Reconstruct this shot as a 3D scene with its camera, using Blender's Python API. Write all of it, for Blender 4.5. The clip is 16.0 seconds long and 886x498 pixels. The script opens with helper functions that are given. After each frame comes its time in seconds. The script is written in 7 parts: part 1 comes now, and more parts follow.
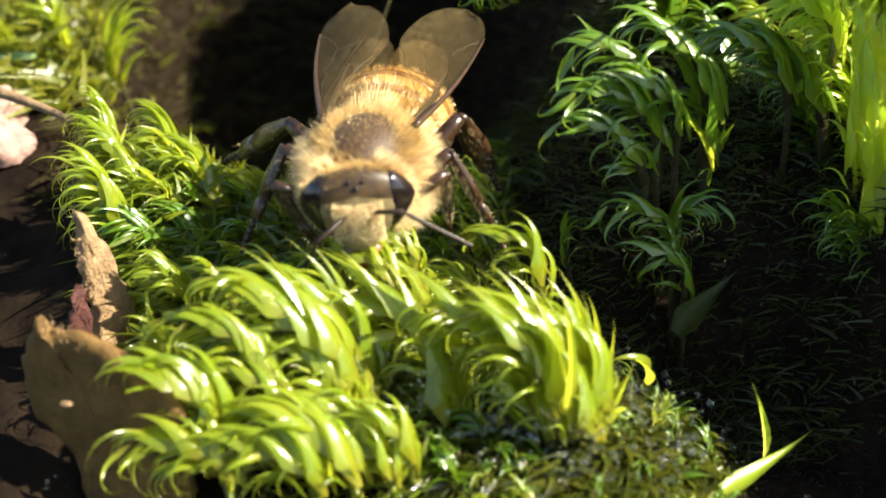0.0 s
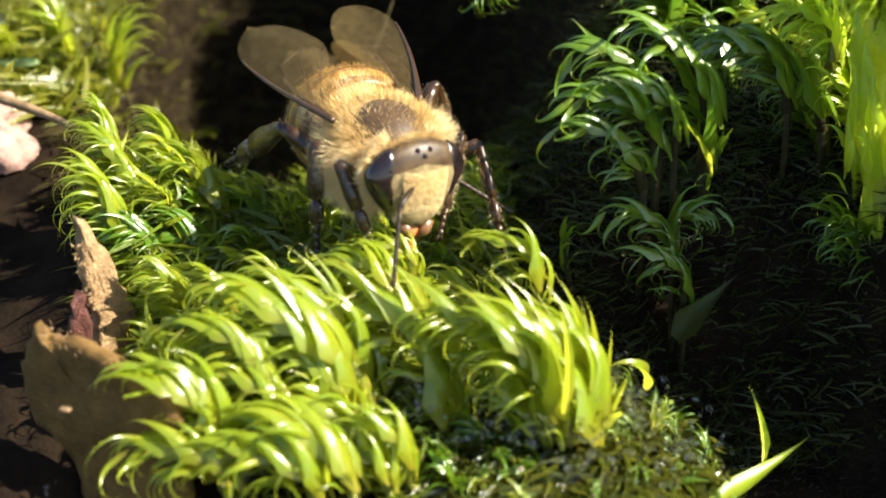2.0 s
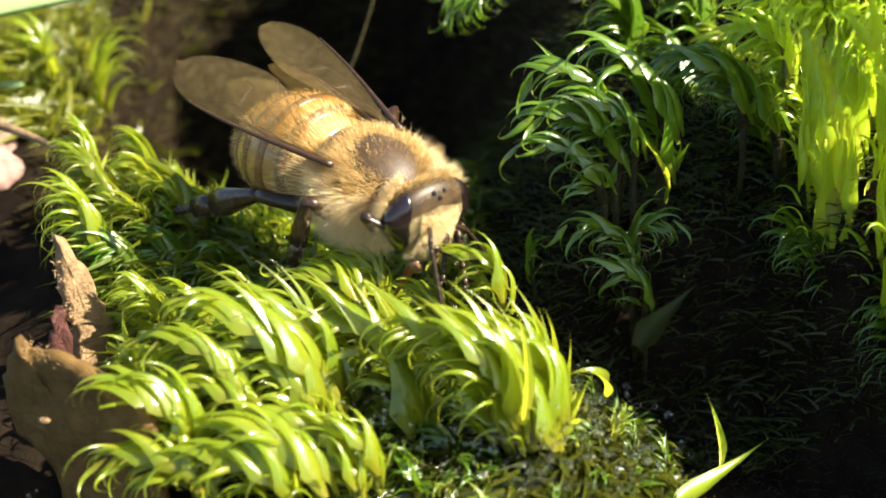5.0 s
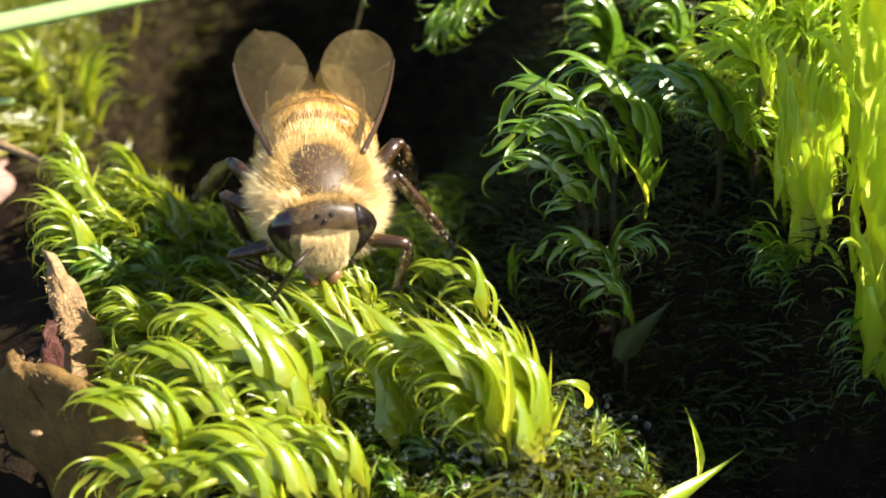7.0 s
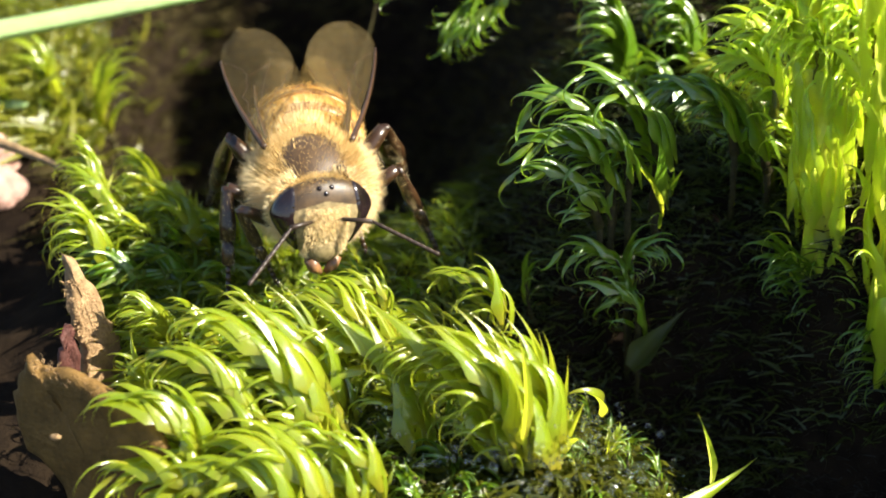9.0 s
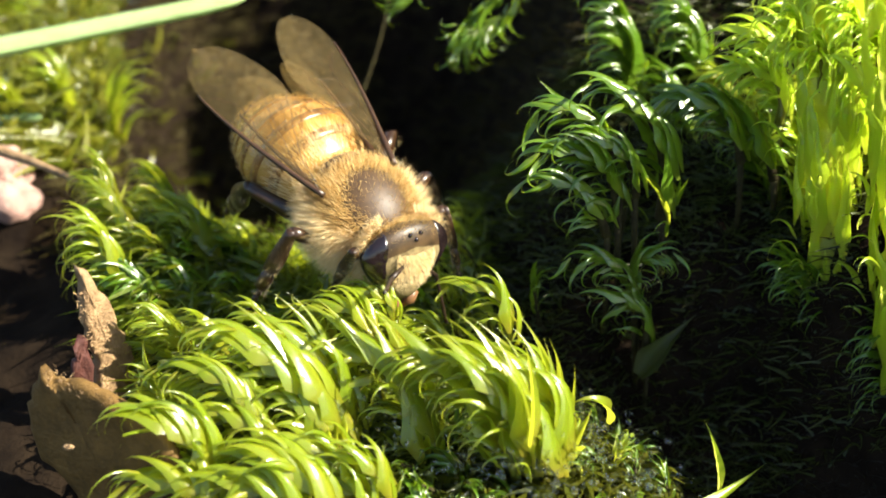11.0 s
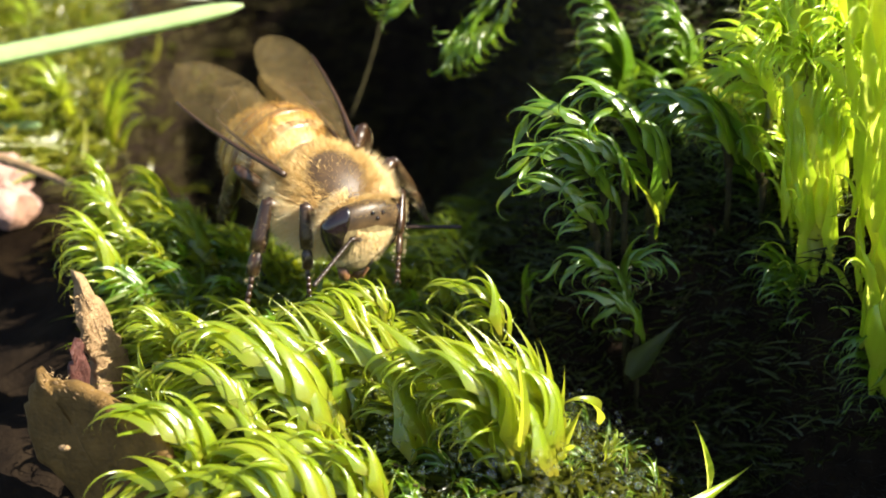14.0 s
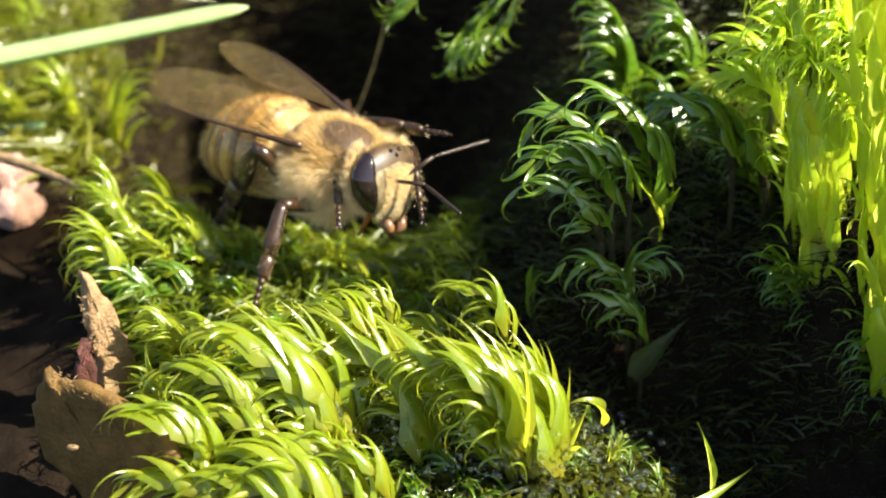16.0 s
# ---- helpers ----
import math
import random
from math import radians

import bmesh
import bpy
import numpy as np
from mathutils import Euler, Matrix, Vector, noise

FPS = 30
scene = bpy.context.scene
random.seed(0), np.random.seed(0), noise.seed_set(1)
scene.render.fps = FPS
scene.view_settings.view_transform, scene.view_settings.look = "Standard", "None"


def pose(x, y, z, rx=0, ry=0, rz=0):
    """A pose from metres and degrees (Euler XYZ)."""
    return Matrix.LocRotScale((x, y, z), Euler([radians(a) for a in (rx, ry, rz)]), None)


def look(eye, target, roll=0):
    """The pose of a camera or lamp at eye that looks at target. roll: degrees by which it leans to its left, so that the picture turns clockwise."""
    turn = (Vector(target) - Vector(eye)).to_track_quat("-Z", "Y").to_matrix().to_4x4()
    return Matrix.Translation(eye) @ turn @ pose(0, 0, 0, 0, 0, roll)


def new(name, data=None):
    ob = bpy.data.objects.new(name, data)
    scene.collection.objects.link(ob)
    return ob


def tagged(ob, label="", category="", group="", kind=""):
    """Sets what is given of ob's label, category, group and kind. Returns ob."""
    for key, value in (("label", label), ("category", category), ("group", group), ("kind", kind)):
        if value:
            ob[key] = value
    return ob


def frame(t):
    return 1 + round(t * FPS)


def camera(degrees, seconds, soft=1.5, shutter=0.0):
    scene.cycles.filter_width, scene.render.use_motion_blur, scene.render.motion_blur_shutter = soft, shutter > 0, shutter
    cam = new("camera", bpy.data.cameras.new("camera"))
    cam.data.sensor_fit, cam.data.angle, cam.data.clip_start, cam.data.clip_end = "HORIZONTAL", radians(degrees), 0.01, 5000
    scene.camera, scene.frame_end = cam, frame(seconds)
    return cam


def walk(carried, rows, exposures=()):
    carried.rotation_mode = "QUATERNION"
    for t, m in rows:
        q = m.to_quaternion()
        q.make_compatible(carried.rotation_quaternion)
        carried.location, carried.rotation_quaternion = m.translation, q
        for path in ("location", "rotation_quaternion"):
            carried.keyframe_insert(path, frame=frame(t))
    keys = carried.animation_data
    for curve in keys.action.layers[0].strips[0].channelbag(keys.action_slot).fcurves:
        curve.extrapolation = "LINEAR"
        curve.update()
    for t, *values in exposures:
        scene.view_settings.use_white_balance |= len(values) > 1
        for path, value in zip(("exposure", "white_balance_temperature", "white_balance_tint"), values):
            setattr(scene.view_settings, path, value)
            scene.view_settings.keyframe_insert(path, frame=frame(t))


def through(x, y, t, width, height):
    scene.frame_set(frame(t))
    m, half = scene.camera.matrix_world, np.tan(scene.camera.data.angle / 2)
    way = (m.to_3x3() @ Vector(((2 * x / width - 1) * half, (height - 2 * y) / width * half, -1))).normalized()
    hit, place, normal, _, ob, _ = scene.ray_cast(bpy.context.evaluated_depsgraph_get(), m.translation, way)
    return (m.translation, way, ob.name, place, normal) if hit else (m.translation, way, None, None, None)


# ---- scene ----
cam = camera(32.0, 16.0, 1.8)
PATH = [
    (0, (-0.0005, -0.046453, 0.035534), (-0.0005, 0.000238, 0.00284), 0),
    (0.5, (0.000287, -0.046459, 0.035708), (-0.000508, 0.000176, 0.002944), -0.664),
    (1, (0.000421, -0.046507, 0.03562), (-0.000388, 0.000201, 0.002959), -0.738),
    (1.5, (0.000524, -0.046429, 0.035539), (-0.000339, 0.000322, 0.002941), -0.843),
    (2, (5.7e-05, -0.046478, 0.035652), (-0.000471, 0.000275, 0.003051), -0.458),
    (2.5, (0.000487, -0.046708, 0.035906), (-0.00039, 1.7e-05, 0.003273), -0.885),
    (3, (0.000949, -0.046995, 0.036141), (-0.000103, -0.000249, 0.003543), -1.18),
    (3.5, (0.001441, -0.047063, 0.036212), (0.000226, -0.00029, 0.003657), -1.544),
    (4, (0.001285, -0.047367, 0.036257), (0.000315, -0.000469, 0.003875), -1.26),
    (6.5, (0.00181, -0.048724, 0.037707), (0.001347, -0.001654, 0.005562), -1.054),
    (7, (0.001729, -0.048856, 0.037753), (0.001382, -0.001727, 0.005694), -0.944),
    (7.5, (0.001971, -0.04895, 0.037771), (0.00152, -0.001789, 0.005762), -1.095),
    (8, (0.001657, -0.048937, 0.037781), (0.001464, -0.001738, 0.005826), -0.779),
    (8.5, (0.000994, -0.049062, 0.03786), (0.001276, -0.00184, 0.005937), -0.153),
    (9, (0.000487, -0.049088, 0.038092), (0.000754, -0.001877, 0.006153), 0.024),
    (11.5, (0.001104, -0.049687, 0.038602), (0.000481, -0.002344, 0.006865), -0.996),
    (12, (0.001186, -0.049949, 0.038503), (0.000536, -0.002479, 0.006957), -1.012),
    (12.5, (0.0011, -0.049908, 0.038423), (0.000555, -0.002365, 0.006986), -0.934),
    (13, (0.001237, -0.050224, 0.03873), (0.000592, -0.002691, 0.007279), -1.044),
    (13.5, (0.001379, -0.05028, 0.038667), (0.000729, -0.002692, 0.007299), -1.09),
    (14, (0.001571, -0.050227, 0.038624), (0.000812, -0.002662, 0.007224), -1.236),
    (14.5, (0.001448, -0.050247, 0.038653), (0.000776, -0.002684, 0.007246), -1.141),
    (15, (0.001257, -0.050328, 0.03874), (0.000782, -0.002764, 0.007332), -0.901),
    (15.5, (0.000978, -0.050227, 0.038702), (0.000666, -0.00266, 0.007296), -0.659),
    (16, (0.000982, -0.050488, 0.038895), (0.000582, -0.002928, 0.007479), -0.799),
]
walk(cam, [(t, look(eye, target, roll)) for t, eye, target, roll in PATH])
cam.data.dof.use_dof = True
cam.data.dof.focus_distance = 0.0575
cam.data.dof.aperture_fstop = 60.0

# ---- light: low clear sky and one hard sun from the side of the tall moss bank ----
SUN = Vector((0.74, -0.12, 0.66)).normalized()
world = bpy.data.worlds.new("sky")
scene.world = world
world.use_nodes = True
sky = world.node_tree.nodes.new("ShaderNodeTexSky")
sky.sky_type = "NISHITA"
sky.sun_disc = False
sky.sun_elevation = math.asin(SUN.z)
sky.sun_rotation = math.atan2(SUN.x, SUN.y)
backdrop = world.node_tree.nodes["Background"]
backdrop.inputs["Strength"].default_value = 0.074
world.node_tree.links.new(sky.outputs[0], backdrop.inputs["Color"])
sun = new("sun", bpy.data.lights.new("sun", "SUN"))
sun.data.energy, sun.data.angle, sun.data.color = 5.0, radians(0.5), (1.0, 0.93, 0.78)
sun.matrix_world = look(SUN, (0, 0, 0))
scene.view_settings.exposure = 1.88

MM = 0.001          # all shapes below are drawn in millimetres


# ---- materials ----
def material(name, build):
    m = bpy.data.materials.new(name)
    m.use_nodes = True
    t = m.node_tree
    t.nodes.clear()
    out = t.nodes.new("ShaderNodeOutputMaterial")
    t.links.new(build(t), out.inputs["Surface"])
    return m


def node(t, kind, **values):
    n = t.nodes.new(kind)
    for key, value in values.items():
        socket = n.inputs[key.replace("_", " ")]
        if isinstance(value, bpy.types.NodeSocket):
            t.links.new(value, socket)
        else:
            socket.default_value = value
    return n


def ramp(t, fac, *stops):
    n = t.nodes.new("ShaderNodeValToRGB")
    while len(n.color_ramp.elements) < len(stops):
        n.color_ramp.elements.new(0.5)
    for e, (at, c) in zip(n.color_ramp.elements, stops):
        e.position, e.color = at, (*c, 1)
    t.links.new(fac, n.inputs["Fac"])
    return n.outputs["Color"]


def grain(t, size, detail=4.0, stretch=(1, 1, 1), rough=0.6):
    """Noise whose features are about size millimetres across."""
    co = t.nodes.new("ShaderNodeTexCoord").outputs["Object"]
    mapping = node(t, "ShaderNodeMapping", Vector=co)
    mapping.inputs["Scale"].default_value = [k / (size * MM) for k in stretch]
    return node(t, "ShaderNodeTexNoise", Vector=mapping.outputs[0], Scale=1.0, Detail=detail, Roughness=rough).outputs["Fac"]


def mixed(t, fac, a, b):
    n = t.nodes.new("ShaderNodeMix")
    n.data_type = "RGBA"
    for value, socket in ((fac, n.inputs[0]), (a, n.inputs[6]), (b, n.inputs[7])):
        if isinstance(value, bpy.types.NodeSocket):
            t.links.new(value, socket)
        else:
            socket.default_value = value if isinstance(value, float) else (*value, 1)
    return n.outputs[2]


def bumped(t, height, amount, strength=0.6):
    return node(t, "ShaderNodeBump", Height=height, Distance=amount * MM, Strength=strength).outputs["Normal"]


def shader_mix(t, fac, a, b):
    n = t.nodes.new("ShaderNodeMixShader")
    if isinstance(fac, bpy.types.NodeSocket):
        t.links.new(fac, n.inputs[0])
    else:
        n.inputs[0].default_value = fac
    t.links.new(a, n.inputs[1])
    t.links.new(b, n.inputs[2])
    return n.outputs[0]


def moss_leaf(fresh, old, base, through, share, rough=0.3, coat=0.5, island=False, film=0.24, shine=0.5):
    """A thin wet leaf: it lets light through, is paler at its foot, and varies leaf by leaf."""
    def build(t):
        if island:
            rnd = t.nodes.new("ShaderNodeNewGeometry").outputs["Random Per Island"]
        else:
            rnd = t.nodes.new("ShaderNodeObjectInfo").outputs["Random"]
        blot = grain(t, 0.9, 5)
        lines = grain(t, 0.12, 3, (1, 0.12, 1))
        colour = mixed(t, rnd, fresh, old)
        colour = mixed(t, ramp(t, blot, (0.42, (0, 0, 0)), (0.75, (0.75, 0.75, 0.75))), colour, base)
        colour = mixed(t, ramp(t, lines, (0.35, (0, 0, 0)), (0.7, (0.7, 0.7, 0.7))), colour, tuple(c * 1.7 for c in fresh))
        if not island:
            along = node(t, "ShaderNodeSeparateXYZ", Vector=t.nodes.new("ShaderNodeUVMap").outputs[0]).outputs["X"]
            colour = mixed(t, ramp(t, along, (0.0, (0.85, 0.85, 0.85)), (0.32, (0, 0, 0)), (0.75, (0, 0, 0)), (1.0, (0.5, 0.5, 0.5))), colour, base)
        normal = bumped(t, mixed(t, 0.5, lines, grain(t, 0.3, 6)), 0.11, 0.6)
        drops = bumped(t, grain(t, 0.1, 2), 0.05, 0.9)
        wet = node(t, "ShaderNodeBsdfPrincipled", Coat_Normal=drops, Base_Color=colour, Roughness=rough, Specular_IOR_Level=shine, Coat_Weight=coat, Coat_Roughness=film, Coat_IOR=1.6, Normal=normal)
        glow = node(t, "ShaderNodeBsdfTranslucent", Color=mixed(t, 0.6, colour, through), Normal=normal)
        return shader_mix(t, share, wet.outputs[0], glow.outputs[0])
    return build


LEAF = material("moss leaf", moss_leaf((0.16, 0.235, 0.012), (0.34, 0.36, 0.025), (0.3, 0.23, 0.025), (0.76, 0.8, 0.05), 0.63, 0.3, 1.0, film=0.2))
# Deeper green than LEAF, with the shade on the clumps put into the colour.
LEAF_DEEP_SHADE = material("dark shaded moss leaf", moss_leaf((0.068, 0.145, 0.007), (0.135, 0.22, 0.011), (0.16, 0.19, 0.022), (0.38, 0.54, 0.016), 0.48, 0.28, 1.0))
CARPET = material("moss carpet", moss_leaf((0.08, 0.13, 0.007), (0.16, 0.18, 0.014), (0.16, 0.13, 0.025), (0.36, 0.42, 0.02), 0.48, 0.35, 0.4, True))
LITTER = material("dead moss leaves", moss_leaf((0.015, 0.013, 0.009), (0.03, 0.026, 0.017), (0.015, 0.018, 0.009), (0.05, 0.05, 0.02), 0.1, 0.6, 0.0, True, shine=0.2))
# Pale green made lighter still: sun on the bank shoots is put into it.
LEAF_PALE_SUNLIT = material("pale sunlit bank moss leaf", moss_leaf((0.34, 0.48, 0.016), (0.5, 0.6, 0.025), (0.5, 0.5, 0.06), (0.9, 0.97, 0.17), 0.62, 0.3, 1.0, film=0.3))
WET_BED = material("wet olive moss bed", moss_leaf((0.045, 0.06, 0.006), (0.09, 0.085, 0.01), (0.07, 0.05, 0.012), (0.2, 0.21, 0.02), 0.45, 0.15, 1.0, True, 0.06))
# Much darker than the carpet moss: the hollow's shade is put into the colour.
HOLLOW_SHADE = material("shaded hollow moss", moss_leaf((0.03, 0.045, 0.006), (0.05, 0.05, 0.01), (0.045, 0.034, 0.015), (0.08, 0.1, 0.01), 0.35, 0.45, 0.1, True, shine=0.3))
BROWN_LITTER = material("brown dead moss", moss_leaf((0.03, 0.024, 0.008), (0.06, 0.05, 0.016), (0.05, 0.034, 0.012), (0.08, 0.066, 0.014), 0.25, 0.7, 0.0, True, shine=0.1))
# Yellower than the carpet: sun on the far moss is put into the colour.
FAR_LEAF = material("far sunlit moss leaf", moss_leaf((0.09, 0.12, 0.008), (0.22, 0.2, 0.02), (0.16, 0.11, 0.025), (0.4, 0.4, 0.03), 0.5, 0.3, 0.8, True))
GRASS = material("grass", moss_leaf((0.36, 0.48, 0.19), (0.4, 0.52, 0.22), (0.46, 0.54, 0.3), (0.58, 0.74, 0.32), 0.4, 0.4, 0.3))


def stem_look(t):
    # Near black: the darkness under the clumps is put into the stem colour.
    c = ramp(t, grain(t, 0.4), (0.3, (0.016, 0.011, 0.005)), (0.7, (0.05, 0.045, 0.014)))
    return node(t, "ShaderNodeBsdfPrincipled", Base_Color=c, Roughness=0.8, Specular_IOR_Level=0.15).outputs[0]


def soil_look(t):
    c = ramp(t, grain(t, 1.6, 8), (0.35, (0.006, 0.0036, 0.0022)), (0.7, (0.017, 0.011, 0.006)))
    return node(t, "ShaderNodeBsdfPrincipled", Base_Color=c, Roughness=0.9, Specular_IOR_Level=0.06, Normal=bumped(t, grain(t, 0.5, 8), 0.25)).outputs[0]


def bark_look(dark, light, size, relief=0.15, shine=0.4):
    def build(t):
        g, fine = grain(t, size, 6, (1, 0.6, 1)), grain(t, size * 0.2, 6)
        c = mixed(t, ramp(t, fine, (0.35, (0, 0, 0)), (0.75, (0.6, 0.6, 0.6))), ramp(t, g, (0.3, dark), (0.72, light)), light)
        return node(t, "ShaderNodeBsdfPrincipled", Base_Color=c, Roughness=0.65, Specular_IOR_Level=shine, Normal=bumped(t, fine, relief)).outputs[0]
    return build


def wet_stem_look(t):
    c = ramp(t, grain(t, 0.4), (0.3, (0.06, 0.075, 0.006)), (0.7, (0.2, 0.19, 0.02)))
    return node(t, "ShaderNodeBsdfPrincipled", Base_Color=c, Roughness=0.3, Normal=bumped(t, grain(t, 0.2), 0.08)).outputs[0]


STEM_WET = material("wet moss stem", wet_stem_look)
STEM, SOIL = material("moss stem", stem_look), material("damp soil", soil_look)
BARK = material("brown bark", bark_look((0.045, 0.024, 0.004), (0.17, 0.095, 0.024), 0.9, 0.16, 0.25))
BARK_PALE = material("pale torn bark", bark_look((0.12, 0.065, 0.025), (0.36, 0.23, 0.11), 0.6, 0.25))
BARK_RED = material("red bark", bark_look((0.03, 0.008, 0.005), (0.09, 0.025, 0.016), 0.5))
# Far paler than LOG: sun on the log's patch is put into this pink.
WOOD_SUNLIT = material("pale pink sunlit wood", bark_look((0.16, 0.08, 0.06), (0.42, 0.27, 0.22), 1.4, 0.3, 0.3))
LOG = material("rotten wood", bark_look((0.026, 0.009, 0.006), (0.055, 0.02, 0.013), 4.0, 0.06, 0.03))


def water_look(t):
    return node(t, "ShaderNodeBsdfPrincipled", Base_Color=(1, 1, 1, 1), Roughness=0.02, IOR=1.33, Transmission_Weight=1.0).outputs[0]


def cuticle_look(dark, light, rough, size=0.5, spec=0.5):
    def build(t):
        c = ramp(t, grain(t, size, 5), (0.3, dark), (0.75, light))
        return node(t, "ShaderNodeBsdfPrincipled", Base_Color=c, Roughness=rough, Specular_IOR_Level=spec, Normal=bumped(t, grain(t, 0.06, 3), 0.01, 0.4)).outputs[0]
    return build


def hair_look(pale, gold, share):
    def build(t):
        rnd = t.nodes.new("ShaderNodeNewGeometry").outputs["Random Per Island"]
        c = mixed(t, rnd, pale, gold)
        hard = node(t, "ShaderNodeBsdfPrincipled", Base_Color=c, Roughness=0.45, Specular_IOR_Level=0.5)
        soft = node(t, "ShaderNodeBsdfTranslucent", Color=c)
        return shader_mix(t, share, hard.outputs[0], soft.outputs[0])
    return build


def wing_look(t):
    cells = grain(t, 0.25, 2)
    film = node(t, "ShaderNodeBsdfPrincipled", Base_Color=(0.4, 0.31, 0.15, 1), Roughness=0.25, Specular_IOR_Level=0.5, Normal=bumped(t, grain(t, 0.5, 3), 0.05, 0.5))
    haze = node(t, "ShaderNodeBsdfTranslucent", Color=(0.62, 0.48, 0.22, 1))
    clear = node(t, "ShaderNodeBsdfTransparent", Color=(0.96, 0.92, 0.82, 1))
    skin = shader_mix(t, 0.4, film.outputs[0], haze.outputs[0])
    return shader_mix(t, ramp(t, cells, (0.3, (0.85, 0.85, 0.85)), (0.7, (0.9, 0.9, 0.9))), skin, clear.outputs[0])


WATER = material("water", water_look)
CUTICLE = material("dark cuticle", cuticle_look((0.014, 0.009, 0.006), (0.035, 0.02, 0.012), 0.4, 0.8, 0.3))
BALD = material("brown thorax plate", cuticle_look((0.035, 0.018, 0.006), (0.08, 0.043, 0.014), 0.55, 0.25))
FACE = material("downy face", cuticle_look((0.07, 0.05, 0.022), (0.3, 0.23, 0.11), 0.45, 0.22, 0.4))
EYE = material("eye", cuticle_look((0.006, 0.004, 0.004), (0.02, 0.012, 0.012), 0.12, 0.8, 0.6))
AMBER = material("amber abdomen", cuticle_look((0.28, 0.145, 0.03), (0.48, 0.29, 0.08), 0.26, 0.7))
BAND = material("brown abdomen band", cuticle_look((0.12, 0.055, 0.013), (0.27, 0.135, 0.036), 0.28, 0.5))
TONGUE = material("red tongue", cuticle_look((0.32, 0.09, 0.02), (0.5, 0.17, 0.04), 0.28, 0.5))
FUR = material("golden fur", hair_look((0.82, 0.61, 0.27), (0.42, 0.25, 0.065), 0.42))
FUR_PALE = material("cream fur", hair_look((0.88, 0.74, 0.45), (0.74, 0.53, 0.23), 0.4))
WING, VEIN = material("wing film", wing_look), material("wing vein", cuticle_look((0.025, 0.012, 0.005), (0.06, 0.028, 0.01), 0.4))
LEG = material("brown leg", cuticle_look((0.012, 0.006, 0.003), (0.05, 0.024, 0.009), 0.28, 1.6))
JAW = material("brown jaw", cuticle_look((0.1, 0.045, 0.02), (0.24, 0.12, 0.05), 0.35))
CROWN = material("brown crown", cuticle_look((0.025, 0.015, 0.007), (0.08, 0.047, 0.019), 0.45, 0.4, 0.4))


# ---- building blocks ----
def as_mesh(name, bm, smooth=True):
    bmesh.ops.scale(bm, vec=(MM, MM, MM), verts=bm.verts)
    me = bpy.data.meshes.new(name)
    bm.to_mesh(me)
    bm.free()
    for p in me.polygons:
        p.use_smooth = smooth
    return me


def part(name, shape, look_of, parent=None, label="", at=None):
    """One mesh object under a thing or a part; shape is a bmesh in millimetres or a finished mesh."""
    me = shape if isinstance(shape, bpy.types.Mesh) else as_mesh(name, shape)
    if not me.materials:
        me.materials.append(look_of)
    ob = new(name, me)
    ob.parent = parent
    if at is not None:
        ob.matrix_basis = at
    return tagged(ob, label)


def place(x, y, z):
    return Matrix.Translation((x * MM, y * MM, z * MM))


def blob(bm, centre, radii, turn=None, u=20, v=14):
    m = Matrix.Translation(centre) @ (turn or Matrix()) @ Matrix.Diagonal((*radii, 1))
    return bmesh.ops.create_uvsphere(bm, u_segments=u, v_segments=v, radius=1, matrix=m)["verts"]


def tube(bm, path, radii, sides=8, flat=1.0):
    """A tapered tube through the points of path, closed at both ends."""
    path = [Vector(p) for p in path]
    rings, side = [], None
    for i, p in enumerate(path):
        ahead = (path[min(i + 1, len(path) - 1)] - path[max(i - 1, 0)]).normalized()
        if side is None:
            side = ahead.orthogonal().normalized()
        side = (side - ahead * side.dot(ahead)).normalized()
        up = ahead.cross(side)
        r = radii[i] if isinstance(radii, (list, tuple)) else radii
        rings.append([bm.verts.new(p + (side * math.cos(a) + up * math.sin(a) * flat) * r) for a in (2 * math.pi * k / sides for k in range(sides))])
    for a, b in zip(rings, rings[1:]):
        for k in range(sides):
            bm.faces.new((a[k], a[(k + 1) % sides], b[(k + 1) % sides], b[k]))
    bm.faces.new(rings[0][::-1])
    bm.faces.new(rings[-1])


def strips(name, rows, look_of, parent=None, label=""):
    """Many thin tapered strips in one mesh; each row is a list of (centre, half-width vector)."""
    verts, faces = [], []
    for row in rows:
        for i, (c, w) in enumerate(row):
            n = len(verts)
            if i == len(row) - 1:
                verts.append(c * MM)
                faces.append((n - 2, n - 1, n))
            else:
                verts += [(c - w) * MM, (c + w) * MM]
                if i:
                    faces.append((n - 2, n - 1, n + 1, n))
    me = bpy.data.meshes.new(name)
    me.from_pydata([tuple(v) for v in verts], [], faces)
    for p in me.polygons:
        p.use_smooth = True
    return part(name, me, look_of, parent, label)


def as_strips_of(rows, look_of):
    """The strips as a finished mesh with no object of its own."""
    ob = strips("strip", rows, look_of)
    me = ob.data
    bpy.data.objects.remove(ob)
    return me


def hair_row(p, way, length, half, bend=Vector((0, 0, 0))):
    side = way.cross(Vector((random.gauss(0, 1), random.gauss(0, 1), random.gauss(0, 1)))).normalized() * half
    return [(p, side), (p + way * length * 0.55 + bend * 0.3, side * 0.8), (p + way * length + bend, side)]


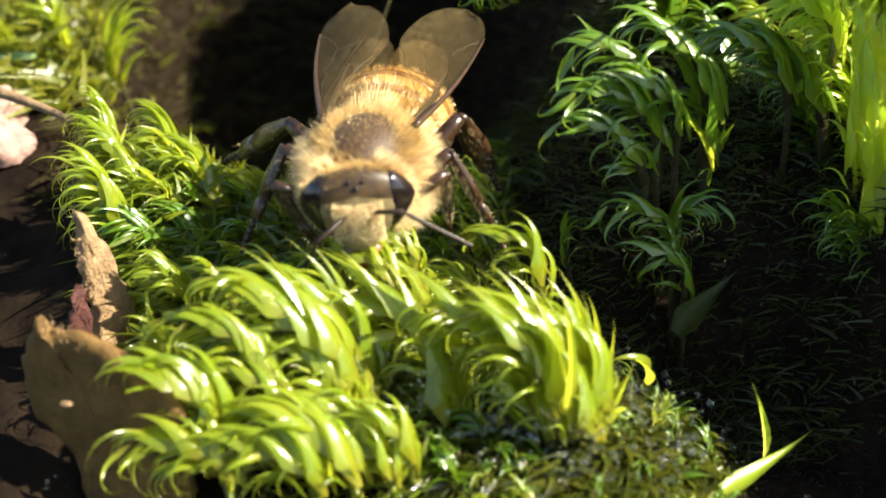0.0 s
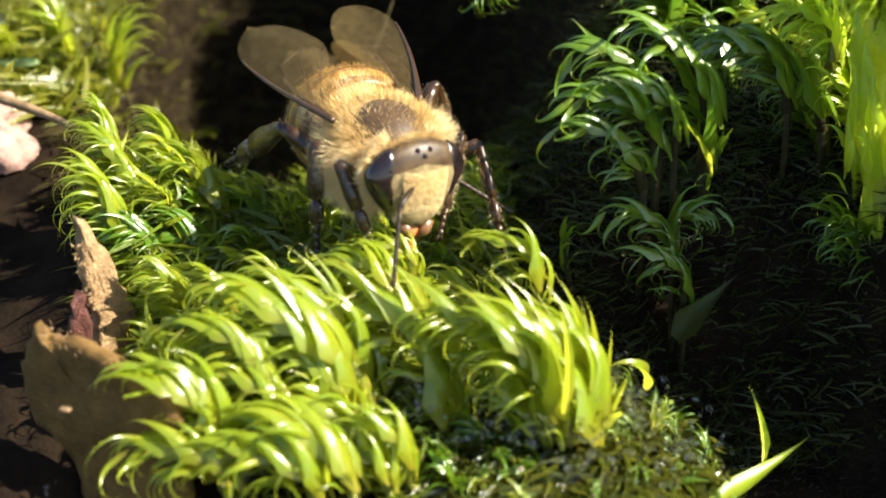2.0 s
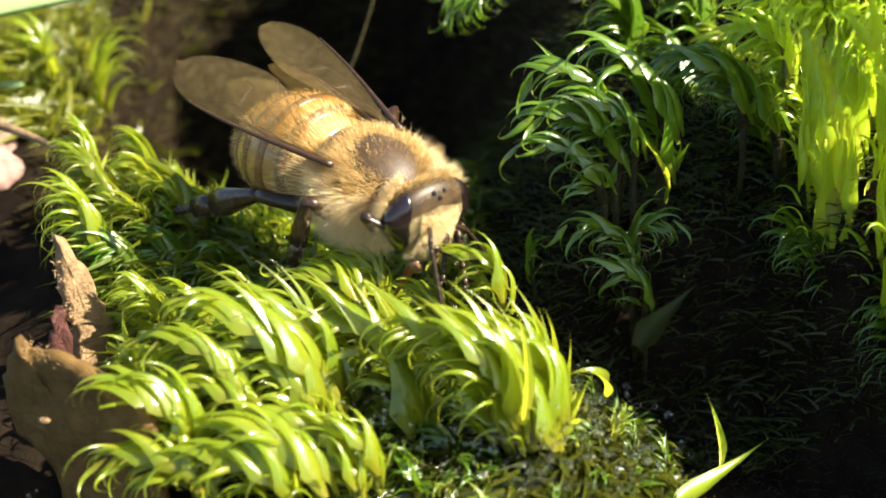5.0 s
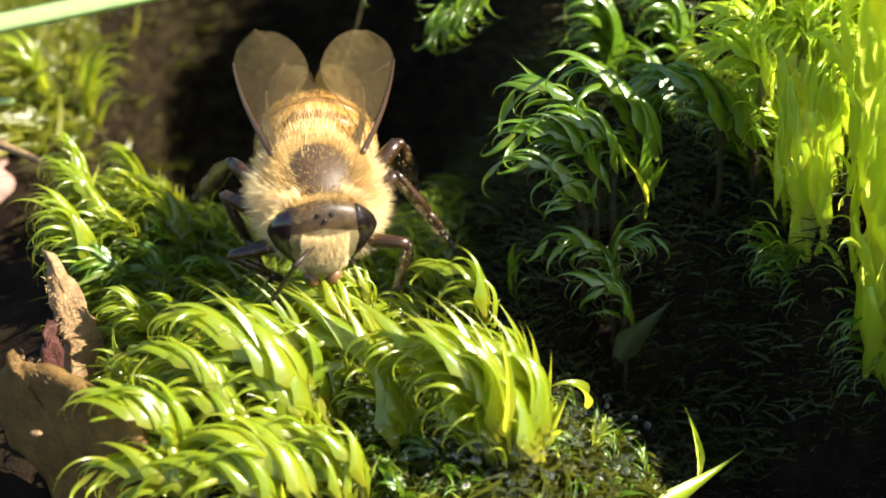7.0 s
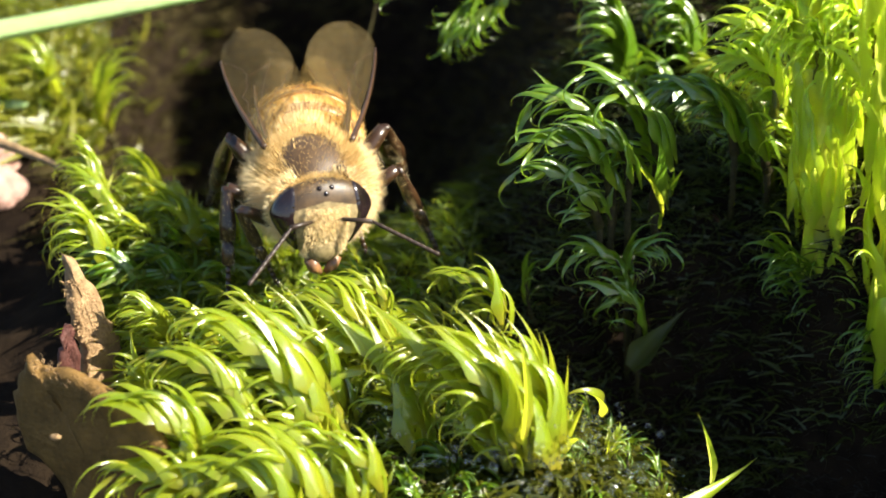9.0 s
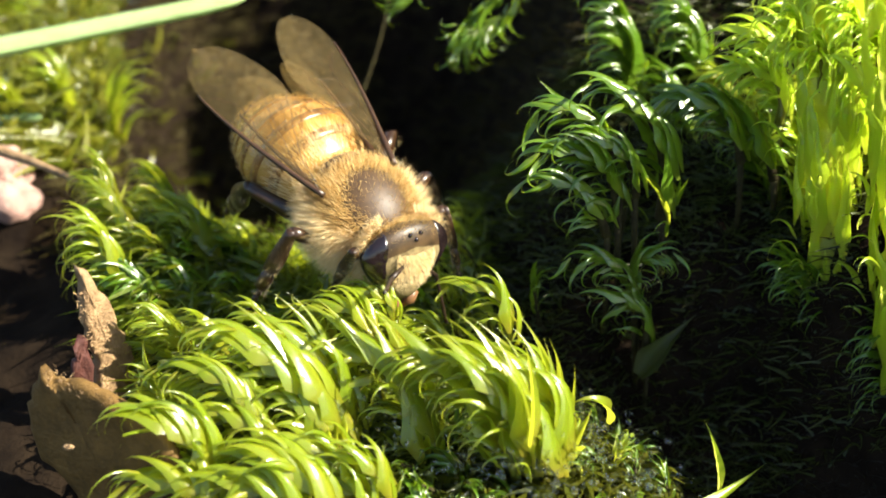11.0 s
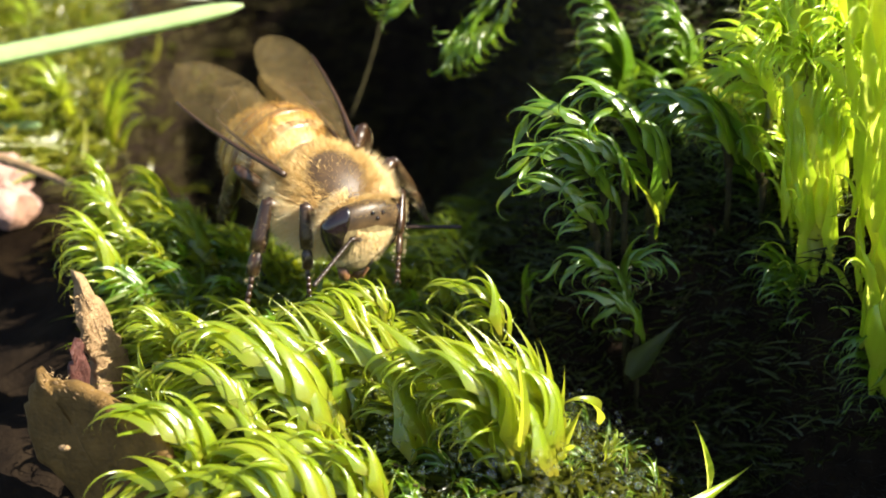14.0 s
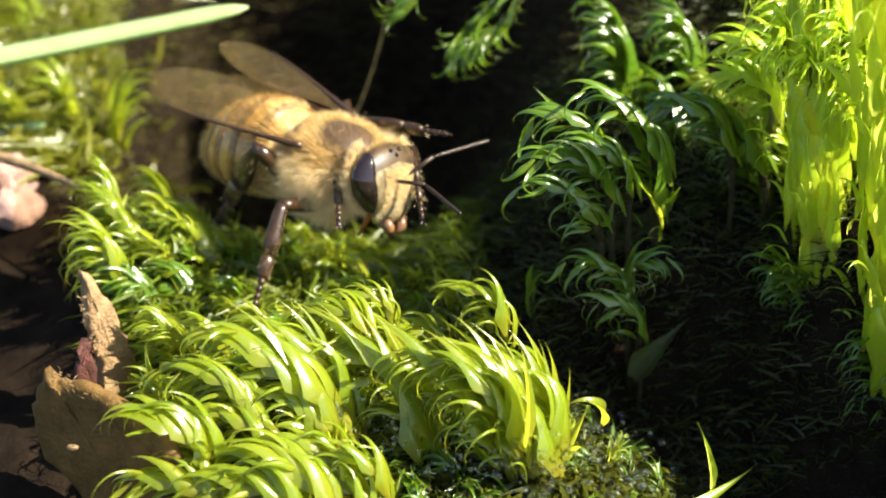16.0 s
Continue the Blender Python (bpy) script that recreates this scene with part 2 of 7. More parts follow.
def height(x, y):
    """The soil's height: a mound under the lit moss, a hollow beside it, a bank, a drop behind; unseen rises towards
    the sun are added to cast shade.
    """
    def step(v, soft):
        return 1 / (1 + math.exp(-max(-60, min(60, v / soft))))
    z = -1.0
    z += 2.4 * math.exp(-((x + 6) / 7) ** 2 - ((y + 1) / 8) ** 2)
    z -= 3.2 * step(x - 6.8 - 3.0 * step(-4.0 - y, 0.6), 0.8) * step(18 - x, 1.0) * step(11 - y, 1.5)
    z += 1.0 * math.exp(-((x - 4) / 4) ** 2 - ((y + 9) / 5) ** 2)
    z -= 8.0 * step(y - 13.5, 1.3) * step(1 - x, 1.5) * step(x + 14.5, 1.2)
    # Unseen rise towards the sun, added to shade the hollow and column feet.
    z += step(x - 22.5, 0.8) * (4.1 + 9.0 * step(y + 4.5, 0.6) - 5.5 * step(y - 1.5, 0.8))
    z += (8.5 * step(y - 0.8, 0.9) + 0.22 * max(0, min(y, 14) - 2.5)) * step(x - 6.0 + 0.3 * max(0, min(y - 2.6, 2.5)), 1.6) * step(32 - y, 2)
    z += 3.4 * step(-14.5 - x, 1.2) * step(y - 8.5, 1.5)
    z += 3.0 * math.exp(-((x + 12) / 3.5) ** 2 - ((y - 4) / 3.5) ** 2)
    # Unseen rise at the back right, added to shade the slope behind.
    z += 12.0 * step(y - 14, 1.5) * step(x - 17.0, 1.0)
    z += 26.0 * step(y - 33, 2.5) * step(x + 13, 2.0)
    # Unseen block, added only to throw shade into the hollow.
    z += 12.0 * step(x - 20.8, 0.5) * step(-5.0 - y, 0.4) * step(y + 8.3, 0.4)
    z += 2.3 * math.exp(-((x - 8.3) / 2.0) ** 2 - ((y - 1.8) / 1.3) ** 2)
    z += 8.0 * math.exp(-((x - 16.6) / 2.6) ** 2 - ((y + 0.6) / 2.6) ** 2)
    z -= 5.0 * math.exp(-((x + 10.5) / 3.2) ** 2 - ((y + 10.5) / 3.0) ** 2)
    return z + 0.5 * noise.noise(Vector((x * 0.35, y * 0.35, 0))) + 0.25 * noise.noise(Vector((x * 1.1, y * 1.1, 3)))


def axis(inner, step, outer):
    near = list(np.arange(-inner, inner + step / 2, step))
    far = [inner * 1.5, inner * 3, inner * 8, inner * 30, outer]
    return [-f for f in far[::-1]] + near + far


def ground():
    xs, ys = axis(36, 0.45, 6000), axis(45, 0.45, 6000)
    verts = [(x * MM, y * MM, (height(x, y) if max(abs(x), abs(y)) < 100 else -1.0) * MM) for y in ys for x in xs]
    n = len(xs)
    faces = [(j * n + i, j * n + i + 1, (j + 1) * n + i + 1, (j + 1) * n + i) for j in range(len(ys) - 1) for i in range(n - 1)]
    me = bpy.data.meshes.new("ground")
    me.from_pydata(verts, [], faces)
    for p in me.polygons:
        p.use_smooth = True
    tagged(part("ground", me, SOIL), "black damp forest soil with a hollow, a steep bank and unseen rises added for shade", "soil", kind="structure")


ground()


# ---- moss ----
def leaf_shape(curl, width, seed, late=1.25):
    """A long hollow leaf of length 1 that runs out along y, arches over towards -z and ends in a fine point."""
    rng = random.Random(seed)
    bm = bmesh.new()
    uv = bm.loops.layers.uv.new("UVMap")
    n, m = 14, 6
    y = z = 0.0
    rows, lengthwise = [], {}
    sway = rng.uniform(-0.25, 0.25)
    for i in range(n + 1):
        s = i / n
        a = radians(curl) * s ** late
        w = width * (0.4 + 0.6 * min(1, s / 0.25)) * max(0.012, 1 - max(0, (s - 0.22) / 0.78)) ** 1.5
        row = []
        for k in range(m + 1):
            v = 2 * k / m - 1
            ripple = 0.06 * w * math.sin(9 * s + 3 * v + seed)
            lift = 0.6 * w * v * v + ripple
            row.append(bm.verts.new((v * w + sway * s * s * 0.5, y + math.sin(a) * lift, z + math.cos(a) * lift)))
            lengthwise[row[-1]] = (s, (v + 1) / 2)
        rows.append(row)
        y += math.cos(a) / n
        z -= math.sin(a) / n
    for p, q in zip(rows, rows[1:]):
        for k in range(m):
            face = bm.faces.new((p[k], p[k + 1], q[k + 1], q[k]))
            for loop in face.loops:
                loop[uv].uv = lengthwise[loop.vert]
    return as_mesh("leaf", bm)


LEAVES = [leaf_shape(curl, width, k, late) for k, (curl, width, late) in enumerate((
    (60, 0.11, 1.6), (110, 0.1, 2.0), (140, 0.1, 2.0), (170, 0.095, 1.9), (215, 0.09, 2.0), (170, 0.065, 1.7), (80, 0.12, 1.8), (125, 0.115, 2.0), (160, 0.035, 1.5), (14, 0.1, 1.2), (35, 0.12, 2.0)))]
LEAVES_DEEP = [me.copy() for me in LEAVES]


def frame_of(ahead, down):
    """A turn whose y runs ahead and whose -z leans towards down."""
    y = ahead.normalized()
    z = -(down - y * down.dot(y))
    z = z.normalized() if z.length > 1e-6 else y.orthogonal().normalized()
    x = y.cross(z)
    return Matrix((x, y, z)).transposed().to_4x4()


def moss_shoot(foot, top, lean, count, length, label, seed, spread=0.55, deep=False):
    """A moss shoot: a short stem from foot to top, with overlapping leaves that all arch over to one side."""
    rng = random.Random(seed)
    foot, top, lean = Vector(foot), Vector(top), Vector(lean).normalized()
    thing = tagged(new("moss_shoot"), label, "moss", "moss shoots")
    thing.matrix_basis = place(*foot)
    way = top - foot
    mid = way * 0.5 - lean * way.length * 0.12
    along = [mid * (2 * s * (1 - s)) + way * s * s for s in (k / 6 for k in range(7))]
    bm = bmesh.new()
    tube(bm, along, [0.13 - 0.012 * k for k in range(7)], 6)
    floor = height(foot.x, foot.y) - 0.2 - foot.z
    if -2.5 < floor < -0.3:
        tube(bm, [Vector((rng.gauss(0.2, 0.2), rng.gauss(0.2, 0.2), floor)), Vector((0.15, 0.1, floor * 0.5)), Vector((0, 0, 0.05))], [0.2, 0.17, 0.13], 6)
    part("stem", bm, STEM, thing)
    meshes, paint = (LEAVES_DEEP, LEAF_DEEP_SHADE) if deep else (LEAVES, LEAF)
    for k in range(count):
        s = 0.12 + 0.88 * (k + rng.random() * 0.6) / count
        p = mid * (2 * s * (1 - s)) + way * s * s
        ahead = (mid * (2 - 4 * s) + way * 2 * s).normalized()
        out = ahead.orthogonal().normalized()
        out = Matrix.Rotation(k * 2.4 + rng.uniform(-0.4, 0.4), 3, ahead) @ out
        tilt = spread * (1.15 - 0.75 * s) * rng.uniform(0.5, 1.2)
        start = (ahead * math.cos(tilt) + out * math.sin(tilt) * 0.8 + lean * math.sin(tilt) * 0.2).normalized()
        down = (lean + Vector((rng.gauss(0, 0.42), rng.gauss(0, 0.42), rng.gauss(0, 0.3)))).normalized()
        size = length * rng.uniform(0.75, 1.15) * (0.7 + 0.3 * s)
        me = meshes[rng.choice((0, 6)) if rng.random() < 0.12 else rng.choice((1, 2, 3, 4, 4, 5, 5, 7, 8, 8))]
        turn = frame_of(start, down) @ Matrix.Rotation(rng.gauss(0, 0.25), 4, "Y")
        part("leaf", me, paint, thing, at=place(*(p + start * 0.05)) @ turn @ Matrix.Diagonal((size, size, size, 1)))
    return thing


def blade_shape(curl, late, wide, seed, split=0.4):
    """A leaf of length 1 that runs straight along y, then hooks over towards -z; broad and convex below, a thread at its end."""
    rng = random.Random(seed)
    bm = bmesh.new()
    uv = bm.loops.layers.uv.new("UVMap")
    n, m = 18, 6
    y = z = 0.0
    rows, lengthwise = [], {}
    sway = rng.uniform(-0.12, 0.12)
    for i in range(n + 1):
        s = i / n
        a = radians(curl) * s ** late
        fall = max(0.0, min(1.0, (s - split) / (0.97 - split)))
        w = wide * (0.22 + 0.78 * min(1, s / 0.22)) * (1 - fall) ** 1.6 + 0.006 * (1.15 - s)
        row = []
        for k in range(m + 1):
            v = 2 * k / m - 1
            lift = -0.75 * w * v * v + 0.07 * w * math.sin(8 * s + 4 * v + seed)
            row.append(bm.verts.new((v * w + sway * s * s, y + math.sin(a) * lift, z + math.cos(a) * lift)))
            lengthwise[row[-1]] = (s, (v + 1) / 2)
        rows.append(row)
        y += math.cos(a) / n
        z -= math.sin(a) / n
    for p, q in zip(rows, rows[1:]):
        for k in range(m):
            face = bm.faces.new((p[k], p[k + 1], q[k + 1], q[k]))
            for loop in face.loops:
                loop[uv].uv = lengthwise[loop.vert]
    return as_mesh("leaf", bm)


BLADES = [blade_shape(*row) for row in ((100, 2.4, 0.12, 1, 0.25), (130, 2.4, 0.12, 2, 0.22), (160, 2.4, 0.105, 3, 0.22), (180, 2.2, 0.09, 4, 0.2), (205, 2.2, 0.08, 5, 0.18), (230, 1.8, 0.055, 6, 0.15), (190, 1.4, 0.032, 7, 0.1), (140, 1.3, 0.028, 8, 0.1), (14, 1.5, 0.1, 9, 0.25), (30, 2.0, 0.11, 10, 0.25))]
BLADES_DEEP, BLADES_PALE = [me.copy() for me in BLADES], [me.copy() for me in BLADES]


def moss_plume(foot, top, lean, count, length, label, seed, radius=0.6, deep=False, pale=False, bend=0.13, fray=0.8, rooted=True, broad=1.0, mid=None, stiff=0.0):
    """A stout wet shoot like a breaking wave: broad blades lie along its arched stem and their fine ends hook over to the lean side."""
    rng = random.Random(seed)
    foot, top, lean = Vector(foot), Vector(top), Vector(lean).normalized()
    thing = tagged(new("moss_shoot"), label, "moss", "moss shoots")
    thing.matrix_basis = place(*foot)
    way = top - foot
    side = (lean - way.normalized() * lean.dot(way.normalized())).normalized()
    knee = (2 * (Vector(mid) - foot) - way * 0.5 if mid else way * 0.55) - side * way.length * bend

    def spine(s):
        return knee * (2 * s * (1 - s)) + way * s * s

    bm = bmesh.new()
    tube(bm, [spine(k / 12) for k in range(9)], [radius * (0.45 - 0.052 * k) for k in range(9)], 7)
    floor = height(foot.x, foot.y) - 0.2 - foot.z
    if floor < -0.3 and rooted:
        tube(bm, [Vector((rng.gauss(0.2, 0.2), rng.gauss(0.2, 0.2), max(floor, -6))), Vector((0.15, 0.1, max(floor, -6) * 0.5)), Vector((0, 0, 0.05))], [radius * 0.25, radius * 0.25, radius * 0.3], 7)
    part("stem", bm, STEM if deep else STEM_WET, thing)
    meshes, paint = (BLADES_DEEP, LEAF_DEEP_SHADE) if deep else (BLADES_PALE, LEAF_PALE_SUNLIT) if pale else (BLADES, LEAF)
    for k in range(count):
        s = 0.66 * ((k + rng.random() * 0.6) / count) ** 1.1
        ahead = (knee * (2 - 4 * s) + way * 2 * s).normalized()
        back = -(side - ahead * side.dot(ahead)).normalized()
        phi = (-0.3, 0.9, -1.2, 0.2, 1.4, -0.7)[k % 6] + rng.gauss(0, 0.2)
        out = Matrix.Rotation(phi, 3, ahead) @ back
        start = (ahead + out * rng.uniform(-0.14, 0.0) + side * rng.uniform(0, 0.06 + 0.4 * (k % 4 == 3))).normalized()
        down = (-out * 0.5 + side + lean * 0.2 + Vector((rng.gauss(0, 0.12), rng.gauss(0, 0.12), rng.gauss(0, 0.12)))).normalized()
        size = length * rng.uniform(1.05, 1.4) * (1.0 - 0.35 * s)
        kind = rng.choice((8, 9, 9, 0)) if rng.random() < stiff else rng.choice((0, 0, 1, 2)) if k % 3 else rng.choice((2, 3, 4))
        part("leaf", meshes[kind], paint, thing, at=place(*(spine(s) + out * radius * rng.uniform(0.5, 0.95) * (1.45 - 1.5 * s))) @ frame_of(start, down) @ Matrix.Diagonal((size * broad * rng.uniform(0.8, 1.15) * (1.0 if k % 3 else 0.75), size, size, 1)))
    for k in range(count * 2 // 3):
        s = rng.uniform(-0.05, 0.3)
        ahead = (knee * (2 - 4 * s) + way * 2 * s).normalized()
        out = Matrix.Rotation(k * 2.4, 3, ahead) @ ahead.orthogonal().normalized()
        start = (ahead + out * rng.uniform(0.1, 0.7)).normalized()
        size = length * rng.uniform(0.3, 0.6)
        part("leaf", meshes[rng.choice((0, 2, 5, 6, 9))], paint, thing, at=place(*(spine(s) + out * radius * 0.7)) @ frame_of(start, (side + out * 0.5).normalized()) @ Matrix.Diagonal((size, size, size, 1)))
    for k in range(int(count * fray * 1.7)):
        s = 0.1 + 0.85 * rng.random()
        ahead = (knee * (2 - 4 * s) + way * 2 * s).normalized()
        out = Matrix.Rotation(rng.gauss(0, 0.7), 3, ahead) @ (side - ahead * side.dot(ahead)).normalized()
        start = (ahead * rng.uniform(0.5, 1.2) + out * rng.uniform(0.5, 1.0)).normalized()
        down = (-ahead * 0.6 + lean + Vector((rng.gauss(0, 0.35), rng.gauss(0, 0.35), rng.gauss(0, 0.35)))).normalized()
        size = min(length, 3.4) * rng.uniform(0.5, 1.0)
        part("leaf", meshes[rng.choice((4, 5, 5, 5, 6, 7))], paint, thing, at=place(*(spine(s) + out * radius * 0.5)) @ frame_of(start, down) @ Matrix.Diagonal((size, size, size, 1)))
    return thing


def moss_column(foot, mid, top, radius, count, length, label, seed):
    """A thick upright translucent shoot: a lumpy wet core with long blades pressed against it, their tips upward."""
    rng = random.Random(seed)
    foot = Vector(foot)
    way, knee = Vector(top) - foot, 2 * (Vector(mid) - foot) - (Vector(top) - foot) * 0.5
    thing = tagged(new("moss_shoot"), label, "moss", "moss shoots")
    thing.matrix_basis = place(*foot)

    def spine(s):
        return knee * (2 * s * (1 - s)) + way * s * s

    bm = bmesh.new()
    tube(bm, [spine(k / 40) + noise.noise_vector(Vector((seed, k * 0.25, 0))) * radius * 0.12 for k in range(41)], [radius * (0.55 + 0.14 * noise.noise(Vector((k * 0.35, seed, 0)))) for k in range(41)], 18)
    for v in bm.verts:
        v.co += noise.noise_vector(v.co * 0.9 + Vector((seed, 0, 0))) * radius * 0.16 + noise.noise_vector(Vector((v.co.x * 3.5, v.co.y * 3.5, v.co.z * 0.7))) * radius * 0.12
    part("stem", bm, LEAF_PALE_SUNLIT, thing, "thick translucent wet stem")
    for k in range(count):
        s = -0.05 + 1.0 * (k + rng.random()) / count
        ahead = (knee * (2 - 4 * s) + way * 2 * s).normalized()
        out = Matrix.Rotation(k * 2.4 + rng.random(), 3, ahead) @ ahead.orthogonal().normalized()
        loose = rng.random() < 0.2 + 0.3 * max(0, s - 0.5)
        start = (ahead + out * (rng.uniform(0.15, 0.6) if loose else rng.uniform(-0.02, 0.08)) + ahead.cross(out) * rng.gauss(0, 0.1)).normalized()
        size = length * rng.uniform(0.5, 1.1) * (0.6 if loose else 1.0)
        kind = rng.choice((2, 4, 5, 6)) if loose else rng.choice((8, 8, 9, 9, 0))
        part("leaf", BLADES_PALE[kind], LEAF_PALE_SUNLIT, thing, at=place(*(spine(s) + out * radius * rng.uniform(0.74, 1.0))) @ frame_of(start, out if loose else -out) @ Matrix.Diagonal((size * rng.uniform(0.7, 1.2), size, size, 1)))
    return thing


BRIGHT = "glossy yellow-green moss shoot with leaves arching to one side"
WETBED = "olive-green wet moss shoot growing from the mossy bed"
SHADE = "green moss shoot with curved leaves above the hollow, light and shade in its colour"
TUFT = "light green moss tuft with tangled narrow leaves beside the bark"
COLUMN = "tall upright translucent moss shoot on the steep bank"
YOUNG = "short fresh green moss shoot in the wet bed"
FAR = "olive moss tuft far behind, strewn with wet glints"
BROWNED = "small brown-green moss sprig hanging over the dark hollow"


# ---- the shoots, one by one ----
moss_plume((-3.48, -6.6, 0.97), (-8.39, -5.0, 6.2), (-0.85, -0.15, -0.5), 28, 4.0, BRIGHT, 401, mid=(-5.18, -5.8, 4.0), radius=0.85, fray=0.9, broad=1.2, bend=0.07, stiff=0.12)
moss_plume((-3.12, -5.6, 1.18), (-6.41, -4.4, 5.49), (-0.85, -0.15, -0.5), 22, 3.8, BRIGHT, 402, mid=(-3.96, -5.0, 3.6), radius=0.7, fray=0.7, broad=1.1, bend=0.07, stiff=0.12)
moss_plume((-6.28, -7.0, 2.14), (-10.19, -6.0, 4.82), (-0.85, -0.15, -0.5), 19, 3.0, BRIGHT, 403, mid=(-7.43, -6.4, 3.87), radius=0.6, fray=0.9, broad=1.0, bend=0.07)
moss_plume((-5.43, -7.8, 1.78), (-9.71, -6.8, 3.6), (-0.85, -0.15, -0.5), 16, 2.8, BRIGHT, 404, mid=(-6.83, -7.2, 2.85), radius=0.5, fray=1.0, broad=1.0, bend=0.07)
moss_plume((-3.69, -7.2, 1.76), (-7.48, -6.2, 3.72), (-0.85, -0.15, -0.5), 19, 2.6, BRIGHT, 405, mid=(-4.88, -6.6, 3.1), radius=0.5, fray=1.2, broad=1.0, bend=0.07)
moss_plume((-0.25, -6.4, 0.07), (-4.2, -4.4, 5.33), (-0.85, -0.15, -0.5), 25, 3.9, BRIGHT, 406, mid=(-1.52, -5.2, 3.21), radius=0.9, fray=0.7, broad=1.2, bend=0.07, stiff=0.3)
moss_plume((3.12, -7.6, 0.81), (-1.23, -5.6, 5.8), (-0.85, -0.15, -0.5), 28, 4.0, BRIGHT, 407, mid=(1.54, -6.4, 3.35), radius=1.0, fray=0.6, broad=1.45, bend=0.02, stiff=0.25)
moss_plume((3.71, -7.8, 0.84), (0.95, -5.8, 5.67), (-0.85, -0.15, -0.5), 28, 3.7, BRIGHT, 408, mid=(3.02, -6.8, 3.4), radius=1.05, fray=0.3, broad=1.5, bend=0.02, stiff=0.3)
moss_plume((4.24, -7.2, 0.97), (1.85, -5.6, 5.39), (-0.85, -0.15, -0.5), 25, 3.4, BRIGHT, 409, mid=(4.04, -6.4, 3.32), radius=0.9, fray=0.3, broad=1.4, bend=0.02, stiff=0.3)
moss_plume((2.89, -8.0, 1.69), (-0.14, -6.2, 5.87), (-0.85, -0.15, -0.5), 19, 3.4, BRIGHT, 410, mid=(2.31, -7.2, 4.0), radius=0.8, fray=0.4, broad=1.3, bend=0.02, stiff=0.3)
moss_plume((-7.71, -8.8, 1.52), (-10.9, -8.0, 4.36), (-0.85, -0.15, -0.5), 14, 3.6, BRIGHT, 411, mid=(-8.59, -8.4, 3.26), radius=0.6, fray=0.3, broad=1.3, bend=0.07)
moss_plume((-3.38, -9.8, 0.54), (-7.45, -8.8, 2.96), (-0.85, -0.15, -0.5), 22, 3.6, BRIGHT, 412, mid=(-4.7, -9.2, 2.24), radius=0.75, fray=0.8, broad=1.2, bend=0.07)
moss_plume((-4.53, -10.2, 0.41), (-8.7, -9.4, 2.31), (-0.85, -0.15, -0.5), 19, 3.4, BRIGHT, 413, mid=(-5.65, -9.8, 1.77), radius=0.7, fray=0.8, broad=1.1, bend=0.07)
moss_plume((-2.84, -8.8, 0.93), (-6.26, -8.0, 2.94), (-0.85, -0.15, -0.5), 16, 2.8, BRIGHT, 414, mid=(-3.79, -8.4, 2.29), radius=0.55, fray=0.8, broad=1.1, bend=0.07)
moss_plume((-1.55, -9.4, 0.54), (-4.17, -8.7, 2.7), (-0.85, -0.15, -0.5), 9, 2.6, BRIGHT, 415, mid=(-2.1, -9.0, 2.15), radius=0.4, fray=0.3, broad=1.1, bend=0.07)
moss_plume((-2.21, -9.8, 0.53), (-4.88, -9.1, 1.77), (-0.85, -0.15, -0.5), 11, 2.4, BRIGHT, 416, mid=(-2.8, -9.4, 1.35), radius=0.4, fray=0.6, broad=1.0, bend=0.07)
moss_plume((-2.24, -4.0, 4.09), (-5.54, -3.0, 5.16), (-0.85, -0.15, -0.5), 12, 2.4, BRIGHT, 417, mid=(-3.18, -3.4, 4.82), radius=0.45, fray=0.5, broad=1.1, bend=0.07)
moss_plume((2.8, -3.8, 3.74), (0.27, -2.8, 5.83), (-0.85, -0.15, -0.5), 12, 2.4, BRIGHT, 418, mid=(2.29, -3.2, 5.24), radius=0.45, fray=0.5, broad=1.1, bend=0.07)
moss_plume((-7.47, -9.8, 0.6), (-10.88, -9.2, 2.21), (-0.85, -0.15, -0.5), 16, 3.0, BRIGHT, 419, mid=(-8.43, -9.4, 1.7), radius=0.6, fray=0.8, broad=1.0, bend=0.07)
moss_plume((-1.57, -3.0, 3.72), (-3.47, -2.4, 5.65), (-0.85, -0.15, -0.5), 12, 2.0, BRIGHT, 420, mid=(-1.87, -2.6, 4.86), radius=0.35, fray=1.0, broad=0.9, bend=0.07)
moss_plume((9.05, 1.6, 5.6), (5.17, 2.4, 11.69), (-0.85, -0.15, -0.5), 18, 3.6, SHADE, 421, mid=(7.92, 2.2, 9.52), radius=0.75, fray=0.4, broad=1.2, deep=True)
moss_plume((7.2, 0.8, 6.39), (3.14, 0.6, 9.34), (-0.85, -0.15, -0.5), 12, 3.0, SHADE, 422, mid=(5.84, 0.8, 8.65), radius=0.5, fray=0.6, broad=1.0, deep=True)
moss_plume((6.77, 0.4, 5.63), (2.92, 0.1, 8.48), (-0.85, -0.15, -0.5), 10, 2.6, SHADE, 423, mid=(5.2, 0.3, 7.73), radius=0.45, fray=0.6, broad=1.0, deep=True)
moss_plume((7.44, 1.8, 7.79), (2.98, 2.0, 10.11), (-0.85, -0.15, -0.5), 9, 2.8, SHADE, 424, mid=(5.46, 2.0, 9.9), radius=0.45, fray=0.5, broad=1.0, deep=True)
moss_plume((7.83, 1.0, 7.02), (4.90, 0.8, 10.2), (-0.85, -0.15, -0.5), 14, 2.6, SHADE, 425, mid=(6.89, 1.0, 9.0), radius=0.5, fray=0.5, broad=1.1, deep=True)
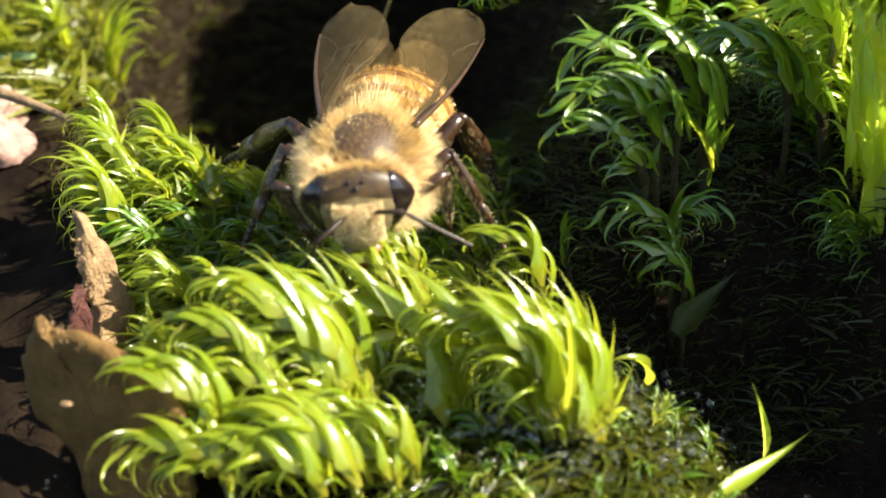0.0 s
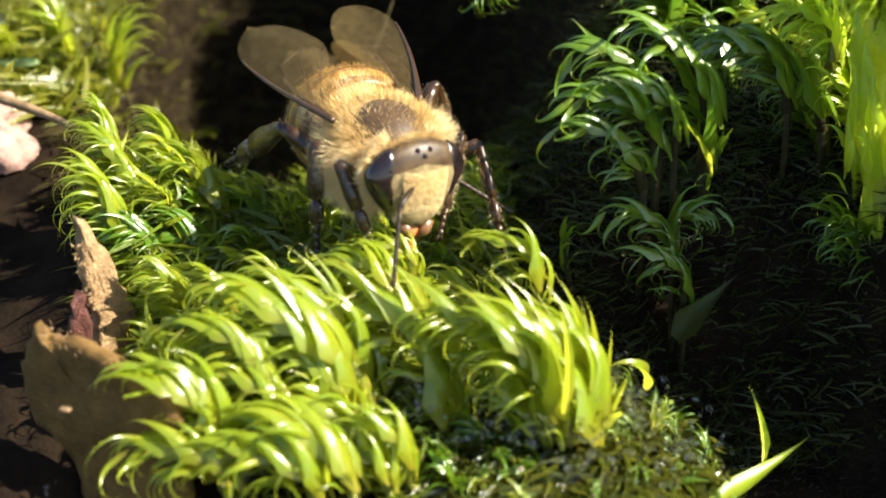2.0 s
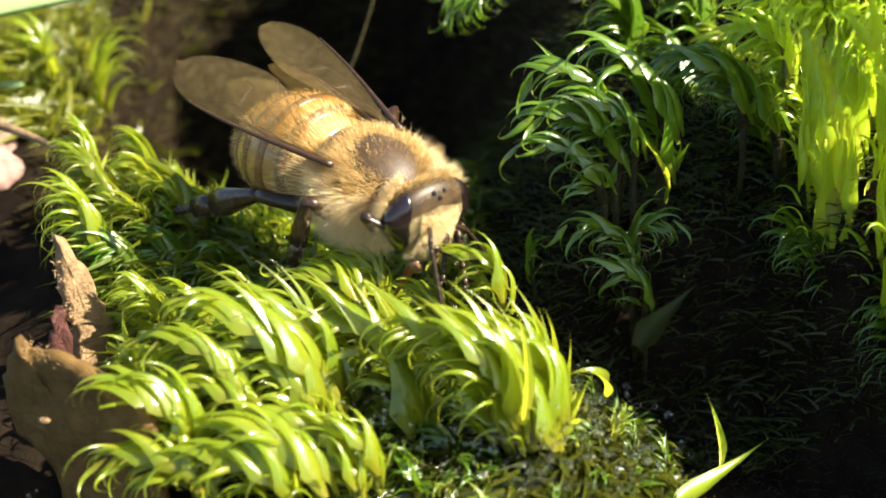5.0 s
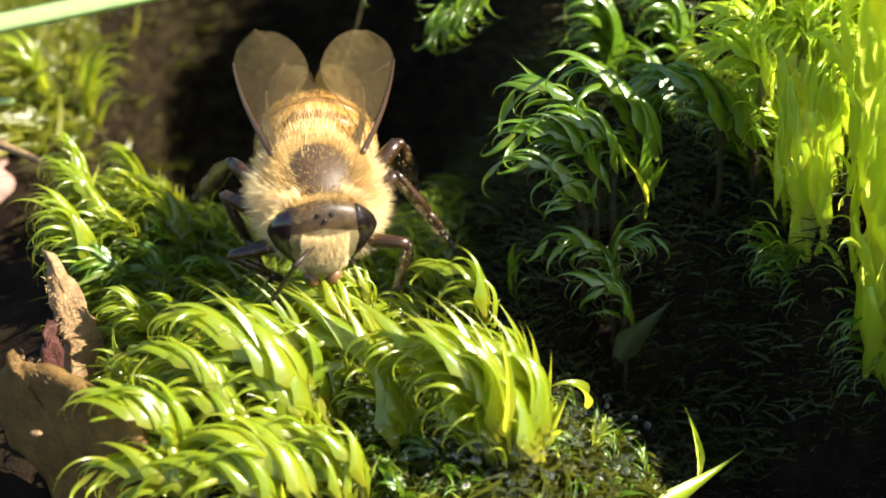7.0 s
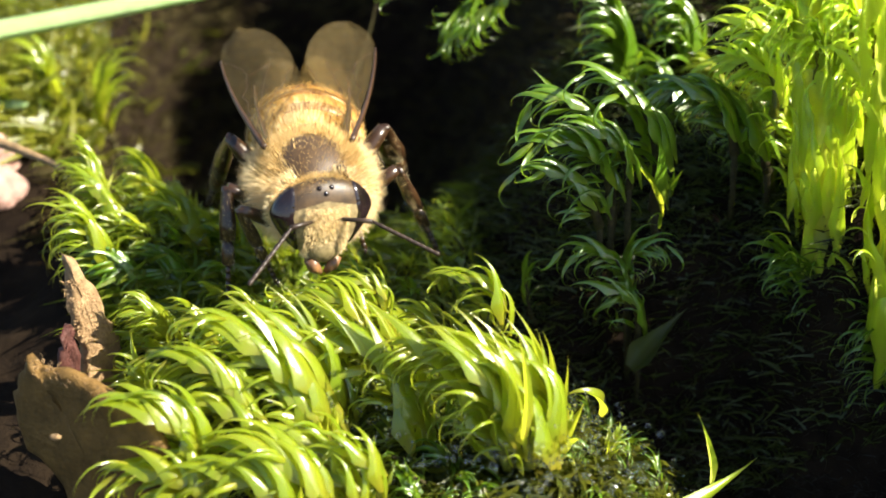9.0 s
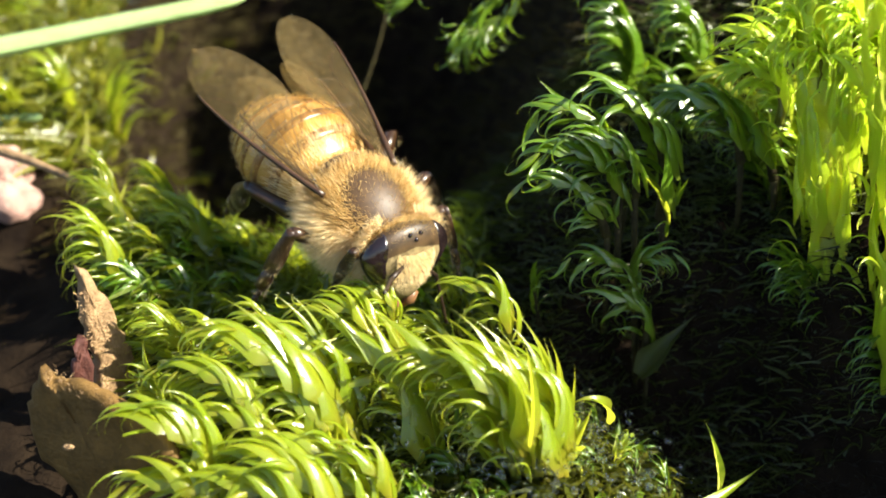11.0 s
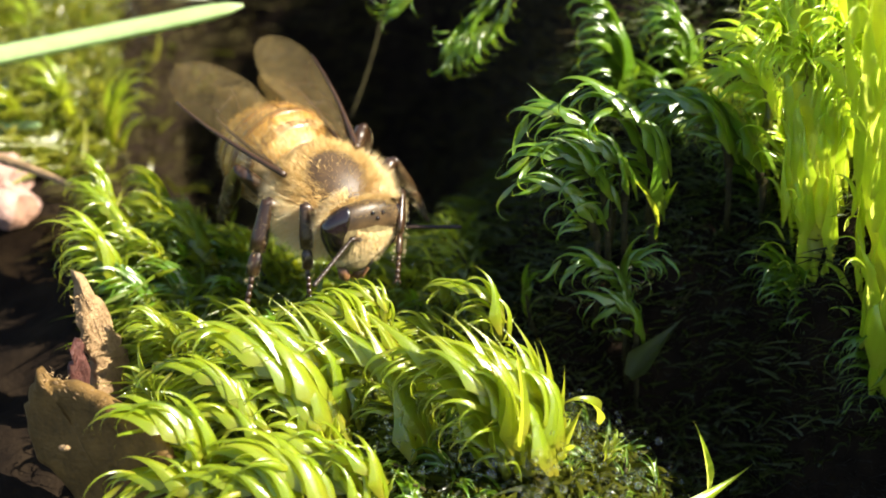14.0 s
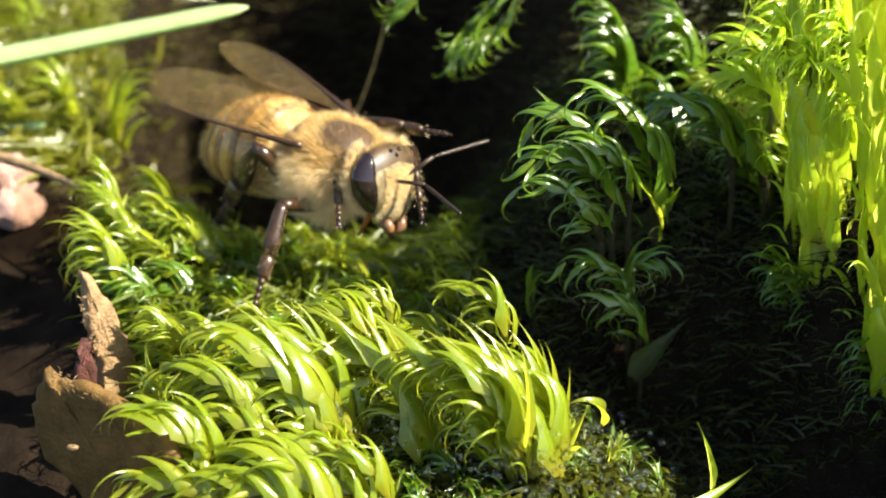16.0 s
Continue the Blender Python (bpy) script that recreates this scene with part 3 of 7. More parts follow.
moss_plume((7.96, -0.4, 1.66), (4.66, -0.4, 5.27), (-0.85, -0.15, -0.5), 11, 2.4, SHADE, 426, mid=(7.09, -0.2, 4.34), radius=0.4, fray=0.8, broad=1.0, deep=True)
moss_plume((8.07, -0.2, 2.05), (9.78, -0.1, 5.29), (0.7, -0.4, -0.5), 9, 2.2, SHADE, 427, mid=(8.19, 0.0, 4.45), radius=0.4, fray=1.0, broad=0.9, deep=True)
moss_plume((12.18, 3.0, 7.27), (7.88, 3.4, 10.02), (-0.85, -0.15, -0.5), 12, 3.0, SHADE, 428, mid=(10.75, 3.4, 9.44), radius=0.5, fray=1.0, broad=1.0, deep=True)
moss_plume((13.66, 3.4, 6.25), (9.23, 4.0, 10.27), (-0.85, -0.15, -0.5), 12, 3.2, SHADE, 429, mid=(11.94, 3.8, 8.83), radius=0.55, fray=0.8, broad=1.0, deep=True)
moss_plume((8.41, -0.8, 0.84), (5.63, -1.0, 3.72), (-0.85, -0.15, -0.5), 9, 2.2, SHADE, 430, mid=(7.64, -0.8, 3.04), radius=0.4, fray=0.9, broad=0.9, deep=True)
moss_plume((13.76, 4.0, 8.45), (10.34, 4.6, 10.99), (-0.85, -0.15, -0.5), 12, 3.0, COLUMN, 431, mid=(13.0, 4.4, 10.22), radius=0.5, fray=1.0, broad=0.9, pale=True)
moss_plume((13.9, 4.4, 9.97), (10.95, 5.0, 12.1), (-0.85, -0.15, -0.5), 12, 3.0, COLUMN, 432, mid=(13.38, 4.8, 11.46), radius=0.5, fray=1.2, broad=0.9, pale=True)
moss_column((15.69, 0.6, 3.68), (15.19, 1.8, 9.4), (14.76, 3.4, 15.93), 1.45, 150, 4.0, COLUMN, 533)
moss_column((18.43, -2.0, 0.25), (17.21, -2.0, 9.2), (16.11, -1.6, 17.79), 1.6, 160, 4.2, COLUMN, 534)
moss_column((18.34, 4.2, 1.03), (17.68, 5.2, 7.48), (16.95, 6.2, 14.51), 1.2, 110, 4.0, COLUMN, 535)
# Loose unrooted shoots added to catch sun highlights at the column tops.
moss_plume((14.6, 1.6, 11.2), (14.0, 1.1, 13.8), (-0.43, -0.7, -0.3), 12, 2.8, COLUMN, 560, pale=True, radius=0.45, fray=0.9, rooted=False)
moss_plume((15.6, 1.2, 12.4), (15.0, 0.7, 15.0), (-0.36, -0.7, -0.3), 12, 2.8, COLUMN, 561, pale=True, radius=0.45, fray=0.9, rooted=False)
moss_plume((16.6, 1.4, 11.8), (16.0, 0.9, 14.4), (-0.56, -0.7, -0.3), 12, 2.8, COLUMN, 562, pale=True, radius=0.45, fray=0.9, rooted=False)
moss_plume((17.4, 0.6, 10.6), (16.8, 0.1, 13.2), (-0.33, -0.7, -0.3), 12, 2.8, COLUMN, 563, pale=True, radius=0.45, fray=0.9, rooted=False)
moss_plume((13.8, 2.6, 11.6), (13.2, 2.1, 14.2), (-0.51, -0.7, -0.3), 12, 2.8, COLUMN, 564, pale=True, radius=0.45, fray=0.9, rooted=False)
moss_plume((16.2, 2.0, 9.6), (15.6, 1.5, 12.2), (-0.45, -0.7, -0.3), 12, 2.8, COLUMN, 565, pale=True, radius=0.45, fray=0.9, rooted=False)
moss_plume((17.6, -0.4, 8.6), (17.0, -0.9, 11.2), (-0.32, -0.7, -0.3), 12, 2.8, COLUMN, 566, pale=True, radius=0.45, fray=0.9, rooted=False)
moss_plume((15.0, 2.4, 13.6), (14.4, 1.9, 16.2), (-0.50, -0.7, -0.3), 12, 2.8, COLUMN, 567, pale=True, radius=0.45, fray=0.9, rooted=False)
moss_plume((3.51, 12.5, 10.88), (0.65, 11.9, 8.5), (-0.7, -0.2, -0.6), 8, 2.4, BROWNED, 580, mid=(2.15, 12.3, 9.65), radius=0.25, rooted=False, fray=1.2, broad=0.8, bend=0.05, deep=True)
moss_plume((2.89, 12.0, 9.24), (0.52, 11.4, 7.78), (-0.7, -0.2, -0.6), 8, 2.4, BROWNED, 581, mid=(1.77, 11.8, 8.53), radius=0.25, rooted=False, fray=1.2, broad=0.8, bend=0.05, deep=True)
moss_plume((4.12, 12.2, 10.74), (1.65, 11.6, 9.04), (-0.7, -0.2, -0.6), 8, 2.4, BROWNED, 582, mid=(2.89, 12.0, 9.24), radius=0.25, rooted=False, fray=1.2, broad=0.8, bend=0.05, deep=True)
moss_plume((-0.05, 12.5, 11.19), (-1.11, 11.9, 9.74), (-0.7, -0.2, -0.6), 8, 2.4, BROWNED, 583, mid=(-0.67, 12.3, 10.62), radius=0.25, rooted=False, fray=1.2, broad=0.8, bend=0.05, deep=True)
moss_plume((-3.6, -3.0, 2.6), (-4.7, -2.7, 4.5), (-0.85, -0.15, -0.5), 10, 2.2, BRIGHT, 600, radius=0.35, fray=1.2, broad=0.9)
moss_plume((-5.6, -2.4, 2.4), (-6.7, -2.1, 4.3), (-0.85, -0.15, -0.5), 10, 2.2, BRIGHT, 601, radius=0.35, fray=1.2, broad=0.9)
moss_plume((-1.0, -3.4, 2.8), (-2.1, -3.1, 4.7), (-0.85, -0.15, -0.5), 10, 2.2, BRIGHT, 602, radius=0.35, fray=1.2, broad=0.9)
moss_plume((0.8, -3.0, 2.4), (-0.3, -2.7, 4.3), (-0.85, -0.15, -0.5), 10, 2.2, BRIGHT, 603, radius=0.35, fray=1.2, broad=0.9)
moss_plume((-7.6, -3.2, 2.6), (-8.7, -2.9, 4.5), (-0.85, -0.15, -0.5), 10, 2.2, BRIGHT, 604, radius=0.35, fray=1.2, broad=0.9)
moss_plume((-9.4, -2.6, 2.4), (-10.5, -2.3, 4.3), (-0.85, -0.15, -0.5), 10, 2.2, BRIGHT, 605, radius=0.35, fray=1.2, broad=0.9)
# Dark shoots added where the column feet fade into shade.
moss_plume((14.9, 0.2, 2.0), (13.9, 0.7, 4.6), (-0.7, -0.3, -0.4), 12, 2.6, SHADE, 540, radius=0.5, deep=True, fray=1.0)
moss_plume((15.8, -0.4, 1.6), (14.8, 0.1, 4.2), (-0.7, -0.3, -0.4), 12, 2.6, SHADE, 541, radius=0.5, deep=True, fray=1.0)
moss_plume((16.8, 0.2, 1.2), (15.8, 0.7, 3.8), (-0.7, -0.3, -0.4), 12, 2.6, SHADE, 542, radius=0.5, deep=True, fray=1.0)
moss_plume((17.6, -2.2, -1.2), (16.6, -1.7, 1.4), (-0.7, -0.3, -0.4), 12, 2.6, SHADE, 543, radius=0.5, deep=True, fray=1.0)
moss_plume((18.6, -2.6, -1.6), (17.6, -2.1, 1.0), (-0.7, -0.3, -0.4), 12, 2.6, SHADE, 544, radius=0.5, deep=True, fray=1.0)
moss_plume((-7.56, -5.23, -0.61), (-10.06, -3.79, 2.31), (-0.85, -0.15, -0.5), 28, 3.2, BRIGHT, 21, radius=0.6)
moss_plume((-8.37, -3.04, -0.09), (-10.85, -1.95, 2.16), (-0.85, -0.15, -0.5), 24, 3.0, BRIGHT, 22, radius=0.5)
moss_plume((-5.7, -3.27, -0.43), (-7.5, -2.12, 1.91), (-0.85, -0.15, -0.5), 22, 2.8, BRIGHT, 23, radius=0.5)
moss_shoot((1.73, -8.06, -1.17), (0.76, -7.19, 0.6), (-0.6, -0.3, -0.4), 24, 2.4, WETBED, 26, deep=True, spread=0.9)
moss_shoot((3.57, -9.44, -1.4), (2.8, -8.69, 0.2), (-0.6, -0.3, -0.4), 24, 2.4, WETBED, 27, deep=True, spread=0.9)
moss_shoot((5.57, -8.28, -1.48), (5.19, -7.11, 0.02), (-0.4, -0.5, -0.4), 20, 2.2, WETBED, 28, deep=True, spread=0.9)
moss_shoot((0.17, -9.91, -1.19), (-0.2, -9.09, 0.32), (-0.6, -0.3, -0.4), 20, 2.4, WETBED, 29, deep=True, spread=0.9)
moss_plume((-4.4, -0.39, 0.2), (-5.17, -0.23, 2.17), (-0.85, -0.15, -0.5), 14, 2.8, BRIGHT, 31, radius=0.45)
moss_plume((-1.85, -1.15, -0.01), (-2.45, -0.75, 1.78), (-0.6, 0.1, -0.3), 20, 2.6, BRIGHT, 32, radius=0.45)
moss_plume((-7.0, 0.37, 0.42), (-8.01, 0.95, 2.11), (-0.85, -0.15, -0.5), 14, 2.6, BRIGHT, 33, radius=0.45)
moss_plume((-9.76, -1.18, 0.81), (-10.41, -1.27, 2.42), (-0.85, -0.15, -0.5), 22, 2.4, TUFT, 34, radius=0.35, fray=0.9)
moss_plume((-12.57, 1.72, 2.35), (-13.41, 2.35, 4.98), (-0.85, -0.15, -0.5), 22, 3.4, TUFT, 35, radius=0.35, fray=0.9)
moss_plume((-12.0, 3.72, 2.58), (-13.43, 4.8, 4.99), (-0.6, 0, -0.5), 22, 3.2, TUFT, 36, radius=0.35, fray=0.9)
moss_plume((-13.42, 4.89, 3.39), (-13.75, 5.86, 5.63), (-0.4, 0, -0.2), 22, 2.6, TUFT, 37, radius=0.35, fray=0.9)
moss_plume((-10.63, 4.94, 2.57), (-11.52, 6.34, 4.59), (-0.85, -0.15, -0.5), 22, 3.2, TUFT, 38, radius=0.35, fray=0.9)
moss_plume((-8.93, 3.46, 2.22), (-10.24, 4.85, 4.19), (-0.85, -0.15, -0.5), 22, 3.4, TUFT, 39, radius=0.35, fray=0.9)
moss_plume((-10.94, 1.77, 1.53), (-12.25, 1.8, 3.33), (-0.85, -0.15, -0.5), 22, 3.0, TUFT, 40, radius=0.35, fray=0.9, deep=True)
moss_plume((-7.45, 3.37, 1.21), (-9.07, 5.19, 2.94), (-0.85, -0.15, -0.5), 22, 3.2, TUFT, 41, radius=0.35, fray=0.9, deep=True)
moss_plume((-9.0, 1.52, 1.18), (-10.21, 2.09, 2.87), (-0.85, -0.15, -0.5), 22, 3.0, TUFT, 42, radius=0.35, fray=0.9, deep=True)
moss_plume((14.12, 4.47, 3.65), (12.91, 6.79, 7.84), (-0.85, -0.1, -0.4), 34, 3.0, SHADE, 51, deep=True, radius=0.5)
# Seeds 52 and 54 take the lighter leaf, standing in for sun up here.
moss_plume((14.8, 5.83, 3.85), (13.91, 8.77, 8.06), (-0.85, -0.1, -0.4), 34, 2.8, SHADE, 52, radius=0.45)
moss_plume((11.2, 7.99, 5.19), (9.84, 9.94, 7.98), (-0.85, -0.1, -0.4), 30, 3.0, SHADE, 53, deep=True, radius=0.45)
moss_plume((13.7, 7.73, 4.82), (12.11, 9.94, 7.98), (-0.85, -0.1, -0.4), 30, 2.8, SHADE, 54, radius=0.45)
moss_shoot((4.38, 1.15, 0.65), (4.12, 1.72, 2.35), (0.3, -0.3, -0.2), 12, 2.2, SHADE, 57, deep=True)
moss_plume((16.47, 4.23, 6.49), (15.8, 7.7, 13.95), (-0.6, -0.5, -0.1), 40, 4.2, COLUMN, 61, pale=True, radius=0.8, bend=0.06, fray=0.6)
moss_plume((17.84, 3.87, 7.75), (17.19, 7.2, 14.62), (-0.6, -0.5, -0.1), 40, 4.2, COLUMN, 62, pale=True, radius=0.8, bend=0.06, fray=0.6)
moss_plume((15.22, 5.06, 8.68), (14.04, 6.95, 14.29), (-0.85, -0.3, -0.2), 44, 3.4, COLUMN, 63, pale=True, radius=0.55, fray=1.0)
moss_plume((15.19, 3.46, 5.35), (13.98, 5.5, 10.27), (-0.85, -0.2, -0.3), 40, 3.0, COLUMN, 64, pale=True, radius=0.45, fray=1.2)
moss_plume((18.05, -2.81, -1.45), (17.1, -1.93, 3.51), (-0.7, -0.3, -0.2), 27, 3.0, COLUMN, 66, deep=True, radius=0.6)
moss_plume((8.71, 9.91, 6.13), (8.04, 10.56, 10.74), (-0.7, -0.1, -0.4), 30, 3.6, SHADE, 67, deep=True, radius=0.5)
moss_plume((11.72, 10.47, 6.93), (10.86, 11.48, 10.29), (-0.8, -0.1, -0.4), 30, 3.2, SHADE, 68, deep=True, radius=0.5)
moss_shoot((-19.48, 14.1, 0.12), (-19.73, 14.89, 3.14), (-0.85, -0.15, -0.5), 26, 4.4, FAR, 71)
moss_shoot((-17.51, 15.42, 0.28), (-17.79, 16.38, 3.56), (-0.85, -0.15, -0.5), 26, 4.2, FAR, 72)
moss_shoot((-14.99, 15.57, 0.49), (-15.42, 16.36, 2.6), (0.6, 0, -0.2), 22, 4.0, FAR, 73)
moss_shoot((-22.0, 18.96, 0.27), (-22.26, 20.72, 2.93), (-0.85, -0.15, -0.5), 26, 4.4, FAR, 74)
moss_shoot((-20.44, 22.59, 0.29), (-21.01, 24.41, 3.06), (-0.85, -0.15, -0.5), 24, 4.6, FAR, 75)
moss_shoot((-23.67, 27.35, 0.28), (-23.96, 28.92, 2.66), (-0.85, -0.15, -0.5), 24, 4.6, FAR, 76)


# ---- single large leaves, sprigs, bark, wood and litter ----
def lone_leaf(name, foot, ahead, down, length, width, look_of, label, curl=60, seed=90, category="leaf"):
    me = leaf_shape(curl, width / length, seed)
    thing = part(name, me, look_of, at=place(*foot) @ frame_of(Vector(ahead), Vector(down)) @ Matrix.Scale(length, 4))
    return tagged(thing, label, category)


# This leaf and the next get their sun from the pale lit colour.
lone_leaf("moss_leaf", (8.37, -9.12, -0.93), (0.95, 0.6, 0.14), (0.1, 0.2, -1), 5.4, 0.4, LEAF_PALE_SUNLIT, "pale green pointed leaf rising from the dark litter", 14, 31)
lone_leaf("moss_leaf", (10.68, -6.46, -1.49), (-0.04, 0.15, 1), (-0.9, 0.5, 0), 3.4, 0.34, LEAF_PALE_SUNLIT, "thin upright pale green leaf above the dark litter", 20, 32)
lone_leaf("moss_leaf", (6.46, -8.65, -1.13), (0.5, 0.1, 0.45), (0.3, -0.3, -0.8), 2.4, 0.75, LEAF_DEEP_SHADE, "broad green leaf lying low at the litter", 50, 33)
lone_leaf("moss_leaf", (6.5, -5.2, 1.0), (0.15, -0.1, 1), (-0.9, -0.1, 0.1), 2.5, 0.4, LEAF, "small bright green leaf curled over in an arch", 165, 34)
# The dark material stands in for shade on this leaf.
lone_leaf("moss_leaf", (8.15, -1.5, 0.2), (1.86, 0.5, 2.6), (0.5, 0.5, -0.3), 3.4, 0.62, HOLLOW_SHADE, "broad green leaf standing in the dark hollow, shade put into its colour", 15, 35)
lone_leaf("moss_leaf", (9.13, 0.6, 6.0), (-0.25, 0.2, 1), (-0.9, 0.1, 0), 3.5, 0.42, LEAF, "narrow lit green moss leaf standing upright", 60, 40)
lone_leaf("moss_leaf", (5.31, 3.0, 9.5), (-0.5, 0.0, 0.85), (-0.5, 0.3, 0), 2.0, 0.26, LEAF_DEEP_SHADE, "thin dark green pointed leaf above the clump", 20, 41)
lone_leaf("moss_leaf", (1.9, -3.2, 5.1), (-0.55, 0.0, 0.85), (-0.5, -0.3, -0.2), 2.0, 0.14, LEAF_DEEP_SHADE, "thin dark green spike beside the bright shoot", 25, 42)
lone_leaf("moss_leaf", (3.4, -8.8, 3.0), (0.12, 0.42, 1), (-0.8, 0.3, 0), 4.0, 0.5, LEAF, "upright pointed yellow-green leaf on the stout shoot", 18, 43)


def grass_blade(foot, ahead, length, half, label):
    """A long blade with a shallow keel and a blunt tip."""
    bm = bmesh.new()
    uv = bm.loops.layers.uv.new("UVMap")
    rows = []
    for i in range(25):
        s = i / 24
        w = half * (1 - 0.25 * s) * math.sqrt(max(0.02, 1 - max(0, (s - 0.86) / 0.14) ** 2))
        rows.append([bm.verts.new((v * w, s * length, 0.25 * w * (1 - v * v) + t + 0.3 * s * s)) for v, t in ((-1, 0), (-0.5, 0.04), (0, 0), (0.5, 0.04), (1, 0), (0.5, -0.05), (0, -0.09), (-0.5, -0.05))])
    for p, q in zip(rows, rows[1:]):
        for k in range(8):
            j = (k + 1) % 8
            face = bm.faces.new((p[k], p[j], q[j], q[k]))
            for loop in face.loops:
                loop[uv].uv = (0.4, 0.5)
    bm.faces.new(rows[0][::-1])
    bm.faces.new(rows[-1])
    thing = part("grass_blade", bm, GRASS, at=place(*foot) @ frame_of(Vector(ahead), Vector((0, 0.6, -0.4))))
    tagged(thing, label, "grass")


grass_blade((-24.23, 11.16, 7.54), (0.975, 0.193, 0.11), 16.37, 0.52, "pale green blade of grass lying above the moss")


grass_blade((-21.0, 14.0, 3.5), (1.0, 0.02, 0.0), 2.7, 0.22, "short pale dry blade among the far moss")


def scatter(name, count, box, where, size, flop, look_of, label, category, seed, half=0.06):
    """Countless small leaves over the soil, in one mesh."""
    rng = random.Random(seed)
    random.seed(seed)
    rows = []
    x0, x1, y0, y1 = box
    while len(rows) < count:
        x, y = rng.uniform(x0, x1), rng.uniform(y0, y1)
        if rng.random() > where(x, y):
            continue
        p = Vector((x, y, height(x, y) + rng.uniform(-0.1, 0.9) * size * 0.6))
        a = rng.uniform(0, 2 * math.pi)
        ahead = Vector((math.cos(a) * flop - 0.25, math.sin(a) * flop, rng.uniform(0.2, 1))).normalized()
        lean = Vector((-0.7, -0.15, -0.5)) * rng.uniform(0.3, 1)
        long = size * rng.uniform(0.6, 1.3)
        side = ahead.cross(Vector((rng.gauss(0, 1), rng.gauss(0, 1), rng.gauss(0, 0.4)))).normalized() * long * half
        rows.append([(p + ahead * long * s + lean * long * s * s * 0.8, side * (1 - s) ** 0.8) for s in (0, 0.2, 0.42, 0.65, 0.85, 1.0)])
    return tagged(strips(name, rows, look_of), label, category, kind="stuff")


def by_bark(x, y):
    """True close to the pieces of bark, where nothing grows."""
    a, b, p = Vector((-12.29, -1.79, 3.43)).xy, Vector((-12.82, -6.96, 2.15)).xy, Vector((x, y))
    s = max(0.0, min(1.2, (p - a).dot(b - a) / (b - a).length_squared))
    return (a.lerp(b, s) - p).length < 1.7


def on_mound(x, y):
    if by_bark(x, y) or y > 12 or x > 2.5 or (x > 0 and y < -5) or (x < -6 and y < -6.5):
        return 0.0
    return max(0.0, min(1.0, height(x, y) * 0.55 + 0.75))


scatter("moss_carpet", 9000, (-13, 6, -13, 13), on_mound, 1.2, 1.5, CARPET, "dense green moss carpet with wet narrow leaves", "moss", 5)
scatter("moss_understory", 2200, (-13, 2, -4, 9), lambda x, y: 0.0 if (x + 2.2) ** 2 + (y - 4.2) ** 2 < 1 or by_bark(x, y) else 0.9, 2.0, 1.2, CARPET, "soft green moss bed beneath the bee", "moss", 6)
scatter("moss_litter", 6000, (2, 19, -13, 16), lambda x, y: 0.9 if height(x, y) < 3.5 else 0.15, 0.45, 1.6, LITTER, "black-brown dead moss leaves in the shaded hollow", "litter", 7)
scatter("wet_moss_bed", 5500, (-1, 10.5, -12, -3.2), lambda x, y: 0.9 if height(x, y) > -1.8 else 0.05, 1.1, 2.2, WET_BED, "olive wet moss bed glistening with water", "moss", 10, 0.13)
scatter("hollow_moss", 9000, (1.2, 18, -4, 14), lambda x, y: 0.8 if height(x, y) < 13.0 else 0.0, 0.9, 1.3, HOLLOW_SHADE, "dark green moss at the edge of the hollow, shade put into its colour", "moss", 11)
scatter("bank_moss", 7000, (14, 32, -14, 24), lambda x, y: 0.9 if height(x, y) > 4 and (x > 23 or y > 7) else 0.0, 1.6, 0.9, CARPET, "yellow-green moss covering the steep bank and the unseen rise", "moss", 8)
scatter("far_moss", 6500, (-32, -8.5, 12, 44), lambda x, y: 0.9 if x < -15.5 - 0.12 * (y - 12) else 0.02 if x < -11 else 0.0, 2.6, 0.9, FAR_LEAF, "sunlit moss far behind on the old wood", "moss", 9)

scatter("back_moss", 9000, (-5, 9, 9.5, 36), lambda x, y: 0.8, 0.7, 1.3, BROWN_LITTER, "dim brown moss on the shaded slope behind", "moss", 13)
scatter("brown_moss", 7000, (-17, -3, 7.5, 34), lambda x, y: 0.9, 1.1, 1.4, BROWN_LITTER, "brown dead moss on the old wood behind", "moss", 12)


def young_shoots(count, seed):
    """Short shoots that fill the bed between the large ones."""
    rng = random.Random(seed)
    made = 0
    while made < count:
        x, y = rng.uniform(-13, 2.5), rng.uniform(-8, 9)
        if height(x, y) < -0.2 or by_bark(x, y) or y < -3.5 and x > -8 or (x + 3) ** 2 + (y + 1) ** 2 < 4 and rng.random() < 0.5:
            continue
        z = height(x, y)
        top = (x + rng.uniform(-0.9, 0.1), y + rng.uniform(-0.5, 0.5), z + rng.uniform(1.0, 2.0))
        moss_shoot((x, y, z - 0.2), top, (-0.8 + rng.gauss(0, 0.35), rng.gauss(-0.1, 0.4), -0.4), rng.randint(11, 17), rng.uniform(1.3, 2.4), YOUNG, seed + made, 0.8, rng.random() < 0.2)
        made += 1


young_shoots(75, 300)


def bed_shoots(count, seed):
    """Sprawling wet shoots on the olive bed."""
    rng = random.Random(seed)
    made = 0
    while made < count:
        x, y = rng.uniform(-0.5, 10), rng.uniform(-11.5, -3.6)
        z = height(x, y)
        if z < -2.0:
            continue
        a = rng.uniform(0, 2 * math.pi)
        top = (x + 0.9 * math.cos(a) - 0.3, y + 0.7 * math.sin(a), z + rng.uniform(0.5, 1.2))
        moss_shoot((x, y, z - 0.15), top, (math.cos(a + 0.6) - 0.5, math.sin(a + 0.6), -0.5), rng.randint(11, 15), rng.uniform(0.8, 1.4), WETBED, seed + made, 1.0, rng.random() < 0.75)
        made += 1


bed_shoots(52, 700)


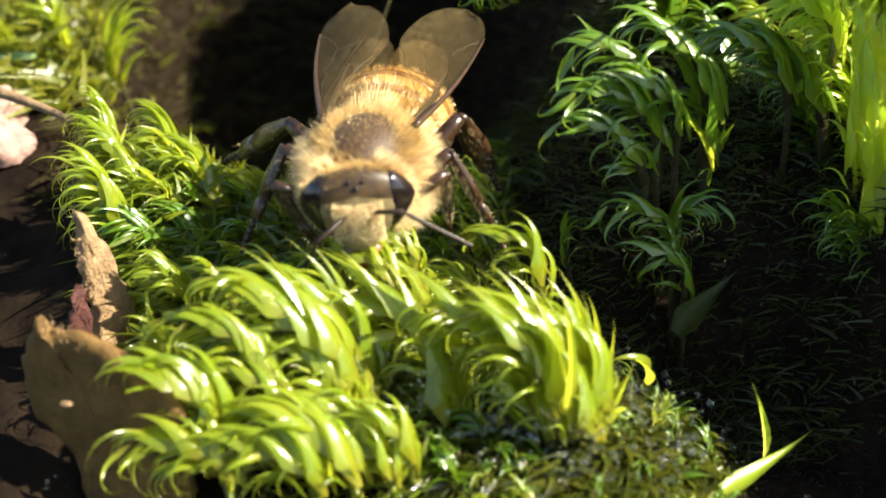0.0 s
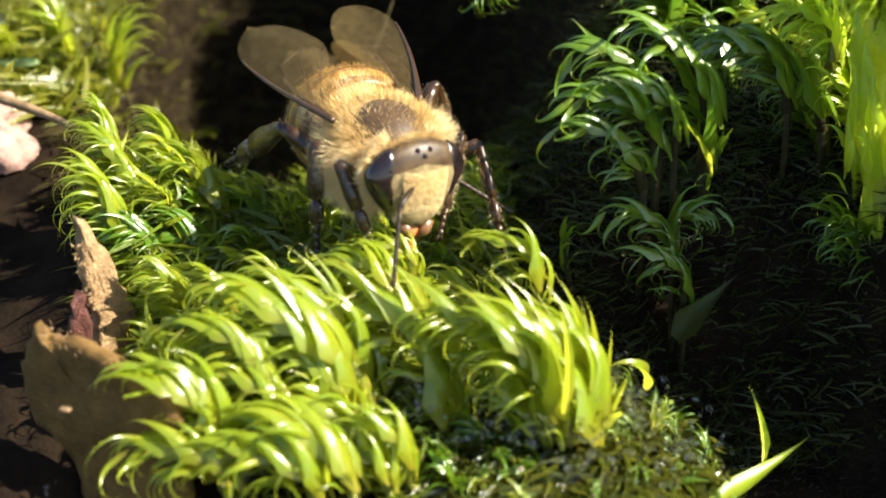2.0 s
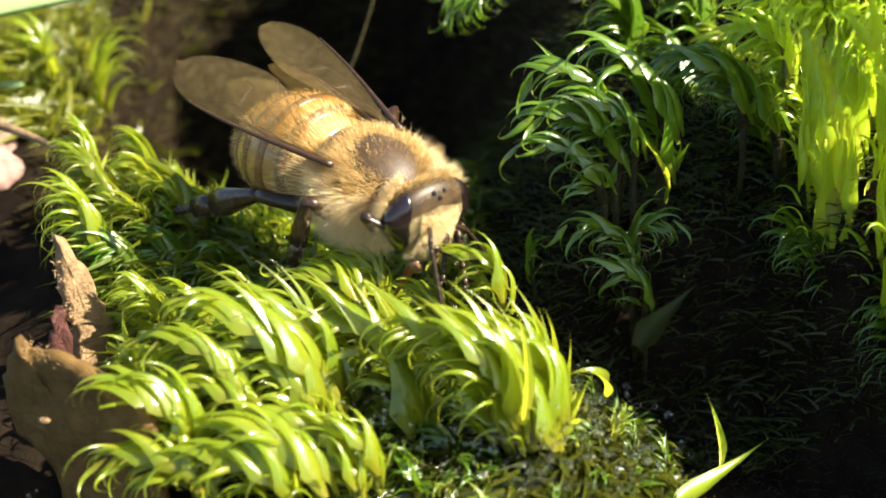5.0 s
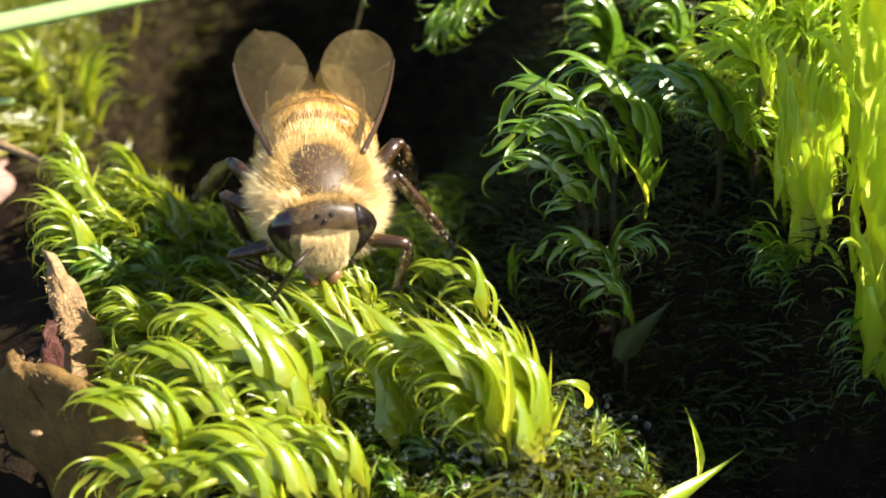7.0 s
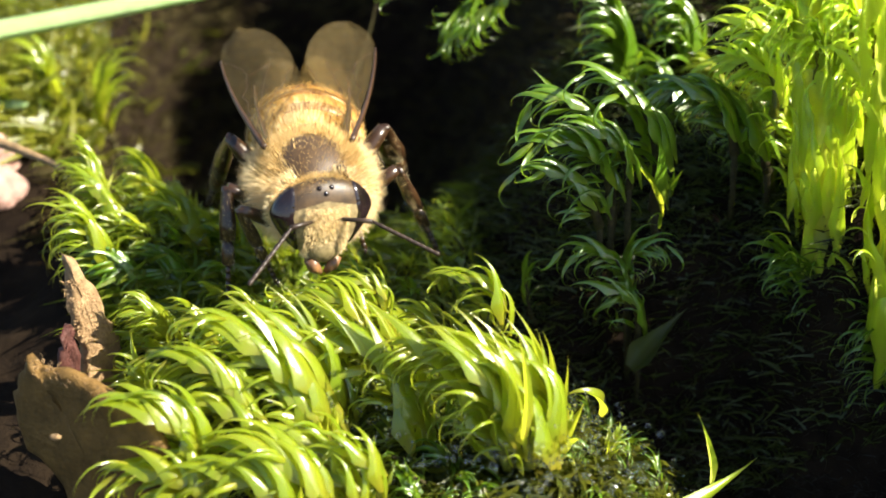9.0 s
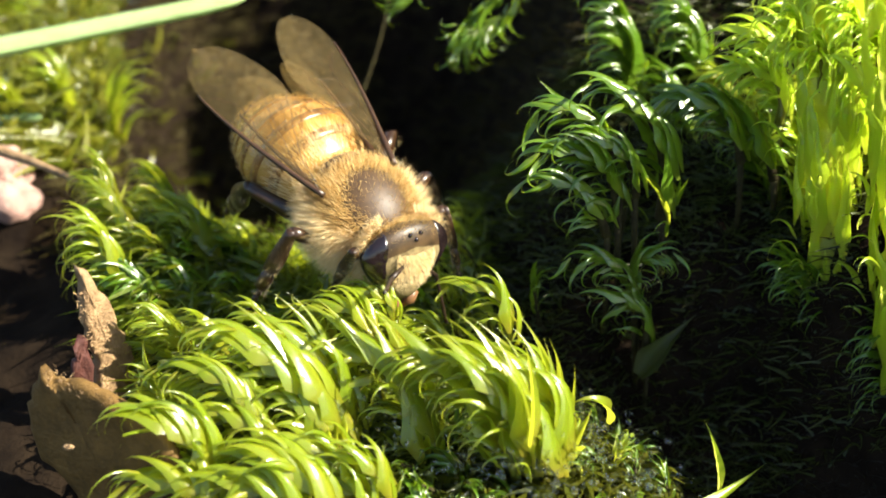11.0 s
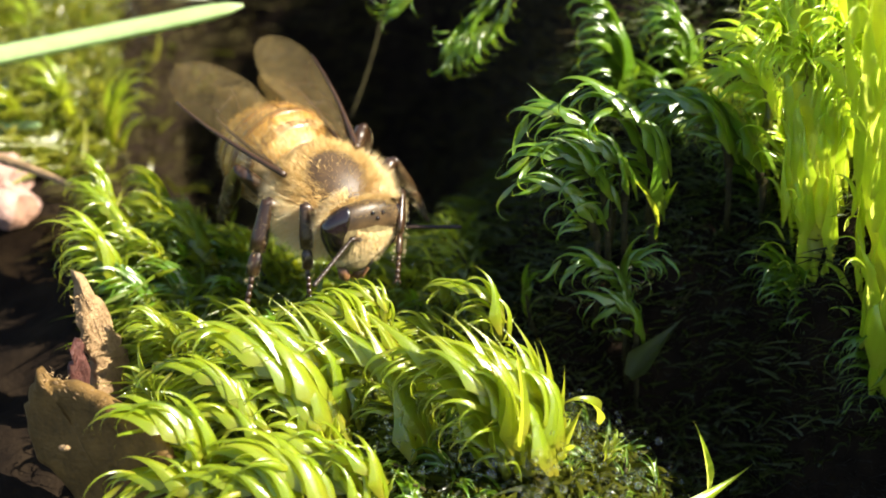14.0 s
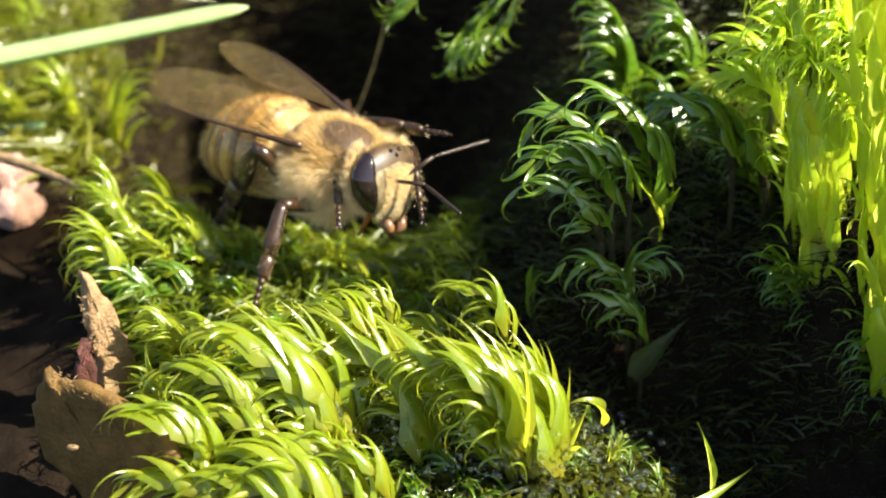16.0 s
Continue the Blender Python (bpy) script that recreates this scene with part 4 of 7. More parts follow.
def droplets(count, seed):
    """Beads of water in the moss bed, with many more at random heights added for glints."""
    rng = random.Random(seed)
    bm = bmesh.new()
    bmesh.ops.create_icosphere(bm, subdivisions=2, radius=MM)
    ball = [v.co.copy() for v in bm.verts]
    sides = [[v.index for v in f.verts] for f in bm.faces]
    bm.free()
    verts, faces = [], []
    for _ in range(count):
        if rng.random() < 0.55:
            x, y = rng.gauss(4.5, 2.6), rng.gauss(-7.0, 1.6)
        else:
            x, y = rng.uniform(-14, 2), rng.uniform(-9, 9)
        r = 0.03 + 0.06 * rng.random() ** 2
        if x > 2:
            r *= 1.6
        # Larger beads added to give the far moss its glints.
        if rng.random() < 0.3:
            x, y, r = rng.uniform(-27, -15.5), rng.uniform(13, 30), rng.uniform(0.1, 0.26)
        lift = rng.uniform(0.3, 2.0)
        if rng.random() < 0.3:
            x, y, r, lift = rng.uniform(-8.5, 6), rng.uniform(-9.5, -4), rng.uniform(0.04, 0.09), rng.uniform(0.8, 3.4)
        at = Vector((x, y, height(x, y) + lift)) * MM
        faces += [[len(verts) + i for i in side] for side in sides]
        verts += [v * r + at for v in ball]
    me = bpy.data.meshes.new("water_droplets")
    me.from_pydata([tuple(v) for v in verts], [], faces)
    for p in me.polygons:
        p.use_smooth = True
    tagged(part("water_droplets", me, WATER), "tiny clear water droplets on the wet moss, many added for its glints", "water", kind="stuff")


droplets(2000, 3)


def slab(outline, thick, seed, rough=0.25, step=0.28):
    """A broken plate in the xz plane with a torn edge and a lumpy face, thick along y."""
    rng = random.Random(seed)
    edge = []
    for a, b in zip(outline, outline[1:] + outline[:1]):
        n = max(2, int((Vector(b) - Vector(a)).length / step))
        edge += [Vector(a).lerp(Vector(b), k / n) + Vector((rng.gauss(0, rough * 0.5), rng.gauss(0, rough * 0.5))) for k in range(n)]
    c = sum(edge, Vector((0, 0))) / len(edge)
    bm = bmesh.new()
    rings = []
    for s, depth in ((0.0, 0.5), (0.15, 0.5), (0.3, 0.5), (0.45, 0.5), (0.6, 0.5), (0.72, 0.5), (0.84, 0.48), (0.93, 0.42), (1.0, 0.15), (1.0, -0.3), (0.9, -0.5), (0.0, -0.5)):
        ring = []
        for p in edge if s else [c]:
            q = c.lerp(p, s)
            lump = 1.2 * rough * noise.noise(Vector((q.x * 0.45, q.y * 0.45, seed))) + 0.35 * rough * noise.noise(Vector((q.x * 3, q.y * 3, seed)))
            ring.append(bm.verts.new((q.x, -depth * thick + lump, q.y)))
        rings.append(ring)
    n = len(edge)
    for a, b in zip(rings, rings[1:]):
        for k in range(n):
            i = (k + 1) % n
            if len(a) == 1:
                bm.faces.new((a[0], b[k], b[i]))
            elif len(b) == 1:
                bm.faces.new((a[i], a[k], b[0]))
            else:
                bm.faces.new((a[k], b[k], b[i], a[i]))
    bmesh.ops.recalc_face_normals(bm, faces=bm.faces)
    return bm


def fibres(count, a, b, length, seed):
    rng = random.Random(seed)
    random.seed(seed)
    rows = []
    for _ in range(count):
        p = Vector(a).lerp(Vector(b), rng.random()) + Vector((rng.gauss(0, 0.15), rng.gauss(0, 0.1), rng.gauss(0, 0.15)))
        way = Vector((rng.gauss(-0.4, 0.6), rng.gauss(-0.2, 0.4), rng.gauss(0.4, 0.5))).normalized()
        rows.append(hair_row(p, way, length * rng.uniform(0.4, 1.2), 0.02))
    return rows


def bark_chip(name, at, outline, thick, seed, look_of, label, turn, torn, rough=0.25):
    thing = tagged(new(name), label, "bark")
    thing.matrix_basis = place(*at) @ pose(0, 0, 0, *turn)
    part("plate", slab(outline, thick, seed, rough), look_of, thing)
    if torn:
        part("torn_fringe", as_strips_of(fibres(160, *torn, 0.2, seed), BARK_PALE), BARK_PALE, thing, "pale torn bark fibres")
    return thing


bark_chip("bark_piece", (-12.82, -6.96, 2.15), [(-1.27, 2.4), (-0.98, 1.99), (-0.37, 2.15), (0.5, 2.34), (1.45, 2.24), (2.42, 1.96), (3.85, 1.6), (4.63, 0.51), (4.89, -4.2), (0.59, -4.6), (0.14, -2.83), (-0.74, -1.85), (-1.52, -1.48), (-1.94, -0.69), (-2.09, 0.51), (-1.8, 1.49)], 0.6, 11, BARK,
          "weathered brown piece of bark standing in the moss", (-9, 0, -28), [(-1.2, -0.1, 2.2), (2.8, -0.1, 1.8)], 0.1)
bark_chip("bark_strip", (-12.29, -1.79, 3.43), [(-0.78, 2.61), (-0.56, 2.34), (-0.29, 1.7), (-0.02, 0.8), (0.1, -0.19), (0.36, -1.31), (0.51, -2.67), (0.25, -4.38), (-1.55, -3.53), (-1.0, -1.47), (-1.05, -0.45), (-1.13, 0.58), (-0.96, 1.48), (-0.95, 2.2)], 0.7, 12, BARK_PALE,
          "pale torn strip of bark with frayed edge", (-10, 0, 38), [(-0.95, -0.3, 1.7), (-1.0, -0.3, -0.8)], 0.1)
bark_chip("bark_flake", (-13.24, -2.88, 2.74), [(-0.38, 0.29), (-0.12, 0.57), (0.24, 0.43), (0.19, -0.54), (-0.07, -1.72), (-0.53, -1.6), (-0.49, -0.62)], 0.4, 13, BARK_RED,
          "small red-brown flake of bark wedged between the pieces", (-10, 0, 20), None)
bm_dot = bmesh.new()
blob(bm_dot, (0, 0, 0), (0.22, 0.1, 0.13))
tagged(part("bark_speck", bm_dot, BARK_PALE, at=place(*(-12.7, -8.38, 2.74))), "tiny pale speck stuck on the bark", "speck")


def fallen_log():
    """A long rotten log behind the bark, with ridges along it."""
    bm = bmesh.new()
    n, m = 70, 40
    rings = []
    for i in range(n + 1):
        y = -40 + 100 * i / n
        ring = []
        for k in range(m):
            a = 2 * math.pi * k / m
            r = 9.0 + 0.8 * noise.noise(Vector((math.cos(a) * 2.2, math.sin(a) * 2.2, y * 0.06))) + 0.35 * noise.noise(Vector((math.cos(a) * 6, math.sin(a) * 6, y * 0.25)))
            ring.append(bm.verts.new((-22.5 + r * math.cos(a) - 0.1 * y, y, -12.0 + 0.22 * max(0, y + 2) * math.exp(-max(0, y - 14) / 10) + r * math.sin(a))))
        rings.append(ring)
    for a, b in zip(rings, rings[1:]):
        for k in range(m):
            bm.faces.new((a[k], a[(k + 1) % m], b[(k + 1) % m], b[k]))
    bm.faces.new(rings[0][::-1])
    bm.faces.new(rings[-1])
    bmesh.ops.recalc_face_normals(bm, faces=bm.faces)
    tagged(part("fallen_log", bm, LOG), "dark rotten log lying beside the moss", "log")


fallen_log()


def wood_knob():
    """A pale lump added on the log, standing for its pinkish sunlit patch."""
    bm = bmesh.new()
    blob(bm, (0, 0, 0), (1.3, 1.5, 1.6), u=40, v=28)
    for v in bm.verts:
        v.co += v.co.normalized() * (1.3 * noise.noise(v.co * 0.8) + 0.5 * noise.noise(v.co * 2.2))
    bmesh.ops.bisect_plane(bm, geom=bm.verts[:] + bm.edges[:] + bm.faces[:], plane_co=(0, 0, -1.2), plane_no=(0, 0, 1), clear_inner=True)
    tagged(part("wood_knob", bm, WOOD_SUNLIT, at=place(-19.6, 10.0, 2.4)), "pale pinkish lump added for the sunlit patch on the log", "wood")


wood_knob()


def stalk(foot, top, r, label, look_of):
    bm = bmesh.new()
    a, b = Vector(foot), Vector(top)
    tube(bm, [a.lerp(b, s) + Vector((0.25 * math.sin(3 * s), 0, 0)) for s in (k / 8 for k in range(9))], [r * (1 - 0.5 * k / 8) for k in range(9)], 7)
    tagged(part("dry_stalk", bm, look_of), label, "stalk")


stalk((-3.81, 14.98, 3.07), (-1.98, 18.5, 8.39), 0.07, "thin dry brown stalk behind the bee", STEM)
stalk((-19.8, 9.4, 4.7), (-14.9, 5.8, 5.0), 0.26, "pale dry stem lying over the log", BARK_PALE)
bm_ring = bmesh.new()
tube(bm_ring, [(0.22 * math.cos(a), 0, 0.22 * math.sin(a)) for a in (math.pi * k / 6 for k in range(12))], 0.05, 6)
tube(bm_ring, [(0.15, 0, 0.15), (0.4, 0.1, 0.45), (0.75, 0.2, 0.7)], [0.04, 0.035, 0.02], 6)
tagged(part("curled_tendril", bm_ring, STEM, at=place(*(10.35, 1.19, 1.94))), "tiny curled dry tendril at the edge of the hollow", "tendril")


# ---- the honey bee: y runs to its head, x to its right side; the origin lies in the thorax ----
bee = tagged(new("honey_bee"), "golden furry honey bee drinking on wet moss, wings folded back", "bee")


def fur(name, count, centre, radii, keep, length, half, look_of, parent, lay, label="", seed=1):
    """Hairs on an ellipsoid. keep(n) gives the share kept at the normal n, lay the direction they are combed to."""
    rng = random.Random(seed)
    random.seed(seed)
    rows = []
    while len(rows) < count:
        n = Vector((rng.gauss(0, 1), rng.gauss(0, 1), rng.gauss(0, 1))).normalized()
        share = keep(n)
        if rng.random() > share:
            continue
        p = Vector(centre) + Vector((n.x * radii[0], n.y * radii[1], n.z * radii[2])) * 0.97
        out = Vector((n.x / radii[0], n.y / radii[1], n.z / radii[2])).normalized()
        way = (out + Vector(lay) * 0.7 + noise.noise_vector(p * 2.2) * 0.45 + Vector((rng.gauss(0, 0.22), rng.gauss(0, 0.22), rng.gauss(0, 0.22)))).normalized()
        long = length * rng.uniform(0.55, 1.25) * (0.35 + 0.65 * share)
        rows.append(hair_row(p, way, long, half, Vector(lay) * long * 0.25))
    return strips(name, rows, look_of, parent, label)


def lathe(bm, rings, sides=28):
    """Rings of (centre, radius across, radius up) joined along their order."""
    made = []
    for c, rx, rz in rings:
        made.append([bm.verts.new((c[0] + rx * math.cos(a), c[1], c[2] + rz * math.sin(a))) for a in (2 * math.pi * k / sides for k in range(sides))])
    for a, b in zip(made, made[1:]):
        for k in range(sides):
            bm.faces.new((a[k], b[k], b[(k + 1) % sides], a[(k + 1) % sides]))
    bm.faces.new(made[0])
    bm.faces.new(made[-1][::-1])
    bmesh.ops.recalc_face_normals(bm, faces=bm.faces)


def bee_thorax():
    bm = bmesh.new()
    blob(bm, (0, 0, 0), (1.82, 2.1, 1.76), u=32, v=22)
    blob(bm, (0, -1.5, 0.8), (1.2, 0.66, 0.8), u=20, v=12)
    thorax = part("thorax", bm, BALD, bee, "brown thorax with a bald shiny back")
    bald = lambda n: 0.05 + 0.95 * max(0.0, min(1.0, (math.hypot(n.x / 0.78, (n.y - 0.27) / 0.72) - 0.62) / 0.5)) if n.z > 0 else 1.0
    fur("thorax_fur", 40000, (0, 0, 0), (1.84, 2.12, 1.78), lambda n: bald(n) * (1.0 if n.z > -0.75 else 0.4), 0.5, 0.0075, FUR, thorax, (0, -0.4, 0.1), "thick golden fur", 3)
    fur("side_fur", 16000, (0, 0, -0.2), (1.86, 2.05, 1.64), lambda n: 1.0 if n.z < 0.45 and abs(n.x) > 0.45 else 0.0, 1.0, 0.009, FUR_PALE, thorax, (0, -0.3, -0.15), "cream side fur", 4)
    fur("collar_fur", 2600, (0, 0, 0), (1.9, 2.1, 1.78), lambda n: 1.0 if n.y > 0.62 and n.z < 0.45 else 0.0, 0.6, 0.012, FUR_PALE, thorax, (0, 0.6, 0.2), "pale collar fur", 5)


def bee_abdomen():
    body = part("waist", (lambda bm: (blob(bm, (0, -2.15, -0.35), (0.6, 0.6, 0.6)), bm)[1])(bmesh.new()), CUTICLE, bee)
    n = 6
    for k in range(n):
        bm = bmesh.new()
        rings = []
        for j in range(7):
            s = (k + j / 6 * 1.12) / n
            y = -2.1 - 5.9 * s
            z = -0.3 + 0.1 * s - 1.3 * s * s
            r = 2.35 * max(0.03, math.sin(math.pi * min(1, 0.13 + 0.87 * s) ** 0.86)) ** 0.62
            r *= 1.0 + 0.018 * (j / 6)
            rings.append(((0, y, z), r, r * 0.92))
        lathe(bm, rings, 32)
        seg = part("abdomen_segment", bm, AMBER, bee, "amber segment with a brown rear band")
        bm = bmesh.new()
        lathe(bm, [((0, y - 0.0, z), r * 1.012, q * 1.012) for (c0, y, z), r, q in rings[4:]], 32)
        part("rear_band", bm, BAND, seg, "brown band")
        rng = random.Random(40 + k)
        random.seed(40 + k)
        hairs = []
        for _ in range(2600 if k < 1 else 420):
            j = rng.uniform(0, 5.9)
            i = int(j)
            (c, r, q), (d, r2, q2) = rings[i], rings[i + 1]
            a = rng.uniform(0, 2 * math.pi)
            f = j - i
            p = Vector((math.cos(a) * (r * (1 - f) + r2 * f), c[1] * (1 - f) + d[1] * f, (c[2] * (1 - f) + d[2] * f) + math.sin(a) * (q * (1 - f) + q2 * f)))
            way = Vector((math.cos(a), -1.5, math.sin(a))).normalized()
            hairs.append(hair_row(p, way, (0.45 if k < 1 else 0.25) * rng.uniform(0.5, 1.2), 0.008))
        strips("abdomen_hair", hairs, FUR_PALE if k < 1 else FUR, seg, "short golden hairs")


def bee_head():
    head = new("head")
    head.parent = bee
    def surface(n, grow=1.0):
        wide = 1.9 * (1.0 if n.z > 0.15 else 1 - 0.45 * ((0.15 - n.z) / 1.15) ** 1.2)
        flat = 0.72 + 0.14 * max(0, 1 - abs(n.z + 0.35) * 1.4)
        return Vector((n.x * wide * grow, 0.72 + n.y * flat * grow + (0.14 if n.y > 0 else 0) * max(0, -n.z), n.z * (1.42 if n.z > 0 else 1.85) * grow))

    def patch(keep, grow):
        bm = bmesh.new()
        bmesh.ops.create_uvsphere(bm, u_segments=150, v_segments=100, radius=1)
        bmesh.ops.delete(bm, geom=[f for f in bm.faces if not keep(f.calc_center_median().normalized())], context="FACES")
        rim = {v for v in bm.verts if v.is_boundary}
        for v in bm.verts:
            v.co = surface(v.co.normalized(), 1.004 if v in rim else grow)
        return bm

    def eye_side(n):
        return abs(n.x) > 0.65 - 0.08 * n.z and -0.68 < n.z < 0.86 and n.y > -0.38

    bm = bmesh.new()
    bmesh.ops.create_uvsphere(bm, u_segments=36, v_segments=26, radius=1)
    for v in bm.verts:
        v.co = surface(v.co.copy())
    skull = as_mesh("head", bm)
    skull.materials.append(CROWN)
    whole = new("head", skull)
    bpy.data.objects.remove(head)
    head = whole
    head.parent = bee
    tagged(head, "pale downy face with dark eyes")
    for s in (1, -1):
        bm = patch(lambda n: eye_side(n) and n.x * s > 0, 1.045)
        part("compound_eye", bm, EYE, head, "glossy black-brown compound eye")
        bm = bmesh.new()
        tube(bm, [(s * 0.5, 1.2, -1.6), (s * 0.34, 1.32, -1.95), (s * 0.08, 1.3, -2.2)], [0.26, 0.24, 0.1], 8)
        part("mandible", bm, JAW, head, "brown mandible")
        bm = bmesh.new()
        blob(bm, (s * 0.3, 1.33, 0.05), (0.15, 0.1, 0.15), u=12, v=8)
        part("antenna_socket", bm, CUTICLE, head)
    bm = bmesh.new()
    blob(bm, (0, 1.2, -1.15), (0.72, 0.42, 0.62), u=20, v=14)
    part("clypeus", bm, FACE, head)
    bm = patch(lambda n: n.z < 0.55 - 0.35 * abs(n.x) and n.y > -0.1 and not eye_side(n), 1.006)
    part("face", bm, FACE, head, "gold-grey downy face")
    for x, y, z in ((0, 1.2, 1.02), (0.24, 1.08, 1.2), (-0.24, 1.08, 1.2)):
        bm = bmesh.new()
        blob(bm, (x, y, z), (0.1, 0.1, 0.1), u=10, v=8)
        part("ocellus", bm, EYE, head)
    fur("face_down", 4500, (0, 0.74, -0.1), (1.55, 0.82, 1.65), lambda n: 1.0 if n.y > 0.25 and abs(n.x) < 0.55 and n.z < 0.42 else 0.0, 0.22, 0.006, FUR_PALE, head, (0, 0.1, -0.5), "pale face down", 8)
    fur("crown_hair", 1200, (0, 0.62, 0.1), (1.6, 0.72, 1.36), lambda n: 1.0 if n.z > 0.42 and n.y < 0.6 and abs(n.x) < 0.62 else 0.0, 0.22, 0.006, FUR, head, (0, 0.2, 0.3), "golden hair on the crown", 9)
    fur("cheek_hair", 3200, (0, 0.35, 0.1), (1.8, 0.6, 1.6), lambda n: 1.0 if n.y < 0.1 and n.z < 0.8 and abs(n.x) > 0.4 else 0.0, 0.42, 0.01, FUR_PALE, head, (0, 0.3, 0), "cream hair behind the eyes", 10)
    bm = bmesh.new()
    tube(bm, [(0, 0, 0.2), (0, 0.06, -0.6), (0, 0.05, -1.5), (0, 0.0, -2.6)], [0.36, 0.3, 0.2, 0.07], 10, 0.7)
    tongue = part("proboscis", bm, TONGUE, head, "orange-red tongue", place(0, 1.05, -1.95))
    scapes, whips = [], []
    for s in (1, -1):
        bm = bmesh.new()
        tube(bm, [(0, 0, 0), (0, 0.15, 0), (0, 0.8, 0), (0, 1.5, 0)], [0.06, 0.075, 0.085, 0.1], 9)
        scapes.append(part("antenna_scape", bm, CUTICLE, head, "dark antenna base", place(s * 0.3, 1.35, 0.05)))
        bm = bmesh.new()
        line, widths = [], []
        for k in range(10):
            for f, w in ((0.02, 0.92), (0.06, 1.0), (0.2, 1.02), (0.25, 0.93)):
                line.append((0, k * 0.27 + f, 0))
                widths.append((0.085 if k else 0.06) * w)
        tube(bm, line + [(0, 2.72, 0)], widths + [0.03], 9)
        whips.append(part("antenna_flagellum", bm, CUTICLE, head, "dark ringed antenna whip", place(s * 0.3, 2.85, 0.05)))
    return head, tongue, scapes, whips


def wing_shape(length, width, lead, seed):
    """A wing along x from its hinge, leading edge along +y; the film is a thin shell."""
    bm = bmesh.new()
    n, m = 30, 8
    rows = []
    for i in range(n + 1):
        s = i / n
        front = lead * 0.3 * math.sin(math.pi * s)
        front -= 0.45 * width * (1 - math.sqrt(max(0.0, 1 - max(0, (s - 0.76) / 0.24) ** 2)))
        q = min(1, s / 0.62)
        rear = -width * (0.1 + 0.9 * q * q * (3 - 2 * q)) if s < 0.62 else -width * (0.45 + 0.55 * math.sqrt(max(0.0, 1 - ((s - 0.62) / 0.38) ** 2.2)))
        rows.append([bm.verts.new((s * length, front + (rear - front) * k / m, 0.05 * math.sin(6 * s + k * 0.8) + 0.15 * math.sin(math.pi * k / m))) for k in range(m + 1)])
    for a, b in zip(rows, rows[1:]):
        for k in range(m):
            bm.faces.new((a[k], b[k], b[k + 1], a[k + 1]))
    points = [[v.co.copy() for v in row] for row in rows]
    bmesh.ops.solidify(bm, geom=bm.faces[:], thickness=0.012)
    return bm, points


def bee_wing(name, length, width, lead, hinge, tip, tilt, side, ribs, seed):
    """One wing with its veins; tip is where its axis ends, tilt how far the leading edge hangs."""
    film, points = wing_shape(length, width, lead, seed)
    x = (Vector(tip) - Vector(hinge)).normalized()
    out = Vector((side * math.cos(tilt), 0, -math.sin(tilt)))
    y = (out - x * out.dot(x)).normalized()
    z = x.cross(y)
    m = Matrix((x, y, z)).transposed().to_4x4()
    wing = part(name, film, WING, bee, "smoky translucent amber wing", place(*hinge) @ m)
    bm = bmesh.new()
    tube(bm, [row[0] for row in points[:25]], [0.13 - 0.0036 * k for k in range(25)], 6)
    part("leading_vein", bm, VEIN, wing, "dark leading-edge vein")
    for path in ribs:
        bm = bmesh.new()
        line = []
        for k in range(11):
            s = k / 10
            i = path[0] + (path[2] - path[0]) * s
            j = path[1] + (path[3] - path[1]) * s + path[4] * math.sin(math.pi * s)
            a, b = min(29, int(i)), max(0, min(7, int(j)))
            line.append(points[a][b].lerp(points[a][b + 1], j - b).lerp(points[a + 1][b], i - a))
        tube(bm, line, 0.013, 5)
        part("vein", bm, VEIN, wing)
    return wing


def leg_upper(length, thick):
    bm = bmesh.new()
    tube(bm, [(0, -0.15, 0), (0, 0.1, 0), (0, length * 0.4, 0), (0, length * 0.85, 0), (0, length, 0)], [thick * 0.8, thick, thick * 1.15, thick * 0.85, thick * 0.7], 10)
    return bm


def leg_lower(length, thick, broad):
    """Shin, heel joint and the small foot joints with two claws, along y."""
    bm = bmesh.new()
    t = length * 0.48
    tube(bm, [(0, -0.05, 0), (0, 0.2, 0), (0, t * 0.7, 0), (0, t, 0)], [thick * 0.7, thick * 0.8, thick * broad, thick * broad * 0.9], 10, 0.6)
    h = length * 0.24
    tube(bm, [(0, t - 0.03, 0), (0, t + h * 0.3, 0), (0, t + h * 0.9, 0), (0, t + h, 0)], [thick * 0.5, thick * broad * 0.8, thick * broad * 0.75, thick * 0.4], 10, 0.6)
    y = t + h
    step = (length - y) / 4
    for k in range(4):
        tube(bm, [(0, y + k * step, 0), (0, y + k * step + step * 0.75, 0), (0, y + (k + 1) * step, 0)], [thick * 0.32, thick * 0.42, thick * 0.25], 8)
    for s in (1, -1):
        tube(bm, [(0, length - 0.05, 0), (s * 0.12, length + 0.12, 0.05), (s * 0.16, length + 0.2, -0.05)], [0.05, 0.04, 0.012], 6)
    return bm


def leg_hair(length, thick, count, seed, long=0.22, half=0.006):
    rng = random.Random(seed)
    random.seed(seed)
    rows = []
    for _ in range(count):
        a, s = rng.uniform(0, 2 * math.pi), rng.uniform(0.05, 0.8)
        out = Vector((math.cos(a), 0.7, math.sin(a))).normalized()
        rows.append(hair_row(Vector((math.cos(a) * thick * 0.8, s * length, math.sin(a) * thick * 0.5)), out, long * rng.uniform(0.4, 1.3), half))
    return rows


